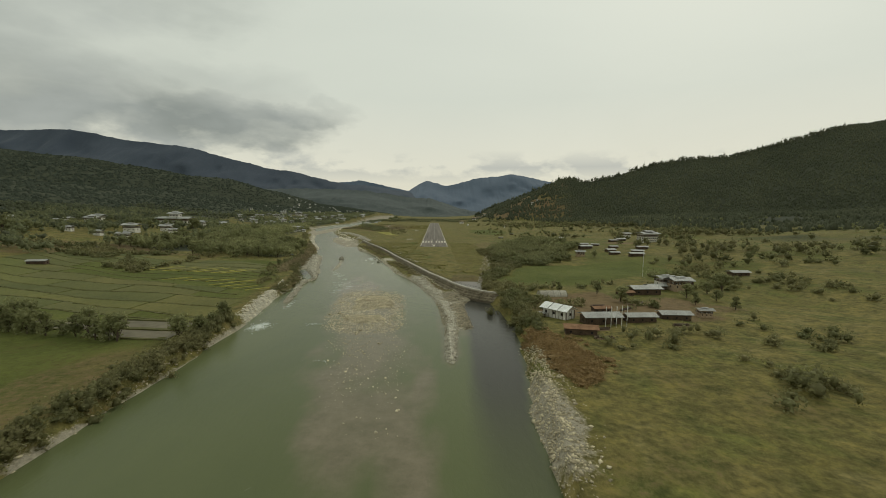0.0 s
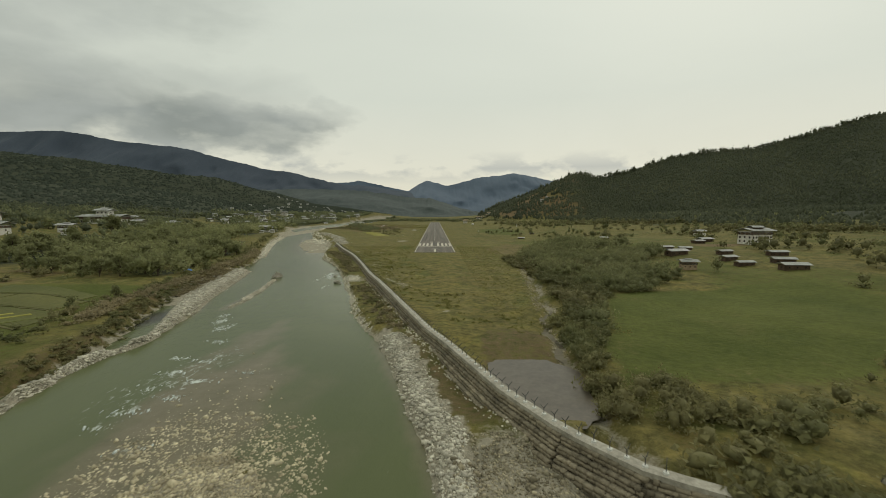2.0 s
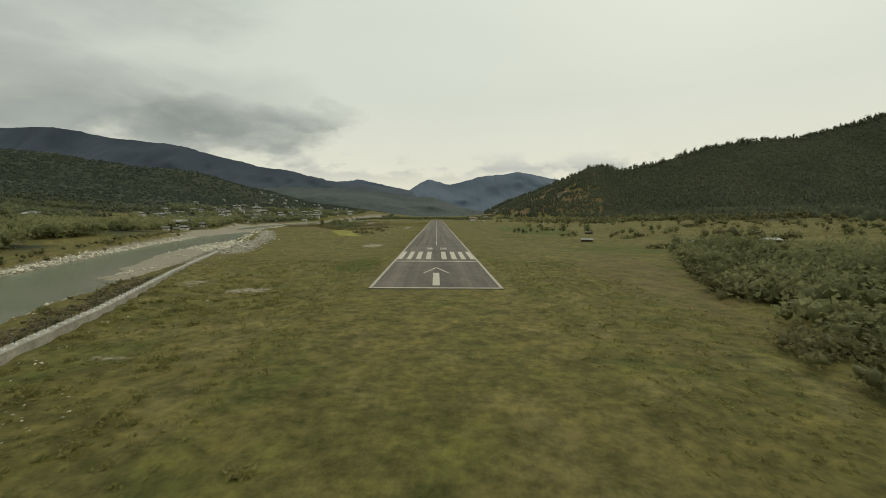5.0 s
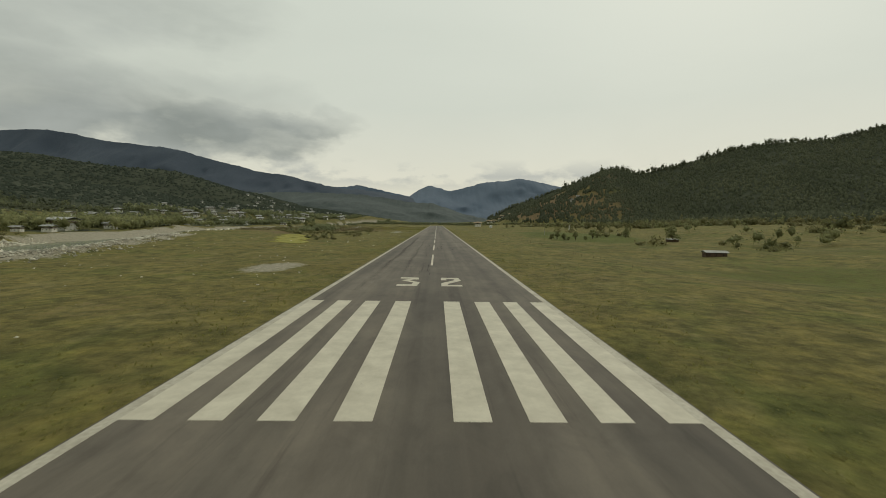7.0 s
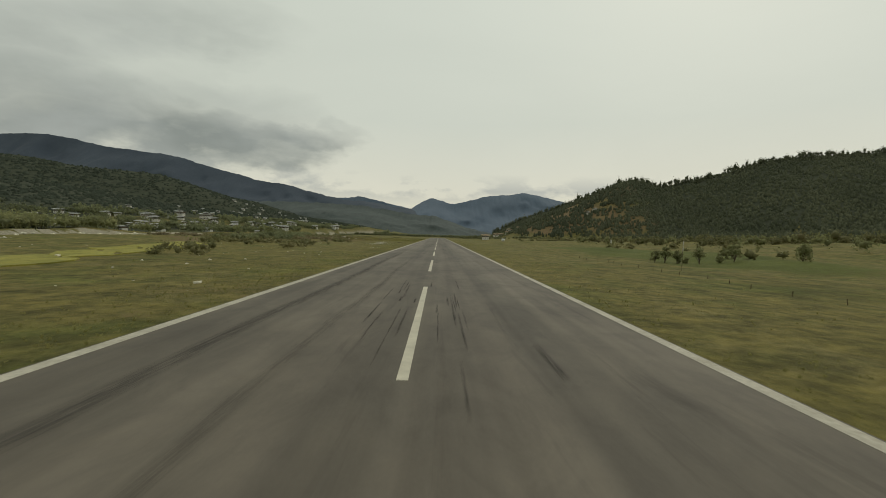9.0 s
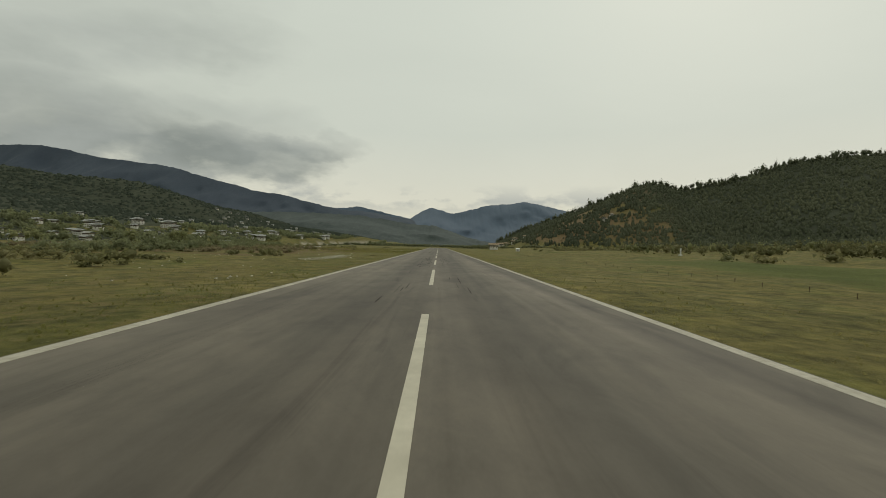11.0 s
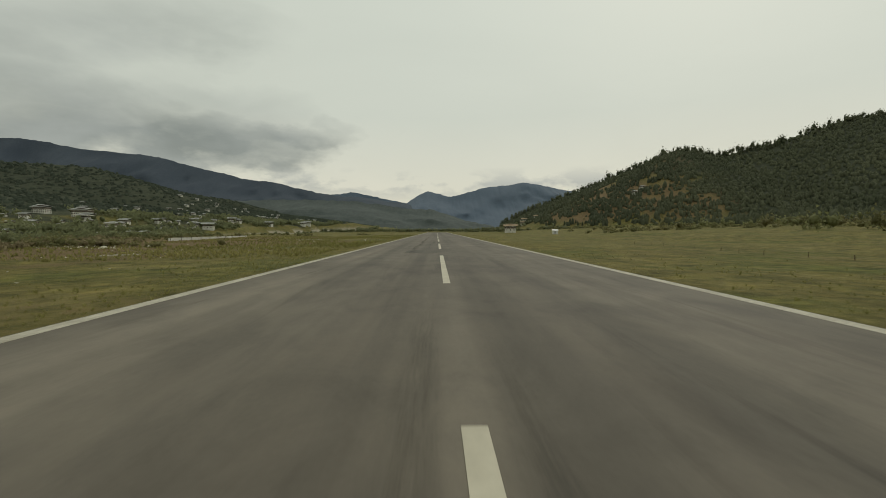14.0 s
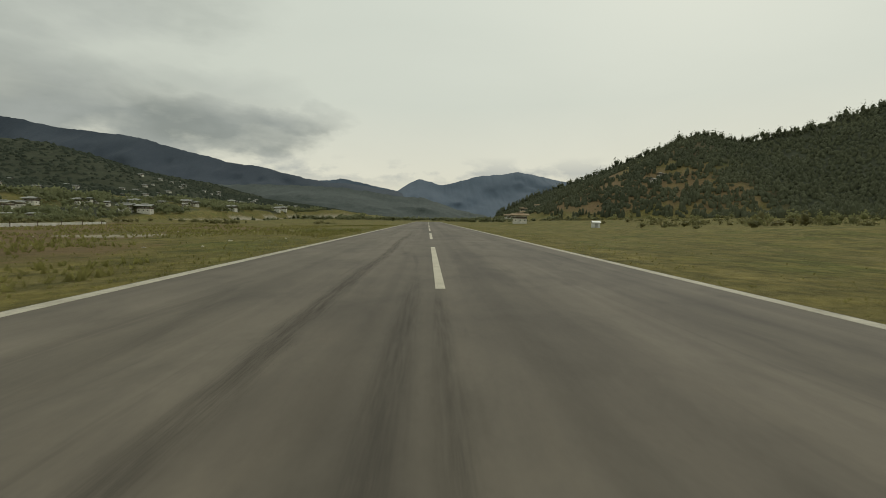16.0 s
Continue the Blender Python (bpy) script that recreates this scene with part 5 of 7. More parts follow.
def windows(parent, w, d, z, n, ww, wh, material=None):
    """A row of windows on the two long faces and the gables, each a frame with its pane."""
    spots = [(-w / 2 + w * (k + 0.5) / n, side * d / 2, 0 if side < 0 else 180) for k in range(n) for side in (-1, 1)]
    m = max(1, n // 2)
    spots += [(side * w / 2, -d / 2 + d * (k + 0.5) / m, 90 * side) for k in range(m) for side in (-1, 1)]
    for x, y, turn in spots:
        bm = bmesh.new()
        box(bm, -ww / 2, ww / 2, -0.07, 0.05, 0, wh)
        ob = part("window", bm, material or M_TIMBER, parent)
        ob.matrix_basis = pose(x, y, z, 0, 0, turn)
        bm = bmesh.new()
        box(bm, -ww / 2 + 0.08, ww / 2 - 0.08, -0.09, -0.06, 0.08, wh - 0.08)
        part("pane", bm, M_GLASS, ob, "dark glass")


def farmhouse(roof=None, wall=None, label="two-storey whitewashed farmhouse with timber upper floor and sheet roof"):
    h = tagged(new("farmhouse"), label, "house", "houses of the valley")
    bm = bmesh.new()
    body(bm, 8, 6, -1.5, 4.3, 0.12)
    part("wall", bm, wall or M_WHITEWASH, h)
    bm = bmesh.new()
    body(bm, 8.1, 6.1, 3.0, 4.1)
    part("timber_storey", bm, M_TIMBER, h, "dark timber upper storey")
    windows(h, 8.1, 6.1, 3.12, 5, 0.8, 0.85, M_WHITEWASH)
    windows(h, 7.95, 5.95, 1.5, 3, 0.6, 0.85)
    for sx in (-1, 1):
        for sy in (-1, 1):
            bm = bmesh.new()
            rod(bm, (sx * 3.6, sy * 2.6, 4.2), (sx * 3.6, sy * 2.6, 5.1), 0.09)
            part("roof_post", bm, M_TIMBER, h)
    bm = bmesh.new()
    gable(bm, 10.6, 8.6, 4.85, 6.0)
    part("roof", bm, roof or M_TIN, h, "low-pitched grey sheet roof")
    bm = bmesh.new()
    gable(bm, 4.2, 3.0, 6.0, 6.5)
    part("roof_lantern", bm, roof or M_TIN, h, "small raised upper roof")
    return h


def hall(label="large three-storey white hall with rows of windows"):
    h = tagged(new("hall"), label, "house", "houses of the valley")
    bm = bmesh.new()
    body(bm, 11, 7, -1.5, 5.2, 0.15)
    part("wall", bm, M_WHITEWASH, h)
    bm = bmesh.new()
    body(bm, 11.1, 7.1, 3.7, 4.9)
    part("timber_storey", bm, M_TIMBER, h, "dark timber top storey")
    for z in (0.5, 2.2, 3.9):
        windows(h, 11.1 if z > 3 else 10.9, 7.1 if z > 3 else 6.9, z, 7, 0.75, 0.9, M_WHITEWASH if z > 3 else M_TIMBER)
    bm = bmesh.new()
    gable(bm, 13.4, 9.4, 5.5, 6.6)
    part("roof", bm, M_TIN, h, "low-pitched grey sheet roof")
    bm = bmesh.new()
    body(bm, 5, 3.2, 6.0, 6.9)
    part("upper_wall", bm, M_TIMBER, h)
    bm = bmesh.new()
    gable(bm, 6.6, 4.8, 6.9, 7.6)
    part("upper_roof", bm, M_TIN, h)
    return h


def shed(roof=None, wall=None, label="long low timber shed with a sheet roof"):
    h = tagged(new("shed"), label, "shed", "sheds of the farm")
    bm = bmesh.new()
    body(bm, 7.4, 3.2, -1.2, 1.5)
    part("wall", bm, wall or M_TIMBER, h, "dark boarded wall")
    for k in range(5):
        bm = bmesh.new()
        rod(bm, (-3.5 + 1.75 * k, -1.9, -1.0), (-3.5 + 1.75 * k, -1.9, 1.5), 0.06)
        part("post", bm, M_TIMBER, h)
    windows(h, 7.4, 3.2, 0.4, 3, 0.6, 0.6)
    bm = bmesh.new()
    gable(bm, 8.4, 4.6, 1.55, 2.25, 0.08)
    part("roof", bm, roof or M_TIN, h, "grey corrugated sheet roof")
    return h


def temple(label="walled temple court with a tall roofed tower"):
    h = tagged(new("temple"), label, "temple")
    bm = bmesh.new()
    body(bm, 15, 8, -1.5, 3.0, 0.1)
    part("court_wall", bm, M_WHITEWASH, h)
    bm = bmesh.new()
    body(bm, 15.1, 8.1, 1.9, 2.8)
    part("red_band", bm, M_TIMBER, h, "dark band under the eaves")
    windows(h, 15.1, 8.1, 0.7, 8, 0.6, 0.8)
    bm = bmesh.new()
    gable(bm, 17, 10, 3.0, 3.9)
    part("court_roof", bm, M_TIN, h)
    bm = bmesh.new()
    body(bm, 4.6, 4.2, 3.2, 5.4, 0.1)
    part("tower", bm, M_WHITEWASH, h)
    windows(h, 4.5, 4.1, 4.3, 3, 0.6, 0.7)
    bm = bmesh.new()
    gable(bm, 6.6, 6.0, 5.5, 6.2)
    part("tower_roof", bm, M_TIN, h)
    bm = bmesh.new()
    gable(bm, 3.0, 2.6, 6.2, 6.7)
    part("upper_roof", bm, M_TIN, h)
    bm = bmesh.new()
    rod(bm, (0, 0, 6.7), (0, 0, 7.6), 0.09)
    part("finial", bm, M_PAD, h, "pale finial")
    return h


def cottage():
    h = tagged(new("cottage"), "white half-timbered cottage with a bright new sheet roof", "house")
    bm = bmesh.new()
    body(bm, 7.0, 3.6, -1.5, 2.2, 0.03)
    part("wall", bm, M_WHITEWASH, h)
    for k in range(8):
        for side in (-1, 1):
            bm = bmesh.new()
            box(bm, -3.5 + k - 0.05, -3.5 + k + 0.05, side * 1.83 - 0.03, side * 1.83 + 0.03, 0.0, 2.15)
            part("stud", bm, M_TIMBER, h)
    for side in (-1, 1):
        for k in range(4):
            bm = bmesh.new()
            box(bm, side * 3.53 - 0.03, side * 3.53 + 0.03, -1.6 + k * 1.06 - 0.05, -1.6 + k * 1.06 + 0.05, 0.0, 2.15)
            part("stud", bm, M_TIMBER, h)
    windows(h, 7.05, 3.65, 0.9, 3, 0.6, 0.7)
    bm = bmesh.new()
    gable(bm, 8.2, 5.0, 2.15, 3.3, 0.07)
    part("roof", bm, M_WHITETIN, h, "bright white sheet roof")
    for x in (-1.4, 1.4):
        bm = bmesh.new()
        for side in (-1, 1):
            rod(bm, (x, side * 2.5, 2.26), (x, 0, 3.40), 0.07)
        part("roof_seam", bm, M_STEEL, h, "dark seam")
    bm = bmesh.new()
    box(bm, -4.2, -1.6, -3.4, -2.0, 0.85, 0.95)
    part("lean_to_roof", bm, M_TIN, h)
    for x in (-4.0, -1.8):
        bm = bmesh.new()
        rod(bm, (x, -3.2, -1.2), (x, -3.2, 0.9), 0.06)
        part("post", bm, M_TIMBER, h)
    return h


def greenhouse():
    h = tagged(new("greenhouse"), "pale plastic-covered tunnel greenhouse", "greenhouse")
    bm = bmesh.new()
    n, ring = 14, []
    for s in range(9):
        x = -3.1 + 6.2 * s / 8
        r = 1.25 + (0.03 if s % 2 else 0)
        ring.append([bm.verts.new((x, -math.cos(math.pi * k / n) * r * 1.05, math.sin(math.pi * k / n) * r - 0.1)) for k in range(n + 1)])
    for p, q in zip(ring[:-1], ring[1:]):
        for i in range(n):
            bm.faces.new((p[i], q[i], q[i + 1], p[i + 1]))
    bm.faces.new(ring[0])
    bm.faces.new(ring[-1][::-1])
    part("cover", bm, M_CONCRETE, h)
    for s in range(5):
        bm = bmesh.new()
        x = -3.1 + 6.2 * s / 4
        for k in range(10):
            a, c = math.pi * k / 10, math.pi * (k + 1) / 10
            rod(bm, (x, -math.cos(a) * 1.36, math.sin(a) * 1.3 - 0.1), (x, -math.cos(c) * 1.36, math.sin(c) * 1.3 - 0.1), 0.03)
        part("hoop", bm, M_STEEL, h)
    return h


HOMES = []


def settle(h, x, y, turn, scale, first):
    HOMES.append((x, y))
    m = pose(x, y, seat(x, y), 0, 0, turn) @ Matrix.Scale(scale, 4)
    if first:
        h.matrix_basis = m
        return h
    return copy_thing(h, m)


def settle_all(h, rows):
    for k, (x, y, turn, scale) in enumerate(rows):
        settle(h, x, y, turn, scale, k == 0)


settle(cottage(), 22.2, -154.2, -52, 0.70, True)
settle(greenhouse(), 26.8, -133.6, 6, 1.0, True)
settle_all(shed(M_TIN), ((28.0, -158.4, 4, 0.80), (34.8, -158.2, 3, 0.80), (41.8, -156.2, -3, 0.82), (50.8, -127.6, 4, 1.12), (57.0, -121.0, 10, 0.8), (74.5, -18, 10, 0.7), (79, -21, -12, 0.6), (82.6, -34, 15, 0.7), (76, -51, 5, 0.7), (86, -50.5, -10, 0.8), (73, 50, 5, 0.7), (93, -40, 0, 0.8), (67.0, -115.4, 5, 0.9), (71, -30, 14, 1.0), (77.5, -43, 20, 0.75), (81.5, -59, -5, 0.9),
                         (60, 57, 0, 0.7), (72, 60, 10, 0.8), (86, 62, 15, 0.8), (51.1, 97.4, -8, 0.6), (-120.7, -96.5, 15, 0.8), (105, 10, 20, 1.0), (98, 3, 20, 0.8), (90, -105, 5, 0.9), (67, 140, 0, 0.5)))
settle_all(shed(M_RUST, M_TIMBER, "rough timber hut under a rusty sheet roof"), ((22.6, -164.6, -12, 0.62), (31.7, -149.5, 8, 0.72), (45, -130, 8, 0.8), (63, 62, -10, 0.6)))
settle_all(farmhouse(M_TIN, M_MUD, "long earth-walled farmhouse under a grey sheet roof"), ((62.5, -122.0, 4, 0.55), (49.2, -153.0, -5, 0.50), (60.8, -53.0, -8, 0.74)))
settle_all(farmhouse(M_TIN), ((61, -118, 8, 0.5), (-151.4, -16.7, 12, 1.25), (-184.5, -9.2, 5, 0.9), (66, 61, 8, 0.7), (123, 42, 10, 1.0), (-121, 146, 12, 0.6), (-114.5, 149, 5, 0.72), (-129, 192, 10, 0.9),
                              (-158, 33, 15, 1.0), (-166, -14, -4, 0.9), (-242, 60, 5, 1.0), (-262, 42, 10, 1.0), (-240, 48, 0, 0.9)))
settle_all(farmhouse(M_TIN, M_WHITEWASH, "two-storey white farmhouse with a grey roof"), ((-217, 292, 10, 0.75), (-224, 415, -4, 0.85), (-212, 459, 8, 0.85), (-196, 500, 15, 0.72), (-197, 536, -10, 0.80), (-191, 487, 5, 0.94), (-171, 536, 12, 1.02),
                              (-239, 484, 8, 0.76), (-204, 515, 6, 0.85), (-288, 412, 10, 0.85), (-274, 440, 0, 0.85), (-270, 448, 18, 0.76)))
settle_all(farmhouse(M_TIN, M_WHITEWASH, "pale farmhouse with timber upper floor"), ((-163, 540, 10, 0.85), (-189, 571, 0, 0.82), (-189, 630, 12, 0.9), (-163, 650, -5, 0.9), (-170, 797, 6, 1.05), (-185, 633, -9, 0.8), (-224, 784, 9, 0.95), (-169, 772, 4, 1.0),
                              (-240, 449, 7, 0.94), (-220, 505, -4, 1.02), (209, 681, 20, 0.76), (221, 690, 12, 0.68)))
settle_all(farmhouse(M_MUD, M_WHITEWASH, "farmhouse with a wide tan shingle roof"), ((47, 506, -6, 0.85), (110, 842, 10, 1.20), (96, 800, -14, 1.10), (128, 860, 8, 1.10), (118, 815, 4, 1.0), (140, 830, -8, 1.0)))
settle_all(farmhouse(M_TIN, M_WHITEWASH, "white farmhouse with dark timber windows by the wood"), ((-230, 177, 5, 0.9), (-187, 155, -6, 0.9), (-170, 15, 4, 0.9), (-171, 48, 10, 0.8), (-190, 124, 0, 0.8), (-240, 82, 8, 0.9)))
settle_all(hall(), ((112.5, -6, 12, 0.8), (-231, 65, 8, 0.85), (-252, 459, 6, 1.0), (-236, 521, 3, 1.15), (-262, 520, 0, 0.95)))
settle(temple(), -208, 120, 6, 1.5, True)
HOMES.pop()


def small_house(label):
    h = tagged(new("farmhouse"), label, "house", "houses of the valley")
    bm = bmesh.new()
    body(bm, 8, 6, -1.5, 4.1, 0.12)
    part("wall", bm, M_WHITEWASH, h)
    bm = bmesh.new()
    body(bm, 8.1, 6.1, 3.0, 3.9)
    part("timber_storey", bm, M_TIMBER, h, "dark timber upper storey")
    for k in range(3):
        bm = bmesh.new()
        box(bm, -3.2 + 2.4 * k, -1.6 + 2.4 * k, -3.12, -2.9, 1.3, 2.2)
        part("window", bm, M_GLASS, h)
    bm = bmesh.new()
    gable(bm, 10.6, 8.6, 4.5, 5.6)
    part("roof", bm, M_TIN, h, "low-pitched grey sheet roof")
    return h


# small far houses of the upper village
rng = np.random.default_rng(91)
far_house = small_house("small pale house far up the valley")
for k in range(58):
    x, y = rng.uniform(-330, -150), rng.uniform(420, 1050)
    settle(far_house, x - 0.12 * (y - 500), y, rng.uniform(-25, 25), rng.uniform(0.5, 0.95), k == 0)

village_house = small_house("white village house with a grey roof among trees")
for k, (x, y) in enumerate(((-127, 168), (-214, 285), (-200, 279), (-208, 304), (-201, 310), (-226, 367), (-219, 391), (-208, 402), (-196, 417), (-169, 402), (-246, 348), (-262, 395), (-236, 300), (-180, 330), (-185, 372), (-232, 420), (-345, 854), (-338, 866), (-330, 880), (-316, 905), (-360, 840))):
    settle(village_house, x, y, rng.uniform(-20, 20), rng.uniform(0.5, 0.85), k == 0)



def hut():
    h = tagged(new("hut"), "small white navigation hut with a pitched roof", "hut")
    bm = bmesh.new()
    body(bm, 2.2, 1.8, -0.4, 1.5)
    part("wall", bm, M_POLE, h)
    bm = bmesh.new()
    gable(bm, 2.6, 2.3, 1.5, 2.0, 0.06)
    part("roof", bm, M_WHITETIN, h)
    bm = bmesh.new()
    box(bm, -0.35, 0.35, -0.96, -0.9, 0.0, 1.25)
    part("door", bm, M_TIN, h, "grey door")
    return h


settle(hut(), 50.5, 415, -8, 1.0, True)


# ---- trees and shrubs ----
def leaf_quads(centres, radii, count, size, rng, squash=0.8):
    """Small quads, turned at random, on the outside of a few lumps."""
    k = rng.integers(0, len(centres), count)
    d = rng.normal(0, 1, (count, 3))
    d /= np.linalg.norm(d, axis=1)[:, None]
    p = centres[k] + d * (radii[k] * rng.uniform(0.55, 1.08, count) ** 0.6)[:, None] * np.array([1, 1, squash])
    a = rng.normal(0, 1, (count, 3))
    a /= np.linalg.norm(a, axis=1)[:, None]
    b = np.cross(a, rng.normal(0, 1, (count, 3)))
    b /= np.linalg.norm(b, axis=1)[:, None] + 1e-9
    s = (size * rng.uniform(0.55, 1.4, count))[:, None]
    q = np.stack([p - a * s, p - b * s, p + a * s + b * s * 0.4], 1)
    return q.reshape(-1, 3)


def tris_of(n):
    return np.arange(n * 3).reshape(-1, 3)


def lumps_of(centres, radii, rng):
    """Uneven lumps that fill the inside of a crown or a bush."""
    n = len(centres)
    v = ICO_V[None] * (radii[:, None, :] * rng.uniform(0.45, 1.15, (n, len(ICO_V), 1))) + centres[:, None, :]
    return v.reshape(-1, 3), (ICO_F[None] + (np.arange(n) * len(ICO_V))[:, None, None]).reshape(-1, 3)


def make_tree(seed, high, wide, leaves, size, material, label):
    rng = np.random.default_rng(seed)
    tree = tagged(new("tree"), label, "tree", "trees by the fields")
    bm = bmesh.new()
    rod(bm, (0, 0, -0.3), (0.05 * high, 0, high * 0.45), 0.045 * high * 0.6)
    ends = []
    for k in range(9):
        a = k * 1.05 + rng.uniform(-0.3, 0.3)
        e = Vector((math.cos(a) * wide * rng.uniform(0.3, 0.72), math.sin(a) * wide * rng.uniform(0.3, 0.72), high * rng.uniform(0.18, 0.82)))
        rod(bm, (0.04 * high, 0, high * rng.uniform(0.08, 0.3)), e, 0.018 * high * 0.6)
        ends.append(e)
    part("trunk", bm, M_BARK, tree)
    centres = np.array([tuple(e) for e in ends] + [(0, 0, high * 0.80), (0, 0, high * 0.5)])
    radii = np.array([wide * rng.uniform(0.38, 0.6) for _ in centres])
    q = leaf_quads(centres, radii, leaves, size, rng)
    lump, faces = lumps_of(centres, radii[:, None] * np.array([[0.62, 0.62, 0.52]]), rng)
    crown = raw("crown", np.concatenate([q, lump]), np.concatenate([tris_of(leaves), faces + len(q)]), material)
    crown.parent = tree
    return tree


templates = [make_tree(40 + k, h, w, 480, 0.25, M_LEAF, "dense rounded green willow tree") for k, (h, w) in enumerate(((5.0, 2.1), (5.8, 2.4), (4.4, 2.0), (5.2, 1.7), (6.4, 2.3)))]
used = [False] * len(templates)


def plant(kind, x, y, scale, turn):
    m = pose(x, y, seat(x, y, 0.1), 0, 0, turn) @ Matrix.Scale(scale, 4)
    if not used[kind]:
        used[kind] = True
        templates[kind].matrix_basis = m
        return templates[kind]
    t = copy_thing(templates[kind], m)
    return t


def in_view(x, y):
    """Where trees stand clear of the houses and of the view onto them from the river."""
    clear = np.ones(np.shape(x), bool)
    for hx, hy in HOMES:
        reach = 0.016 * abs(hx) + 2.5
        clear &= ((x - hx - reach) / (2.2 * reach)) ** 2 + ((y - hy + 1.6 * reach) / (2.6 * reach)) ** 2 > 1
    return clear


def wooded(x, y):
    """Where the willow wood stands between the river and the village."""
    west, _ = banks(y)
    gap = fbm(x, y, 22.0, 3, 81)
    front = np.interp(x, (-120, -100, -80, -56), (-42, -48, -60, -60))
    edge = np.interp(y, (-60, -3, 27, 70, 130), (-56.5, -67, -92, -105, -118))
    wood = (x < np.minimum(west - 4, edge)) & (x > -150) & (y > front) & (y < 420) & (gap > -0.26)
    behind = (x < -120) & (x > -360) & (y > -120) & (y < 950) & (fbm(x, y, 40.0, 3, 83) > -0.06)
    return wood | behind


rng = np.random.default_rng(44)
spots, tries = [], 0
while len(spots) < 205 and tries < 30000:
    tries += 1
    x, y = rng.uniform(-136, -55), rng.uniform(-61, 46)
    if wooded(np.array([x]), np.array([y]))[0] and in_view(x, y) and all((x - a) ** 2 + (y - c) ** 2 > 7.5 for a, c in spots):
        spots.append((x, y))
for x, y in spots:
    plant(rng.integers(0, 5), x, y, rng.uniform(0.62, 1.08), rng.uniform(0, 360))
# large old trees between the houses
for k in range(22):
    x, y = rng.uniform(-205, -108), rng.uniform(-42, 95)
    if in_view(x, y):
        plant(rng.integers(0, 5), x, y, rng.uniform(1.2, 1.9), rng.uniform(0, 360))
# the row of willows by the flooded paddies, and single trees
for k in range(15):
    x = -71 + 1.95 * k + rng.normal(0, 0.35)
    plant(rng.integers(0, 5), x, -166 - 0.25 * (x + 58) + rng.normal(0, 0.3), rng.uniform(0.66, 0.88), rng.uniform(0, 360))
for x, y, s in ((-35.6, -160.0, 0.72), (-35.6, -156.0, 0.68), (-35.8, -168.6, 0.66), (-37.2, -166.4, 0.6), (-35.2, -164.0, 0.6), (-36.8, -162.2, 0.55), (-52.0, -92.5, 0.5), (-53.4, -68, 0.6), (-52.6, -83, 0.4), (-54.5, -52, 0.5), (-70, 263, 0.8), (-75, 268, 0.9), (-64, 270, 0.6), (-82, 262, 0.9),
                (37.4, 157.2, 0.42), (39.2, 157.4, 0.48), (41.4, 157.6, 0.50), (43.2, 158, 0.42), (45.4, 157.8, 0.50), (48.2, 156.8, 0.5), (50.2, 156.2, 0.52), (60, 154, 0.7), (66, 138, 0.9), (15.5, -143, 0.55), (17, -139, 0.6), (18, -147, 0.5),
                (30, -128, 0.5), (55, -141, 0.6), (63, -136, 0.55), (44, -146, 0.5), (38, -131, 0.5), (60, -146, 0.6), (25.5, -144, 0.5), (66, -128, 0.6), (40, -139, 0.7), (58, -133, 0.7), (71, -126, 0.8), (30, -40, 0.6), (33, -35, 0.7), (34, -44, 0.6)):
    plant(rng.integers(0, 5), x, y, s, rng.uniform(0, 360))


def thicket(name, x, y, high, wide, leaves, size, material, label, category, seed, lift=0.55, level=1.0, body=True):
    """Many plants as one object: a lump of small leaves for each."""
    leaves, size = (int(leaves * 0.64), size * 1.12) if body else (leaves, size)
    rng = np.random.default_rng(seed)
    n = len(x)
    z = lay(x, y)
    k = np.repeat(np.arange(n), leaves)
    d = rng.normal(0, 1, (n * leaves, 3))
    d /= np.linalg.norm(d, axis=1)[:, None]
    r = rng.uniform(0.35, 1.05, n * leaves)[:, None] * (1 + 0.35 * np.sin(d[:, :1] * 5 + k[:, None]))
    p = d * r * np.stack([wide[k], wide[k], high[k] * 0.5], 1) + np.stack([x[k], y[k], z[k] + high[k] * lift], 1)
    a = rng.normal(0, 1, (n * leaves, 3)) * (1, 1, level)
    a /= np.linalg.norm(a, axis=1)[:, None]
    b = np.cross(a, rng.normal(0, 1, (n * leaves, 3))) if level == 1.0 else np.stack([-a[:, 1], a[:, 0], a[:, 2] * 0 + rng.normal(0, 0.4 * level, n * leaves)], 1)
    b /= np.linalg.norm(b, axis=1)[:, None] + 1e-9
    s = (size * wide[k] * rng.uniform(0.5, 1.4, n * leaves))[:, None]
    q = np.stack([p - a * s, p - b * s, p + a * s + b * s * 0.4], 1).reshape(-1, 3)
    if not body:
        return tagged(raw(name, q, tris_of(n * leaves), material), label, category, kind="stuff")
    lump, faces = lumps_of(np.stack([x, y, z + high * lift], 1), np.stack([wide, wide, high * 0.5], 1) * 0.62, rng)
    return tagged(raw(name, np.concatenate([q, lump]), np.concatenate([tris_of(n * leaves), faces + len(q)]), material), label, category, kind="stuff")


rng = np.random.default_rng(52)
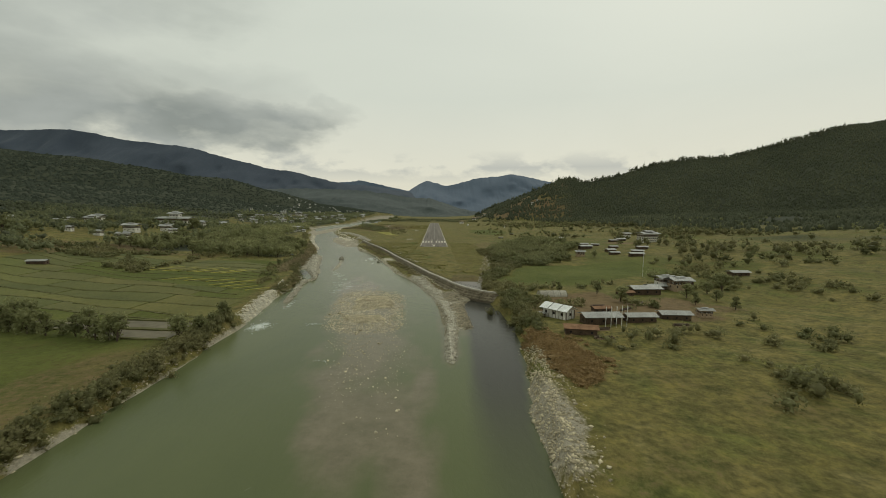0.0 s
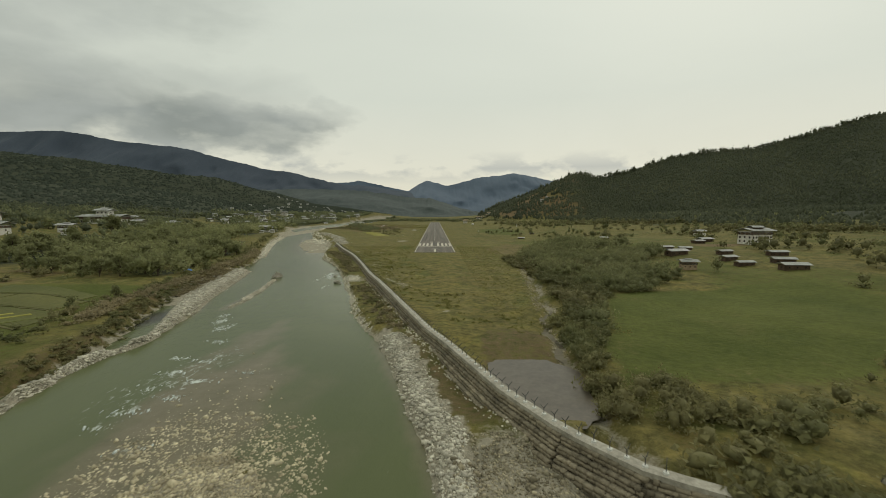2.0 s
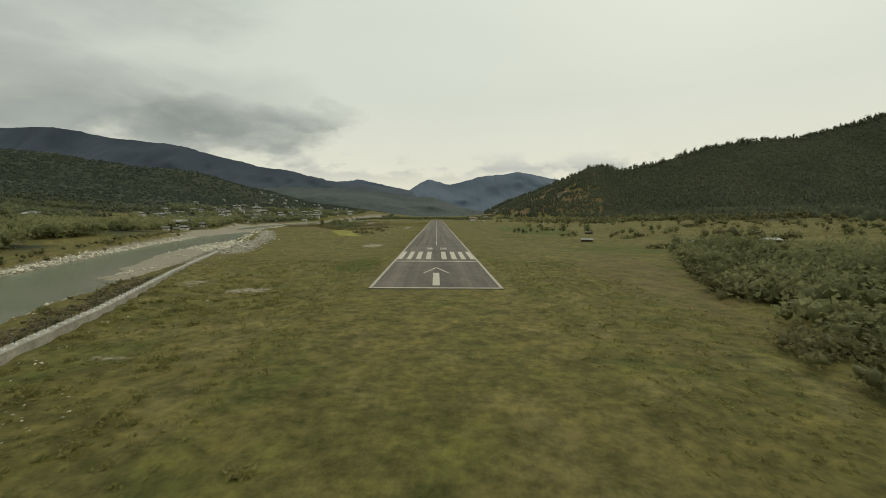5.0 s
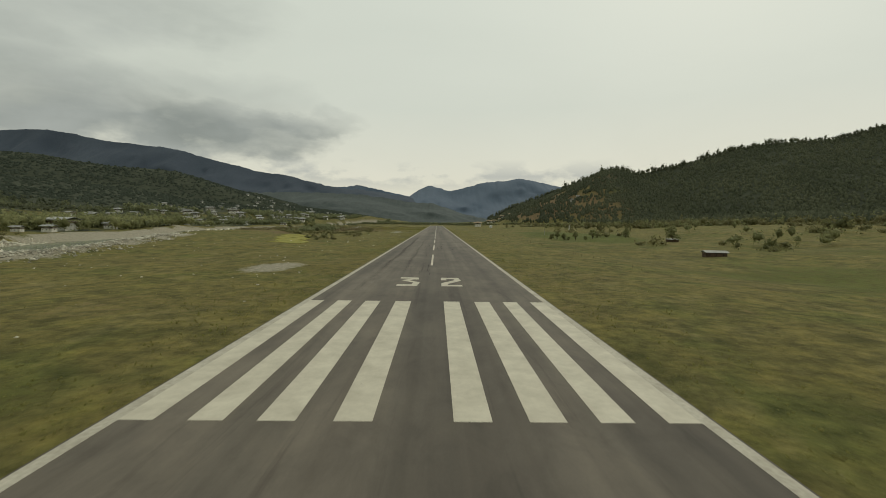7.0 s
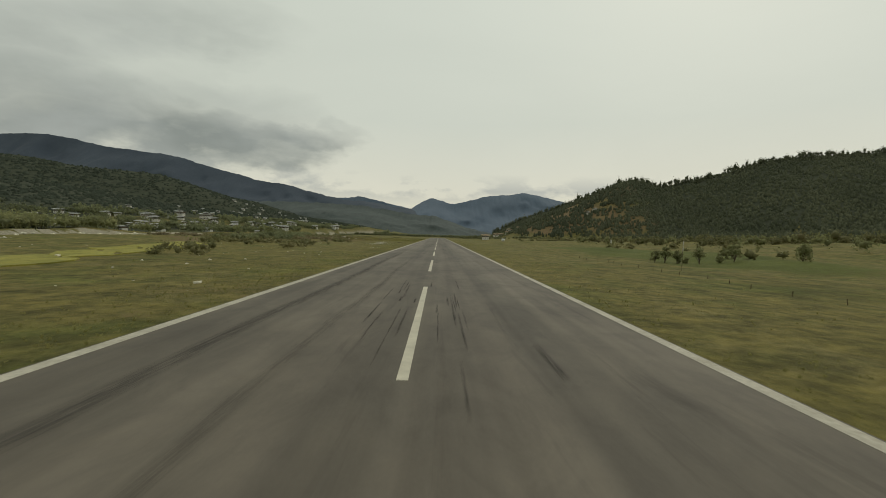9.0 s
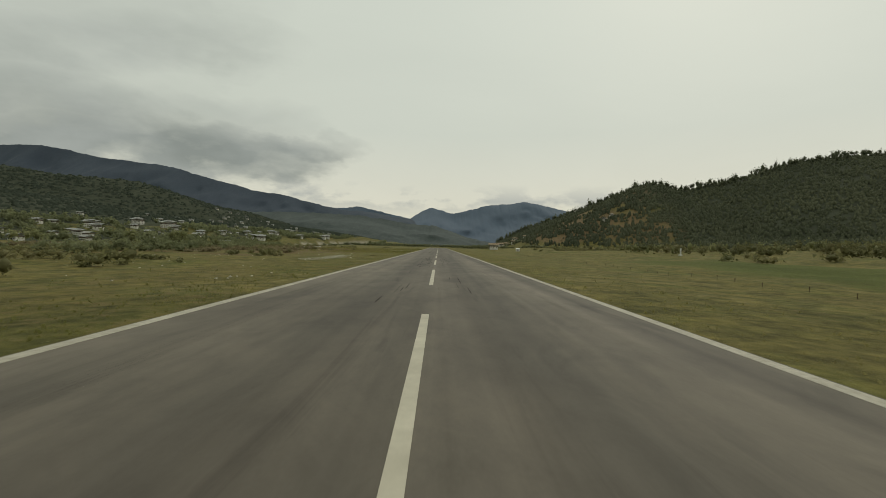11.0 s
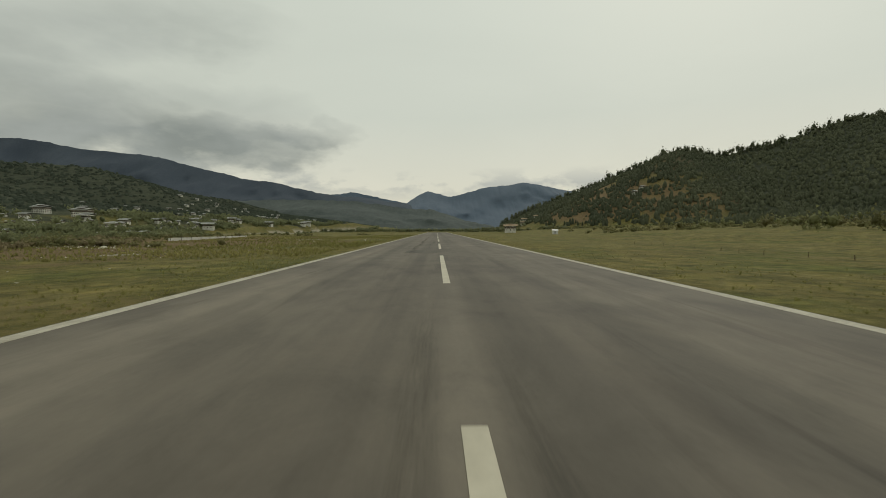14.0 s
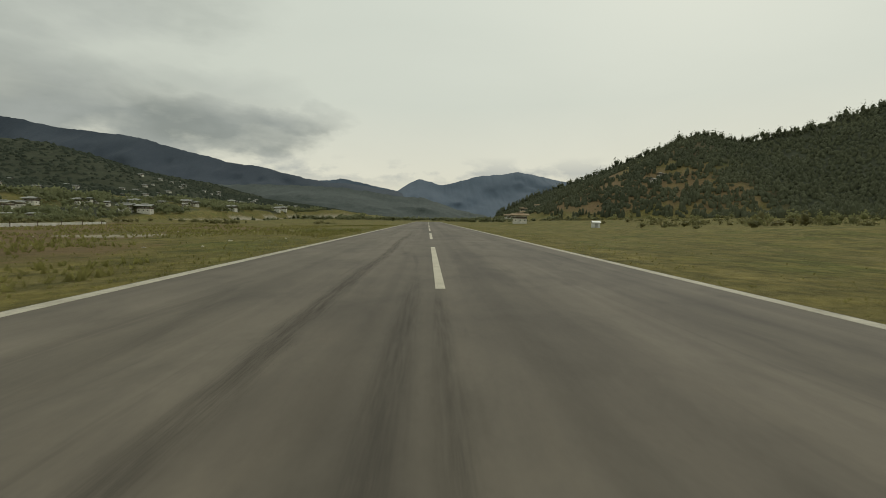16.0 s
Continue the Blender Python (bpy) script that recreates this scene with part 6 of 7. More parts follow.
for seed, count, (x0, x1, y0, y1), leaves, size in ((53, 1300, (-150, -62, 46, 330), 70, 0.20), (153, 1700, (-360, -122, -120, 420), 46, 0.24), (353, 420, (-136, -58, -60, 46), 130, 0.15), (253, 2900, (-420, -110, 420, 1050), 18, 0.46)):
    x, y = rng.uniform(x0, x1, count * 5), rng.uniform(y0, y1, count * 5)
    keep = (river_inside(x, y) < -6) & (in_view(x, y) | (rng.uniform(0, 1, len(x)) < 0.12)) & (lay(x, y) < 14 + 8 * fbm(x, y, 60, 2, 88)) & (wooded(x, y) | (fbm(x, y, 30.0, 3, 87) > -0.05) & (y > 420)) & (~((x > -136) & (y < 46) & (y > -62)) | (seed == 353))
    x, y = x[keep][:count], y[keep][:count]
    thicket("willow_wood", x, y, rng.uniform(3.2, 6.0, len(x)) * (0.95 if seed == 353 else 1.0), rng.uniform(1.5, 2.7, len(x)), leaves, size, M_LEAF if seed in (53, 353) else M_FARWOOD, "dense green willow wood round the village", "wood", seed)
x, y = rng.uniform(-430, -165, 9000), rng.uniform(-150, 430, 9000)
keep = (lay(x, y) > 4) & (fbm(x, y, 50, 3, 86) > -0.22) & in_view(x, y)
x, y = x[keep][:2300], y[keep][:2300]
thicket("slope_wood", x, y, rng.uniform(3.0, 6.0, len(x)), rng.uniform(1.6, 3.0, len(x)), 26, 0.24, M_PINE, "dull green woods above the village", "wood", 157, 0.45)
# scrub east of the brook
x, y = rng.uniform(12, 62, 9000), rng.uniform(-126, 120, 9000)
brook = np.interp(y, (-126, -121, -115, -108, -98.7, -84, -58, -34, -22, -7, 17, 42, 60, 120), (12.0, 11.9, 13.2, 14.3, 17.0, 21.2, 22.5, 20, 20.5, 28, 38, 51, 57, 60))
field = hayfield(x, y) > -0.3
keep = (x > brook + 0.3) & (x < brook + 8 + 10 * np.abs(fbm(x, y, 30, 2, 91)) + 18 * step(-75, -40, y)) & ~field & (fbm(x, y, 8, 3, 93) > -0.12 - 0.5 * step(-80, -95, y) + 0.12 * step(20, 80, y)) & (y < 60 + 50 * fbm(x, y, 11, 2, 95))
x, y = x[keep][:1700], y[keep][:1700]
for near, leaves, size in ((y < -96, 300, 0.10), (y >= -96, 76, 0.155)):
    thicket("scrub", x[near], y[near], rng.uniform(0.7, 2.2, near.sum()), rng.uniform(0.6, 1.3, near.sum()), leaves, size, M_SHRUB, "tangled brown-green scrub beside the brook", "shrubs", 54 + leaves, 0.4)
x, y = rng.uniform(22, 66, 2600), rng.uniform(-62, 66, 2600)
keep = (x > np.interp(y, (-62, -30, -7, 17, 42, 66), (24, 27, 30, 39, 52, 58))) & (fbm(x, y, 10, 3, 94) > 0.0)
x, y = x[keep][:330], y[keep][:330]
thicket("brook_wood", x, y, rng.uniform(2.0, 4.2, len(x)), rng.uniform(1.0, 2.0, len(x)), 150, 0.15, M_LEAF, "green willows and alders beyond the brook", "wood", 154)
x, y = rng.uniform(16, 74, 9000), rng.uniform(-104, 58, 9000)
edge = np.interp(y, (-104, -94, -78, -55, -30, -7, 17, 42, 60), (18, 19, 21, 24, 25, 29, 38, 51, 57))
keep = (x > edge) & (hayfield(x, y) < 0) & (fbm(x, y, 9, 3, 194) > -0.16) & (x < edge + 34 + 20 * fbm(x, y, 25, 2, 195))
for hx, hy in ((60.8, -53.0), (71, -30), (74.5, -18), (77.5, -43), (76, -51), (60, 57), (63, 62), (66, 61), (73, 50), (79, -21)):
    keep &= (x - hx) ** 2 + (y - hy) ** 2 > 30
x, y = x[keep][:1250], y[keep][:1250]
green = fbm(x, y, 20, 2, 196) + 0.02 * (x - 34) > 0.0
near = y < -18
for pick, high, wide, stuff, name, words, kind_, seed in ((green, (1.3, 3.4), (1.0, 2.0), M_LEAF, "brook_thicket", "green willows and alders crowding beyond the brook", "wood", 197), (~green, (0.8, 2.2), (0.9, 1.8), M_SHRUB, "brook_scrub", "tangled brown-green scrub beyond the brook", "shrubs", 198)):
    for zone, leaves, size in ((near, 240, 0.085), (~near, 80, 0.17)):
        m = pick & zone
        thicket(name, x[m], y[m], rng.uniform(*high, m.sum()), rng.uniform(*wide, m.sum()), leaves, size, stuff, words, kind_, seed + leaves)
x, y = rng.uniform(-165, -88, 3000), rng.uniform(-110, -30, 3000)
keep = (fbm(x, y, 11, 3, 96) > 0.02 - 0.002 * (x + 120)) & (y > -96 - 0.55 * (x + 100)) & (y < np.interp(x, (-120, -100, -80, -56), (-42, -48, -60, -60)))
x, y = x[keep][:330], y[keep][:330]
thicket("slope_bushes", x, y, rng.uniform(0.8, 3.0, len(x)), rng.uniform(0.7, 1.7, len(x)), 90, 0.18, M_SHRUB, "brown-green bushes on the slope under the village", "shrubs", 155, 0.4)
x, y = rng.uniform(-100, -34, 5000), rng.uniform(228, 345, 5000)
keep = (fbm(x, y, 12, 3, 198) > -0.02) & ~((x > -64) & (y > 296)) & (river_inside(x, y) < -3) & (x < -34 - 0.12 * (y - 240) + 10 * fbm(x, y, 15, 2, 199))
x, y = x[keep][:560], y[keep][:560]
thicket("heath", x, y, rng.uniform(0.4, 1.3, len(x)), rng.uniform(0.5, 1.5, len(x)), 60, 0.2, M_HEATH, "low brown heath on the river flats", "shrubs", 156, 0.4)
x, y = band(((-60, 212), (-57, 232), (-61, 250), (-82, 313), (-104, 420)), 460, 3.6, 157)
thicket("flats_willows", x, y, rng.uniform(1.0, 3.0, len(x)), rng.uniform(0.8, 1.8, len(x)), 90, 0.17, M_FARWOOD, "grey-green willow bushes on the river flats", "shrubs", 158, 0.45)
x, y = band(((-45.5, -99), (-49.6, -88), (-52.4, -66), (-55.4, -42), (-59.5, -18), (-69.5, 13)), 560, 0.9, 159)
thicket("bank_heath", x, y, rng.uniform(0.5, 1.3, len(x)), rng.uniform(0.4, 1.1, len(x)), 60, 0.19, M_HEATH, "brown growth on the steep river bank", "shrubs", 160, 0.35)
# bushes on the banks
x, y = band(((-47.6, -76), (-50.6, -64), (-53.0, -50), (-54.6, -40)), 210, 0.75, 163)
thicket("bar_growth", x, y, rng.uniform(0.2, 0.7, len(x)), rng.uniform(0.4, 0.9, len(x)), 60, 0.15, M_HEATH, "brown weeds behind the cobble bar", "shrubs", 164, 0.35)
x, y = band(((-37.4, -127), (-37.6, -120), (-37.9, -112), (-39.0, -106), (-41.8, -98), (-45.1, -90), (-48.8, -76), (-51.8, -62)), 300, 0.75, 161)
thicket("bank_growth", x, y, rng.uniform(0.25, 0.8, len(x)), rng.uniform(0.4, 0.9, len(x)), 70, 0.15, M_SHRUB, "brown-green growth hanging over the still water", "shrubs", 162, 0.35)
x, y = band(((-32.8, -215), (-33.4, -190), (-34.0, -170), (-35.2, -156)), 330, 0.8, 55)
thicket("bank_bushes", x, y, rng.uniform(0.8, 2.0, len(x)), rng.uniform(0.5, 1.1, len(x)), 130, 0.15, M_SHRUB, "low bushes on the river bank", "shrubs", 56, 0.4)
x, y = band(((15.8, -162), (16.2, -152), (16.5, -142), (19, -132)), 130, 1.3, 57)
thicket("channel_bushes", x, y, rng.uniform(0.8, 2.6, len(x)), rng.uniform(0.6, 1.4, len(x)), 150, 0.145, M_SHRUB, "dark bushes by the still channel", "shrubs", 58, 0.4)
x, y = band(((-43, -120), (-49.5, -99), (-51.8, -86), (-54.5, -62), (-57, -42), (-62, -16), (-72, 15), (-81, 40), (-93, 80), (-107, 130)), 240, 1.5, 59)
thicket("west_bank_bushes", x, y, rng.uniform(0.5, 1.6, len(x)), rng.uniform(0.4, 1.0, len(x)), 90, 0.165, M_SHRUB, "brown-green bushes along the west bank", "shrubs", 60, 0.4)
x, y = band(((-5, -99), (-8.8, -88), (-13.5, -70), (-17, -60), (-22, -42), (-29.5, -16), (-40, 12)), 620, 1.15, 61)
keep = (y < -65) | (y > -49)
x, y = x[keep], y[keep]
dry = rng.uniform(0, 1, len(x)) < 0.55
for m, stuff, words in ((dry, M_HEATH, "dry brown weeds between wall and river"), (~dry, M_SHRUB, "rough bushes between wall and river")):
    thicket("wall_foot_bushes", x[m], y[m], rng.uniform(0.2, 0.6, m.sum()), rng.uniform(0.25, 0.7, m.sum()), 80, 0.16, stuff, words, "shrubs", 62, 0.4)
x, y = rng.uniform(-100, -26, 4200), rng.uniform(120, 430, 4200)
keep = (fbm(x, y, 16, 3, 97) > 0.10 + 0.004 * (x + 60)) & ~((x > -64) & (y > 290) & (y < 380)) & (river_inside(x, y) < -3) & (y > 150 - 2.2 * (x + 40))
x, y = x[keep][:520], y[keep][:520]
thicket("strip_scrub", x, y, rng.uniform(0.5, 1.9, len(x)), rng.uniform(0.5, 1.3, len(x)), 90, 0.165, M_SHRUB, "dull green scrub on the flats", "shrubs", 64, 0.4)
x, y = rng.uniform(30, 260, 12000), rng.uniform(-100, 760, 12000)
keep = (fbm(x, y, 38, 3, 98) > 0.17 - 0.0006 * x) & (x > 46 + 0.04 * y) & (hayfield(x, y) < 0)
x, y = x[keep][:800], y[keep][:800]
thicket("east_scrub", x, y, rng.uniform(1.0, 2.8, len(x)), rng.uniform(1.0, 2.4, len(x)), 70, 0.20, M_SHRUB, "bushes at the foot of the east hill", "shrubs", 66, 0.4)
x, y = rng.uniform(-52, 24, 15000), rng.uniform(-105, 30, 15000)
keep = (x > wall_x(y) + 1.2) & (np.abs(x) > 8.6 + 20 * step(0, -3, y) * 0) & (x < 24) & ((y < -3) | (np.abs(x) > 9))
x, y = x[keep][:9000], y[keep][:9000]
thicket("meadow_tussocks", x, y, rng.uniform(0.08, 0.25, len(x)), rng.uniform(0.12, 0.36, len(x)), 12, 0.26, M_BLADE, "dry tussocks in the meadow", "grass", 68, 0.35, body=False)


x, y = rng.uniform(-30, 12, 9000), rng.uniform(-100, 20, 9000)
keep = (x > wall_x(y) + 0.9) & (x < wall_x(y) + 15) & (fbm(x, y, 3.0, 3, 125) > 0.02 + 0.012 * (x - wall_x(y))) & (rng.uniform(0, 1, len(x)) < 0.5)
x, y = x[keep][:900], y[keep][:900]
thicket("meadow_scrub", x, y, rng.uniform(0.10, 0.42, len(x)), rng.uniform(0.15, 0.5, len(x)), 34, 0.26, M_BLADE, "low dull scrub behind the flood wall", "shrubs", 126, 0.35, body=False)


x, y = band(((14.5, -165), (17.0, -170), (18.0, -176), (16.5, -182)), 420, 1.6, 127)
keep = side_channel(x, y) < -0.35
x, y = x[keep], y[keep]
thicket("bracken", x, y, rng.uniform(0.2, 0.6, len(x)), rng.uniform(0.5, 1.2, len(x)), 110, 0.13, M_BRACKEN, "brown dead bracken on the bank of the channel", "shrubs", 128, 0.35)
# hedges and bushes round the farm by the side channel
x, y = rng.uniform(14, 100, 2600), rng.uniform(-190, -86, 2600)
clear_of = np.ones(len(x), bool)
for hx, hy, r in ((17, -173, 7), (21.8, -154, 6), (26.8, -133.6, 5), (32, -158, 8), (42, -156, 9), (50.5, -127, 9), (22, -165, 5), (66, -114, 7), (50, -153, 6), (90, -105, 7), (31, -151, 6), (45, -130, 6)):
    clear_of &= (x - hx) ** 2 + (y - hy) ** 2 > r * r
clear_of &= hayfield(x, y) < 0
keep = clear_of & (fbm(x, y, 12, 3, 111) > 0.06) & (side_channel(x, y) < -0.9)
x, y = x[keep][:420], y[keep][:420]
thicket("farm_bushes", x, y, rng.uniform(0.7, 2.6, len(x)), rng.uniform(0.6, 1.5, len(x)), 110, 0.155, M_SHRUB, "bushes and small trees round the farmyards", "shrubs", 112, 0.4)
x, y = rng.uniform(55, 420, 9000), rng.uniform(-170, 520, 9000)
keep = (fbm(x, y, 42, 3, 103) > 0.17 - 0.0004 * x) & (x > 62 + 0.02 * y)
x, y = x[keep][:600], y[keep][:600]
thicket("east_wood", x, y, rng.uniform(2.2, 4.8, len(x)), rng.uniform(1.0, 2.0, len(x)), 70, 0.20, M_LEAF, "scattered trees round the eastern farms", "wood", 106)


def pines(name, x, y, high, quads, label, seed):
    """Pines as one object: a thin stem and ragged tiers of needles for each."""
    rng = np.random.default_rng(seed)
    n = len(x)
    z = lay(x, y)
    k = np.repeat(np.arange(n), quads)
    u = np.tile((np.arange(quads) + 0.5) / quads, n)
    a = rng.uniform(0, 2 * np.pi, n * quads)
    full = rng.uniform(0.7, 1.6, n)
    r = high[k] * 0.25 * full[k] * (1.02 - u) ** 0.5 * rng.uniform(0.5, 1.15, n * quads)
    p = np.stack([x[k], y[k], z[k] + high[k] * (0.22 + 0.80 * u)], 1)
    tip = p + np.stack([np.cos(a) * r, np.sin(a) * r, -0.35 * r], 1)
    side = np.stack([-np.sin(a), np.cos(a), a * 0], 1) * (high[k] * 0.13 * (1.1 - 0.7 * u))[:, None]
    top = p + np.array([0, 0, 1]) * (high[k] * 0.10)[:, None]
    q = np.stack([top, tip - side, tip + side], 1).reshape(-1, 3)
    w = high * 0.010
    base = np.stack([x, y, z - 0.5], 1)
    stem = np.stack([base + np.stack([w, 0 * w, 0 * w], 1), base - np.stack([w, 0 * w, 0 * w], 1), base + np.stack([0 * w, 0 * w, high], 1)], 1).reshape(-1, 3)
    v = np.concatenate([q, stem])
    return tagged(raw(name, v, tris_of(n * quads + n), M_PINE), label, "forest", kind="stuff")


def canopy(name, x, y, high, wide, sides, label, seed, material=None):
    """A forest as one object: for each tree an uneven pointed crown of two tiers."""
    rng = np.random.default_rng(seed)
    n = len(x)
    z = lay(x, y)
    turn = rng.uniform(0, 2 * np.pi, n)
    rings = [np.stack([x + rng.normal(0, 0.12, n) * wide, y + rng.normal(0, 0.12, n) * wide, z + high], 1)[:, None]]
    for level, girth, twist in ((0.70, 0.74, 0.0), (0.18, 1.05, 0.5)):
        a = turn[:, None] + 2 * np.pi * (np.arange(sides)[None] + twist + rng.uniform(-0.25, 0.25, (n, sides))) / sides
        r = wide[:, None] * girth * rng.uniform(0.65, 1.25, (n, sides))
        h = high[:, None] * (level + rng.uniform(-0.10, 0.10, (n, sides))) - (0.55 * wide[:, None] if level < 0.5 else 0)
        rings.append(np.stack([x[:, None] + np.cos(a) * r, y[:, None] + np.sin(a) * r, z[:, None] + h], -1))
    v = np.concatenate(rings, 1)
    f = []
    for i in range(sides):
        j = (i + 1) % sides
        f += [(0, 1 + i, 1 + j), (1 + i, 1 + sides + i, 1 + j), (1 + j, 1 + sides + i, 1 + sides + j)]
    f = np.array(f)[None] + (np.arange(n) * (1 + 2 * sides))[:, None, None]
    return tagged(raw(name, v.reshape(-1, 3), f.reshape(-1, 3), material or M_CANOPY, True), label, "forest", kind="stuff")


rng = np.random.default_rng(71)
CREST_X, CREST_Y = [p[0] for p in EAST_HILL], [p[1] for p in EAST_HILL]
x, y = 90 + 1000 * rng.uniform(0, 1, 130000) ** 1.35, rng.uniform(330, 1120, 130000)
cover = covers(x, y, ground(x, y))
keep = (cover[:, 2] > 0.42) & (y < np.interp(x, CREST_X, CREST_Y) + 18)
x, y = x[keep][:28000], y[keep][:28000]
canopy("east_hill_forest", x, y, rng.gamma(7, 0.34, len(x)) + 0.5, rng.uniform(1.3, 2.6, len(x)), 3, "dense dark pine forest on the east hill", 72)
# the belt of trees along the foot of the hill
x, y = rng.uniform(190, 520, 30000), rng.uniform(-120, 640, 30000)
keep = (lay(x, y) < 30) & (fbm(x, y, 55, 3, 183) > 0.16 - 0.0016 * (x - 95)) & in_view(x, y) & (x > 100 + 0.10 * y)
x, y = x[keep][:4600], y[keep][:4600]
canopy("foot_of_hill_wood", x, y, rng.gamma(7, 0.42, len(x)) + 0.8, rng.uniform(1.3, 2.8, len(x)), 3, "belt of dark trees along the foot of the hill", 184)
x, y = rng.uniform(84, 200, 5000), rng.uniform(-90, 420, 5000)
keep = (fbm(x, y, 40, 3, 185) > 0.10 - 0.002 * (x - 84)) & in_view(x, y)
x, y = x[keep][:520], y[keep][:520]
thicket("farm_wood", x, y, rng.uniform(2.4, 5.2, len(x)), rng.uniform(1.3, 2.6, len(x)), 76, 0.20, M_SHRUB, "dark trees between the farms and the hill", "wood", 186, 0.5)
# the pines of the skyline
cx, cy = band([(p[0], p[1] - 4) for p in EAST_HILL[1:11]], 640, 6, 73)
high = rng.gamma(10, 0.62, len(cx)) + 1.5
thicket("skyline_pines", cx, cy, high, high * rng.uniform(0.22, 0.42, len(cx)), 84, 0.19, M_PINE, "tall ragged pines along the hill's crest", "forest", 74, 0.52)
x, y = rng.uniform(-150, 130, 2600), rng.uniform(600, 1000, 2600)
keep = (lay(x, y) < 12) & (fbm(x, y, 28, 3, 178) > -0.12)
x, y = x[keep][:1000], y[keep][:1000]
thicket("end_wood", x, y, rng.uniform(2.0, 5.0, len(x)), rng.uniform(1.4, 3.0, len(x)), 30, 0.32, M_FARWOOD, "dark belt of trees beyond the runway's end", "wood", 179, level=0.45)
cx, cy = band(((125, 1040), (150, 1010), (175, 985)), 70, 9, 75)
pines("nose_pines", cx, cy, rng.uniform(7, 12, len(cx)), 30, "dark stand of pines on the end of the east hill", 77)
# scattered pines and bushes on the terraced nose of the hill
x, y = rng.uniform(120, 330, 6000), rng.uniform(480, 960, 6000)
cover = covers(x, y, ground(x, y))
keep = (cover[:, 2] <= 0.42) & (lay(x, y) > 5) & (fbm(x, y * 2.0, 24, 3, 181) > -0.05) & (y < np.interp(x, CREST_X, CREST_Y) + 10)
x, y = x[keep][:900], y[keep][:900]
canopy("nose_trees", x, y, rng.gamma(5, 0.75, len(x)) + 0.8, rng.uniform(1.0, 2.2, len(x)), 5, "scattered small trees on terraced brown slopes", 182)
x, y = -190 - 1800 * rng.uniform(0, 1, 130000) ** 1.25, rng.uniform(60, 1750, 130000)
keep = (lay(x, y) > 17 + 12 * fbm(x, y, 60, 3, 88)) & (np.arctan2(-x, y + 230) < 0.86)
x, y = x[keep][:22000], y[keep][:22000]
size = 0.46 + 0.36 * step(-320, -1100, x)
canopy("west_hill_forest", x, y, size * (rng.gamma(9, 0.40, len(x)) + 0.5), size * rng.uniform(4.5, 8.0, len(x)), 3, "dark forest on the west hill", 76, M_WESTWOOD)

# grass along the runway
rng = np.random.default_rng(81)


def blades(name, x, y, high, label, seed):
    rng = np.random.default_rng(seed)
    n = len(x)
    z = lay(x, y)
    v = []
    for k in range(3):
        a = rng.uniform(0, 2 * np.pi, n)
        w = high * rng.uniform(0.2, 0.5, n)
        lean = rng.normal(0, 0.4, (n, 2)) * high[:, None]
        c, s = np.cos(a) * w, np.sin(a) * w
        v.append(np.stack([np.stack([x - c, y - s, z - 0.03], 1), np.stack([x + c, y + s, z - 0.03], 1), np.stack([x + lean[:, 0], y + lean[:, 1], z + high], 1)], 1))
    v = np.concatenate(v).reshape(-1, 3)
    return tagged(raw(name, v, np.arange(len(v)).reshape(-1, 3), M_BLADE), label, "grass", kind="stuff")


gx, gy = np.random.default_rng(85).uniform(0, 1, (2, 12000))
gx, gy = -9.5 - 48 * gx ** 1.3, 262 + 130 * gy
grow = fbm(gx, gy, 14, 3, 86) > -0.12
blades("flats_grass", gx[grow], gy[grow], np.random.default_rng(87).uniform(0.10, 0.32, grow.sum()), "tall dry grass on the flats beside the runway", 88)
n = 30000
side = rng.choice((-1, 1), n, p=(0.62, 0.38))
x = side * (HALF + 0.45 + rng.gamma(1.3, 3.2, n))
y = rng.uniform(-2, 400, n)
keep = (np.abs(x) < 30) & (fbm(x, y, 3.5, 3, 85) > -0.22)
blades("verge_grass", x[keep], y[keep], rng.gamma(3, 0.014, keep.sum()) + 0.02, "uneven dry grass beside the runway", 86)


# ---- fields ----
def plot(name, x, y, long, wide, turn, high, material, parent, z=None):
    """A plot of standing crop with a crumbled edge, laid over the ground, or level at z."""
    bm = bmesh.new()
    rng = np.random.default_rng(int(abs(x * 7 + y * 13)))
    nx, ny = max(3, int(long / 0.9)), max(2, int(wide / 1.2))
    c, s = math.cos(radians(turn)), math.sin(radians(turn))
    ring = []
    for k in range(nx + 1):
        u = (k / nx - 0.5) * long
        e0, e1 = rng.normal(0, 0.06), rng.normal(0, 0.06)
        row = [(-wide / 2 + e0, -0.4)]
        row += [(-wide / 2 + 0.08 + (wide - 0.16) * j / ny + (e0 if j == 0 else e1 if j == ny else 0), high * (rng.uniform(0.8, 1.12) if z is None else 1.0)) for j in range(ny + 1)]
        row += [(wide / 2 + e1, -0.4)]
        pts = []
        for v, h in row:
            px, py = x + u * c - v * s, y + u * s + v * c
            pts.append(bm.verts.new((px, py, (seat(px, py) if z is None else z) + h)))
        ring.append(pts)
    for p, q in zip(ring[:-1], ring[1:]):
        for i in range(ny + 2):
            bm.faces.new((p[i], q[i], q[i + 1], p[i + 1]))
    bm.faces.new(ring[0])
    bm.faces.new(ring[-1][::-1])
    return part(name, bm, material, parent)


rice = tagged(new("rice_field"), "striped rice field of ripening and cut strips", "field")
for k in range(13):
    plot("crop_strip", -92 + 3.0 * k, -87.5 - 1.1 * k + 0.5 * (k % 2), 11.0, 1.25, 52, 0.14, M_YELLOW if k % 3 else M_RICE, rice)
for k in range(9):
    plot("crop_strip", -72 + 3.2 * k, -112.5 - 0.7 * k, 7.0, 1.0, 40, 0.12, M_YELLOW if k % 2 else M_RICE, rice)
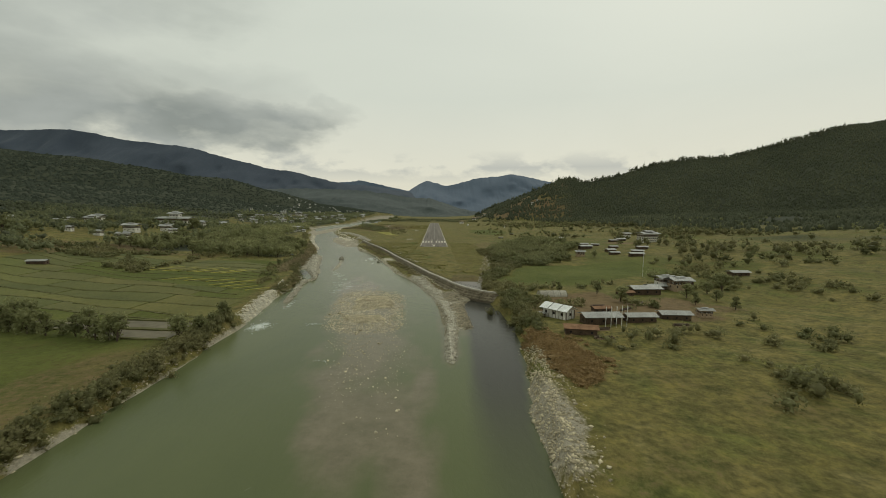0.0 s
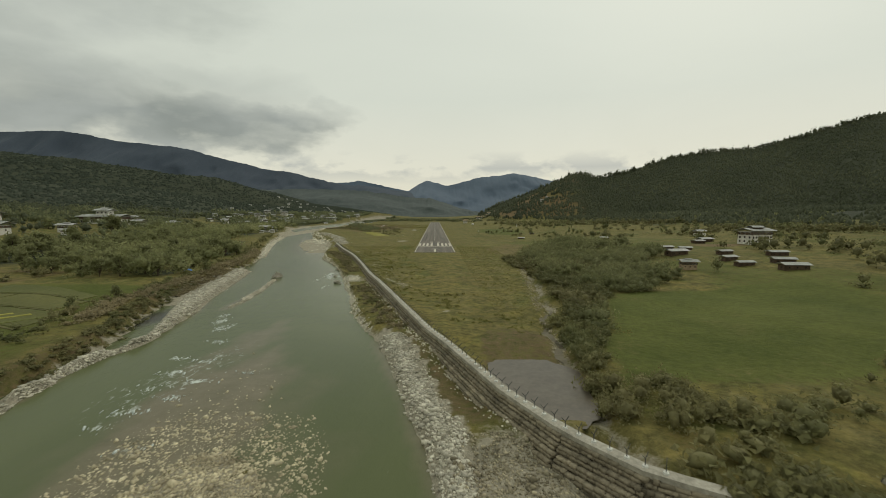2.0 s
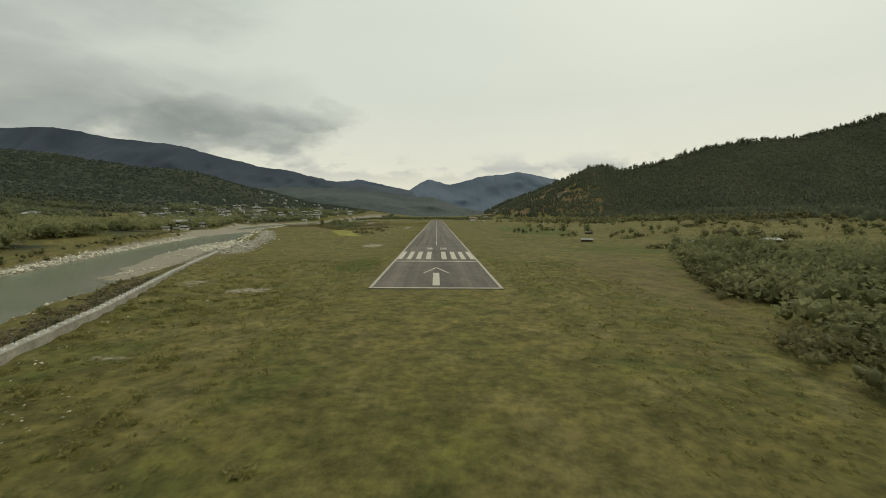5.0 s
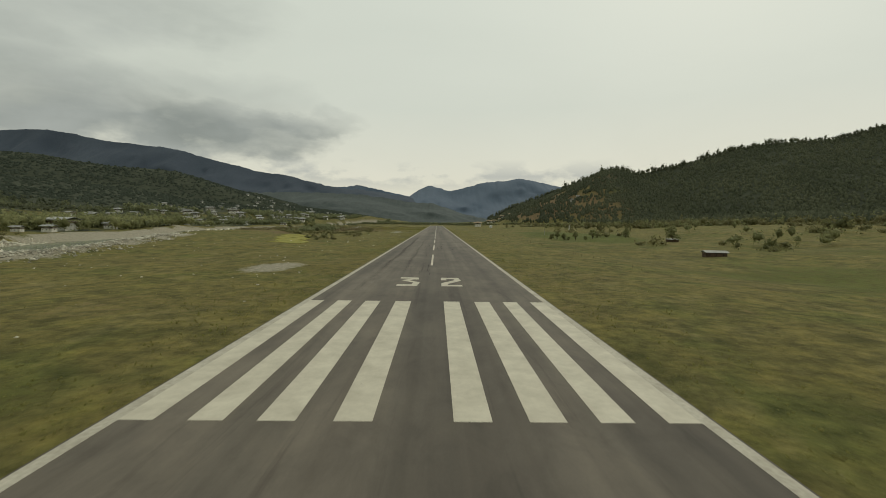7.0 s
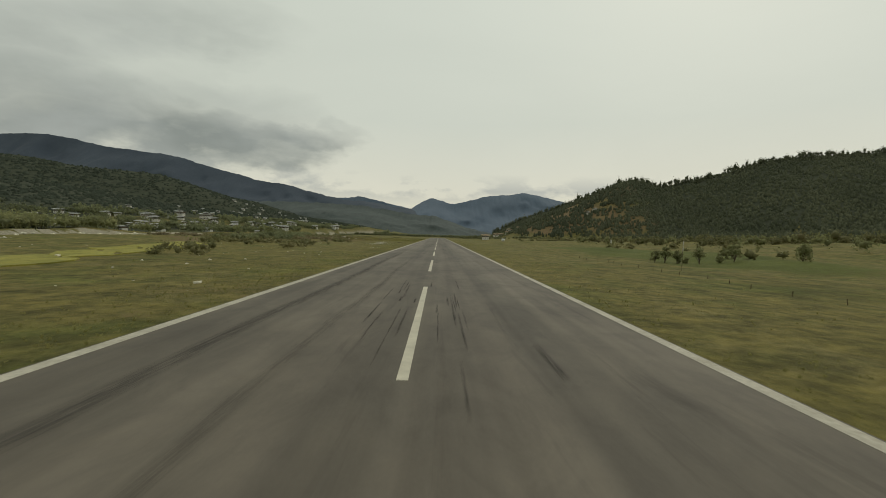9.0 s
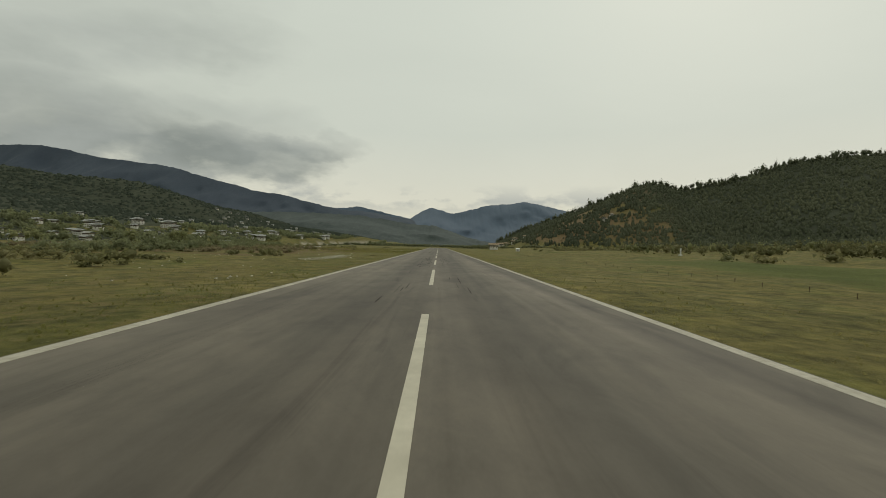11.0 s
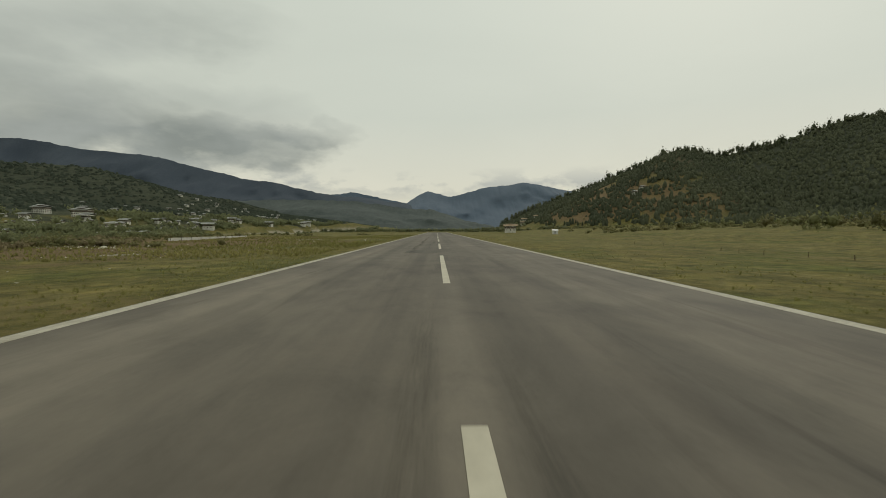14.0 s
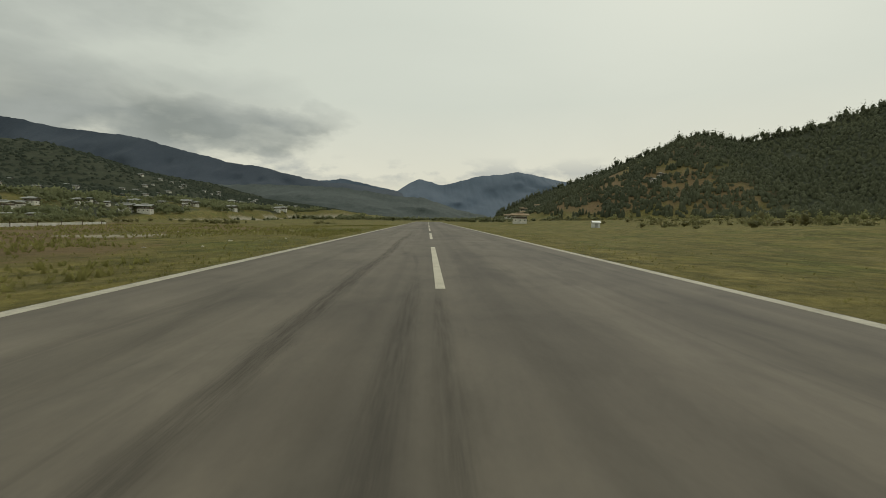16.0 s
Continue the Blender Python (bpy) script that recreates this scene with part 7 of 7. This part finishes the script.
for k in range(8):
    plot("crop_strip", -53 + 1.9 * k, -121.5 - 1.0 * k, 6.0, 0.7, 48, 0.1, M_RICE if k % 2 else M_YELLOW, rice)
green_field = tagged(new("terraced_field"), "low curved terraces of green rice with grassy banks", "field")


def contour(k, x):
    """The bank between two terraces, as y over x."""
    return -154.0 + 6.4 * k - (0.27 + 0.012 * k) * (x + 62) + 1.6 * np.sin(0.075 * x + 1.7 * k) + 0.5 * np.sin(0.23 * x + k)


def drape(name, x0, x1, low, high_edge, lift, material, parent, across=3, z=None):
    """A strip between two lines y(x), laid over the ground with a crumbled edge."""
    bm = bmesh.new()
    rng = np.random.default_rng(int(abs(x0 * 31 + x1 * 17)))
    n = max(4, int((x1 - x0) / 1.2))
    xs = np.linspace(x0, x1, n + 1)
    lo, hi = low(xs) + rng.normal(0, 0.07, n + 1), high_edge(xs) + rng.normal(0, 0.07, n + 1)
    ring = []
    for x, a, c in zip(xs, lo, hi):
        ys = [a] + [a + (c - a) * (0.04 + 0.92 * j / across) for j in range(across + 1)] + [c]
        hs = [-0.3] + [lift * rng.uniform(0.8, 1.2) if z is None else lift for _ in range(across + 1)] + [-0.3]
        ring.append([bm.verts.new((x, y, (seat(x, y) if z is None else z) + h)) for y, h in zip(ys, hs)])
    for p, q in zip(ring[:-1], ring[1:]):
        for i in range(across + 2):
            bm.faces.new((p[i], q[i], q[i + 1], p[i + 1]))
    bm.faces.new(ring[0])
    bm.faces.new(ring[-1][::-1])
    return part(name, bm, material, parent)


rng = np.random.default_rng(95)
for k in range(12):
    # the banks end where the river's own bank begins
    end = {0: -39, 1: -38.5, 2: -39, 3: -41, 4: -43}.get(k, -47 - 0.9 * (k - 5))
    cuts = [-142 + rng.uniform(0, 8)]
    while cuts[-1] < end - 14:
        cuts.append(min(end, cuts[-1] + rng.uniform(13, 30)))
    for a, c in zip(cuts[:-1], cuts[1:]):
        if 4 <= k <= 8 and a < -60 and c > -96 and k in (5, 6, 7):
            continue
        drape("terrace", a + 0.2, c - 0.2, lambda x: contour(k, x) + 0.2, lambda x: contour(k + 1, x) - 0.2, rng.uniform(0.05, 0.14), M_RICE, green_field)
    drape("field_bank", cuts[0], end, lambda x: contour(k, x) - 0.17, lambda x: contour(k, x) + 0.17, 0.10, M_BUND, green_field, 1)
paddy = tagged(new("flooded_paddy"), "flooded brown paddies divided by grassy banks", "field")
for x0, x1, a, c in ((-52.0, -38.2, -163.0, -158.2), (-49.5, -37.6, -168.3, -163.7), (-66.0, -53.0, -163.5, -159.0)):
    z = max(seat(u, v) for u in (x0, (x0 + x1) / 2, x1) for v in (a, c)) - 0.02
    low, high_edge = (lambda x, a=a, x0=x0: a - 0.10 * (x - x0 - 6)), (lambda x, c=c, x0=x0: c - 0.10 * (x - x0 - 6))
    drape("standing_water", x0, x1, low, high_edge, 0.03, M_STILL, paddy, 2, z)
    for edge in (low, high_edge):
        drape("paddy_bank", x0 - 0.5, x1 + 0.5, lambda x: edge(x) - 0.25, lambda x: edge(x) + 0.25, 0.22, M_BUND, paddy, 1, z)
yellow = tagged(new("mustard_field"), "bright yellow crop on the flats by the runway", "field")
for k in range(6):
    drape("crop_strip", -55 + 3.0 * k + math.sin(k * 2), -41.0 + 2.2 * k + math.sin(k * 3), lambda x: 164 - 7.0 * k - 0.9 * (x + 46) + 0.8 * np.sin(x), lambda x: 171 - 7.0 * k - 0.9 * (x + 46) + 0.8 * np.sin(x + 1), 0.10, M_YELLOW, yellow)
bm = bmesh.new()
bmesh.ops.create_grid(bm, x_segments=8, y_segments=6, size=0.9)
for v in bm.verts:
    v.co.z = 0.75 - 0.5 * abs(v.co.x) ** 1.3 + 0.12 * noise.noise(v.co * 2.2)
bmesh.ops.solidify(bm, geom=bm.faces[:], thickness=0.04)
ob = tagged(part("tarpaulin", bm, M_CLOTH), "blue tarpaulin spread over a heap by the river", "tarpaulin")
ob.matrix_basis = pose(-58.9, -51.6, seat(-58.9, -51.6), 0, 0, 20)


# ---- poles, fences, clutter ----
def flag_pole(x, y, high, label, low=0.18, material=None):
    p = tagged(new("flag_pole"), label, "pole", "poles by the fields")
    bm = bmesh.new()
    rod(bm, (0, 0, -0.4), (0, 0, high), 0.03 if material is None else 0.016)
    part("pole", bm, material or M_POLE, p)
    bm = bmesh.new()
    n = 12
    for k in range(n):
        z0, z1 = high * (low + (0.96 - low) * k / n), high * (low + (0.96 - low) * (k + 1) / n)
        a = [bm.verts.new(q) for q in ((0.02, 0, z0), (0.10, 0.04 * math.sin(k), z0), (0.10, 0.04 * math.sin(k + 1), z1), (0.02, 0, z1))]
        bm.faces.new(a)
    bmesh.ops.remove_doubles(bm, verts=bm.verts[:], dist=0.001)
    bmesh.ops.solidify(bm, geom=bm.faces[:], thickness=0.015)
    part("flag", bm, M_POLE, p, "long white prayer cloth")
    p.matrix_basis = pose(x, y, seat(x, y), 0, 0, 20)


flag_pole(29.6, 135.6, 3.7, "white prayer cloth high on a thin dark pole in the field", 0.56, M_TIMBER)
flag_pole(62, -104, 8.0, "tall white prayer flag pole by the farm")
for k in range(5):
    flag_pole(27.5 + 0.9 * k, -162.0 + 0.1 * k, 3.6, "thin white prayer flag pole by the sheds")

# field fence east of the runway
east_fence = tagged(new("field_fence"), "low fence of dark wooden posts along the fields", "fence")
bm = bmesh.new()
rod(bm, (0, 0, -0.3), (0, 0, 0.38), 0.022)
stake = part("stake", bm, M_TIMBER, east_fence)
for k in range(66):
    y = 70 + 3.4 * k
    x = 24.5 + 0.012 * (y - 70) + 0.5 * math.sin(k * 1.7)
    ob = stake if k == 0 else stake.copy()
    if k:
        scene.collection.objects.link(ob)
        ob.parent = east_fence
    ob.matrix_basis = pose(x, y, seat(x, y), 3 * math.sin(k), 3 * math.cos(k * 2.3), 0)

# a heap of dark brushwood beside the runway
rng = np.random.default_rng(97)
bm = bmesh.new()
for k in range(60):
    a, r = rng.uniform(0, 6.28), rng.uniform(0.1, 0.8)
    p = Vector((math.cos(a) * r * 1.5, math.sin(a) * r * 0.7, rng.uniform(0, 0.25)))
    rod(bm, p, p + Vector((rng.normal(0, 0.6), rng.normal(0, 0.3), rng.uniform(0.0, 0.3))), 0.03)
ob = tagged(part("brushwood", bm, M_TIMBER), "low heap of dark brushwood on the grass", "brushwood", kind="stuff")
ob.matrix_basis = pose(-12.9, 231.5, seat(-12.9, 231.5), 0, 0, 20) @ Matrix.Scale(0.42, 4)


# clutter of the farmyards: stacked timber and stake fences
def timber_stack(x, y, turn, seed):
    rng = np.random.default_rng(seed)
    stack = tagged(new("timber_stack"), "stack of weathered timber in the yard", "timber", "timber of the farmyards")
    for k in range(9):
        bm = bmesh.new()
        row, col_ = divmod(k, 4)
        rod(bm, (-1.3 + rng.normal(0, 0.1), 0.22 * col_ + 0.1 * row, 0.12 + 0.19 * row), (1.3 + rng.normal(0, 0.1), 0.22 * col_ + 0.1 * row, 0.12 + 0.19 * row), 0.1)
        part("log", bm, M_TIMBER if k % 3 else M_MUD, stack)
    stack.matrix_basis = pose(x, y, seat(x, y, 0.05), 0, 0, turn)


for k, (x, y, turn) in enumerate(((26.5, -163.5, 10), (25.0, -168.0, -5), (37, -149, 30), (33, -145, 5), (44, -141, 60), (57, -122, 15), (24.5, -147, 40), (40, -162, 0))):
    timber_stack(x, y, turn, 200 + k)


# a low pale wall with a post fence on the flats, towards the village
bm = bmesh.new()
flat_line = [(x, y, h) for x, y, h in along(((-60.2, 329), (-60.9, 346), (-61.6, 372)), 1.5)]
top = max(seat(x, y) for x, y, h in flat_line)
ribbon(bm, flat_line, -0.16, 0.16, top - 1.6, top + 0.42)
low_wall = tagged(part("low_wall", bm, M_PAD), "low pale stone wall with posts on the flats", "wall", kind="structure")
for k, (x, y, h) in enumerate(flat_line[::3]):
    bm = bmesh.new()
    rod(bm, (x + 0.35, y, seat(x + 0.35, y) - 0.1), (x + 0.35, y, top + 0.75), 0.05)
    part("post", bm, M_TIMBER, low_wall)

# a rope strung low across the river, tied to a stake on each bank
rope = tagged(new("river_rope"), "dark rope strung low across the river", "rope")
west_end, east_end = (-55.5, -30.8), (-19.2, -47.0)
bm = bmesh.new()
last = None
for k in range(25):
    u = k / 24
    p = (west_end[0] + (east_end[0] - west_end[0]) * u, west_end[1] + (east_end[1] - west_end[1]) * u + 1.6 * (0.25 - (u - 0.5) ** 2) * 4 * 0.4, -0.55 - 1.0 * (1 - (2 * u - 1) ** 2))
    if last:
        rod(bm, last, p, 0.022)
    last = p
part("line", bm, M_TIMBER, rope)
for x, y in (west_end, east_end):
    bm = bmesh.new()
    rod(bm, (x, y, seat(x, y, 0.5)), (x, y, max(-0.4, seat(x, y) + 0.3)), 0.07)
    part("stake", bm, M_TIMBER, rope)

# a white marker post in the eastern field
marker = tagged(new("marker_post"), "white marker post on a low base in the field", "post")
bm = bmesh.new()
box(bm, -0.55, 0.55, -0.4, 0.4, -0.3, 0.35)
part("base", bm, M_POLE, marker)
bm = bmesh.new()
rod(bm, (0.1, 0, 0.3), (0.1, 0, 2.6), 0.24)
part("post", bm, M_POLE, marker)
marker.matrix_basis = pose(86.5, 297, seat(86.5, 297), 0, 0, 15)
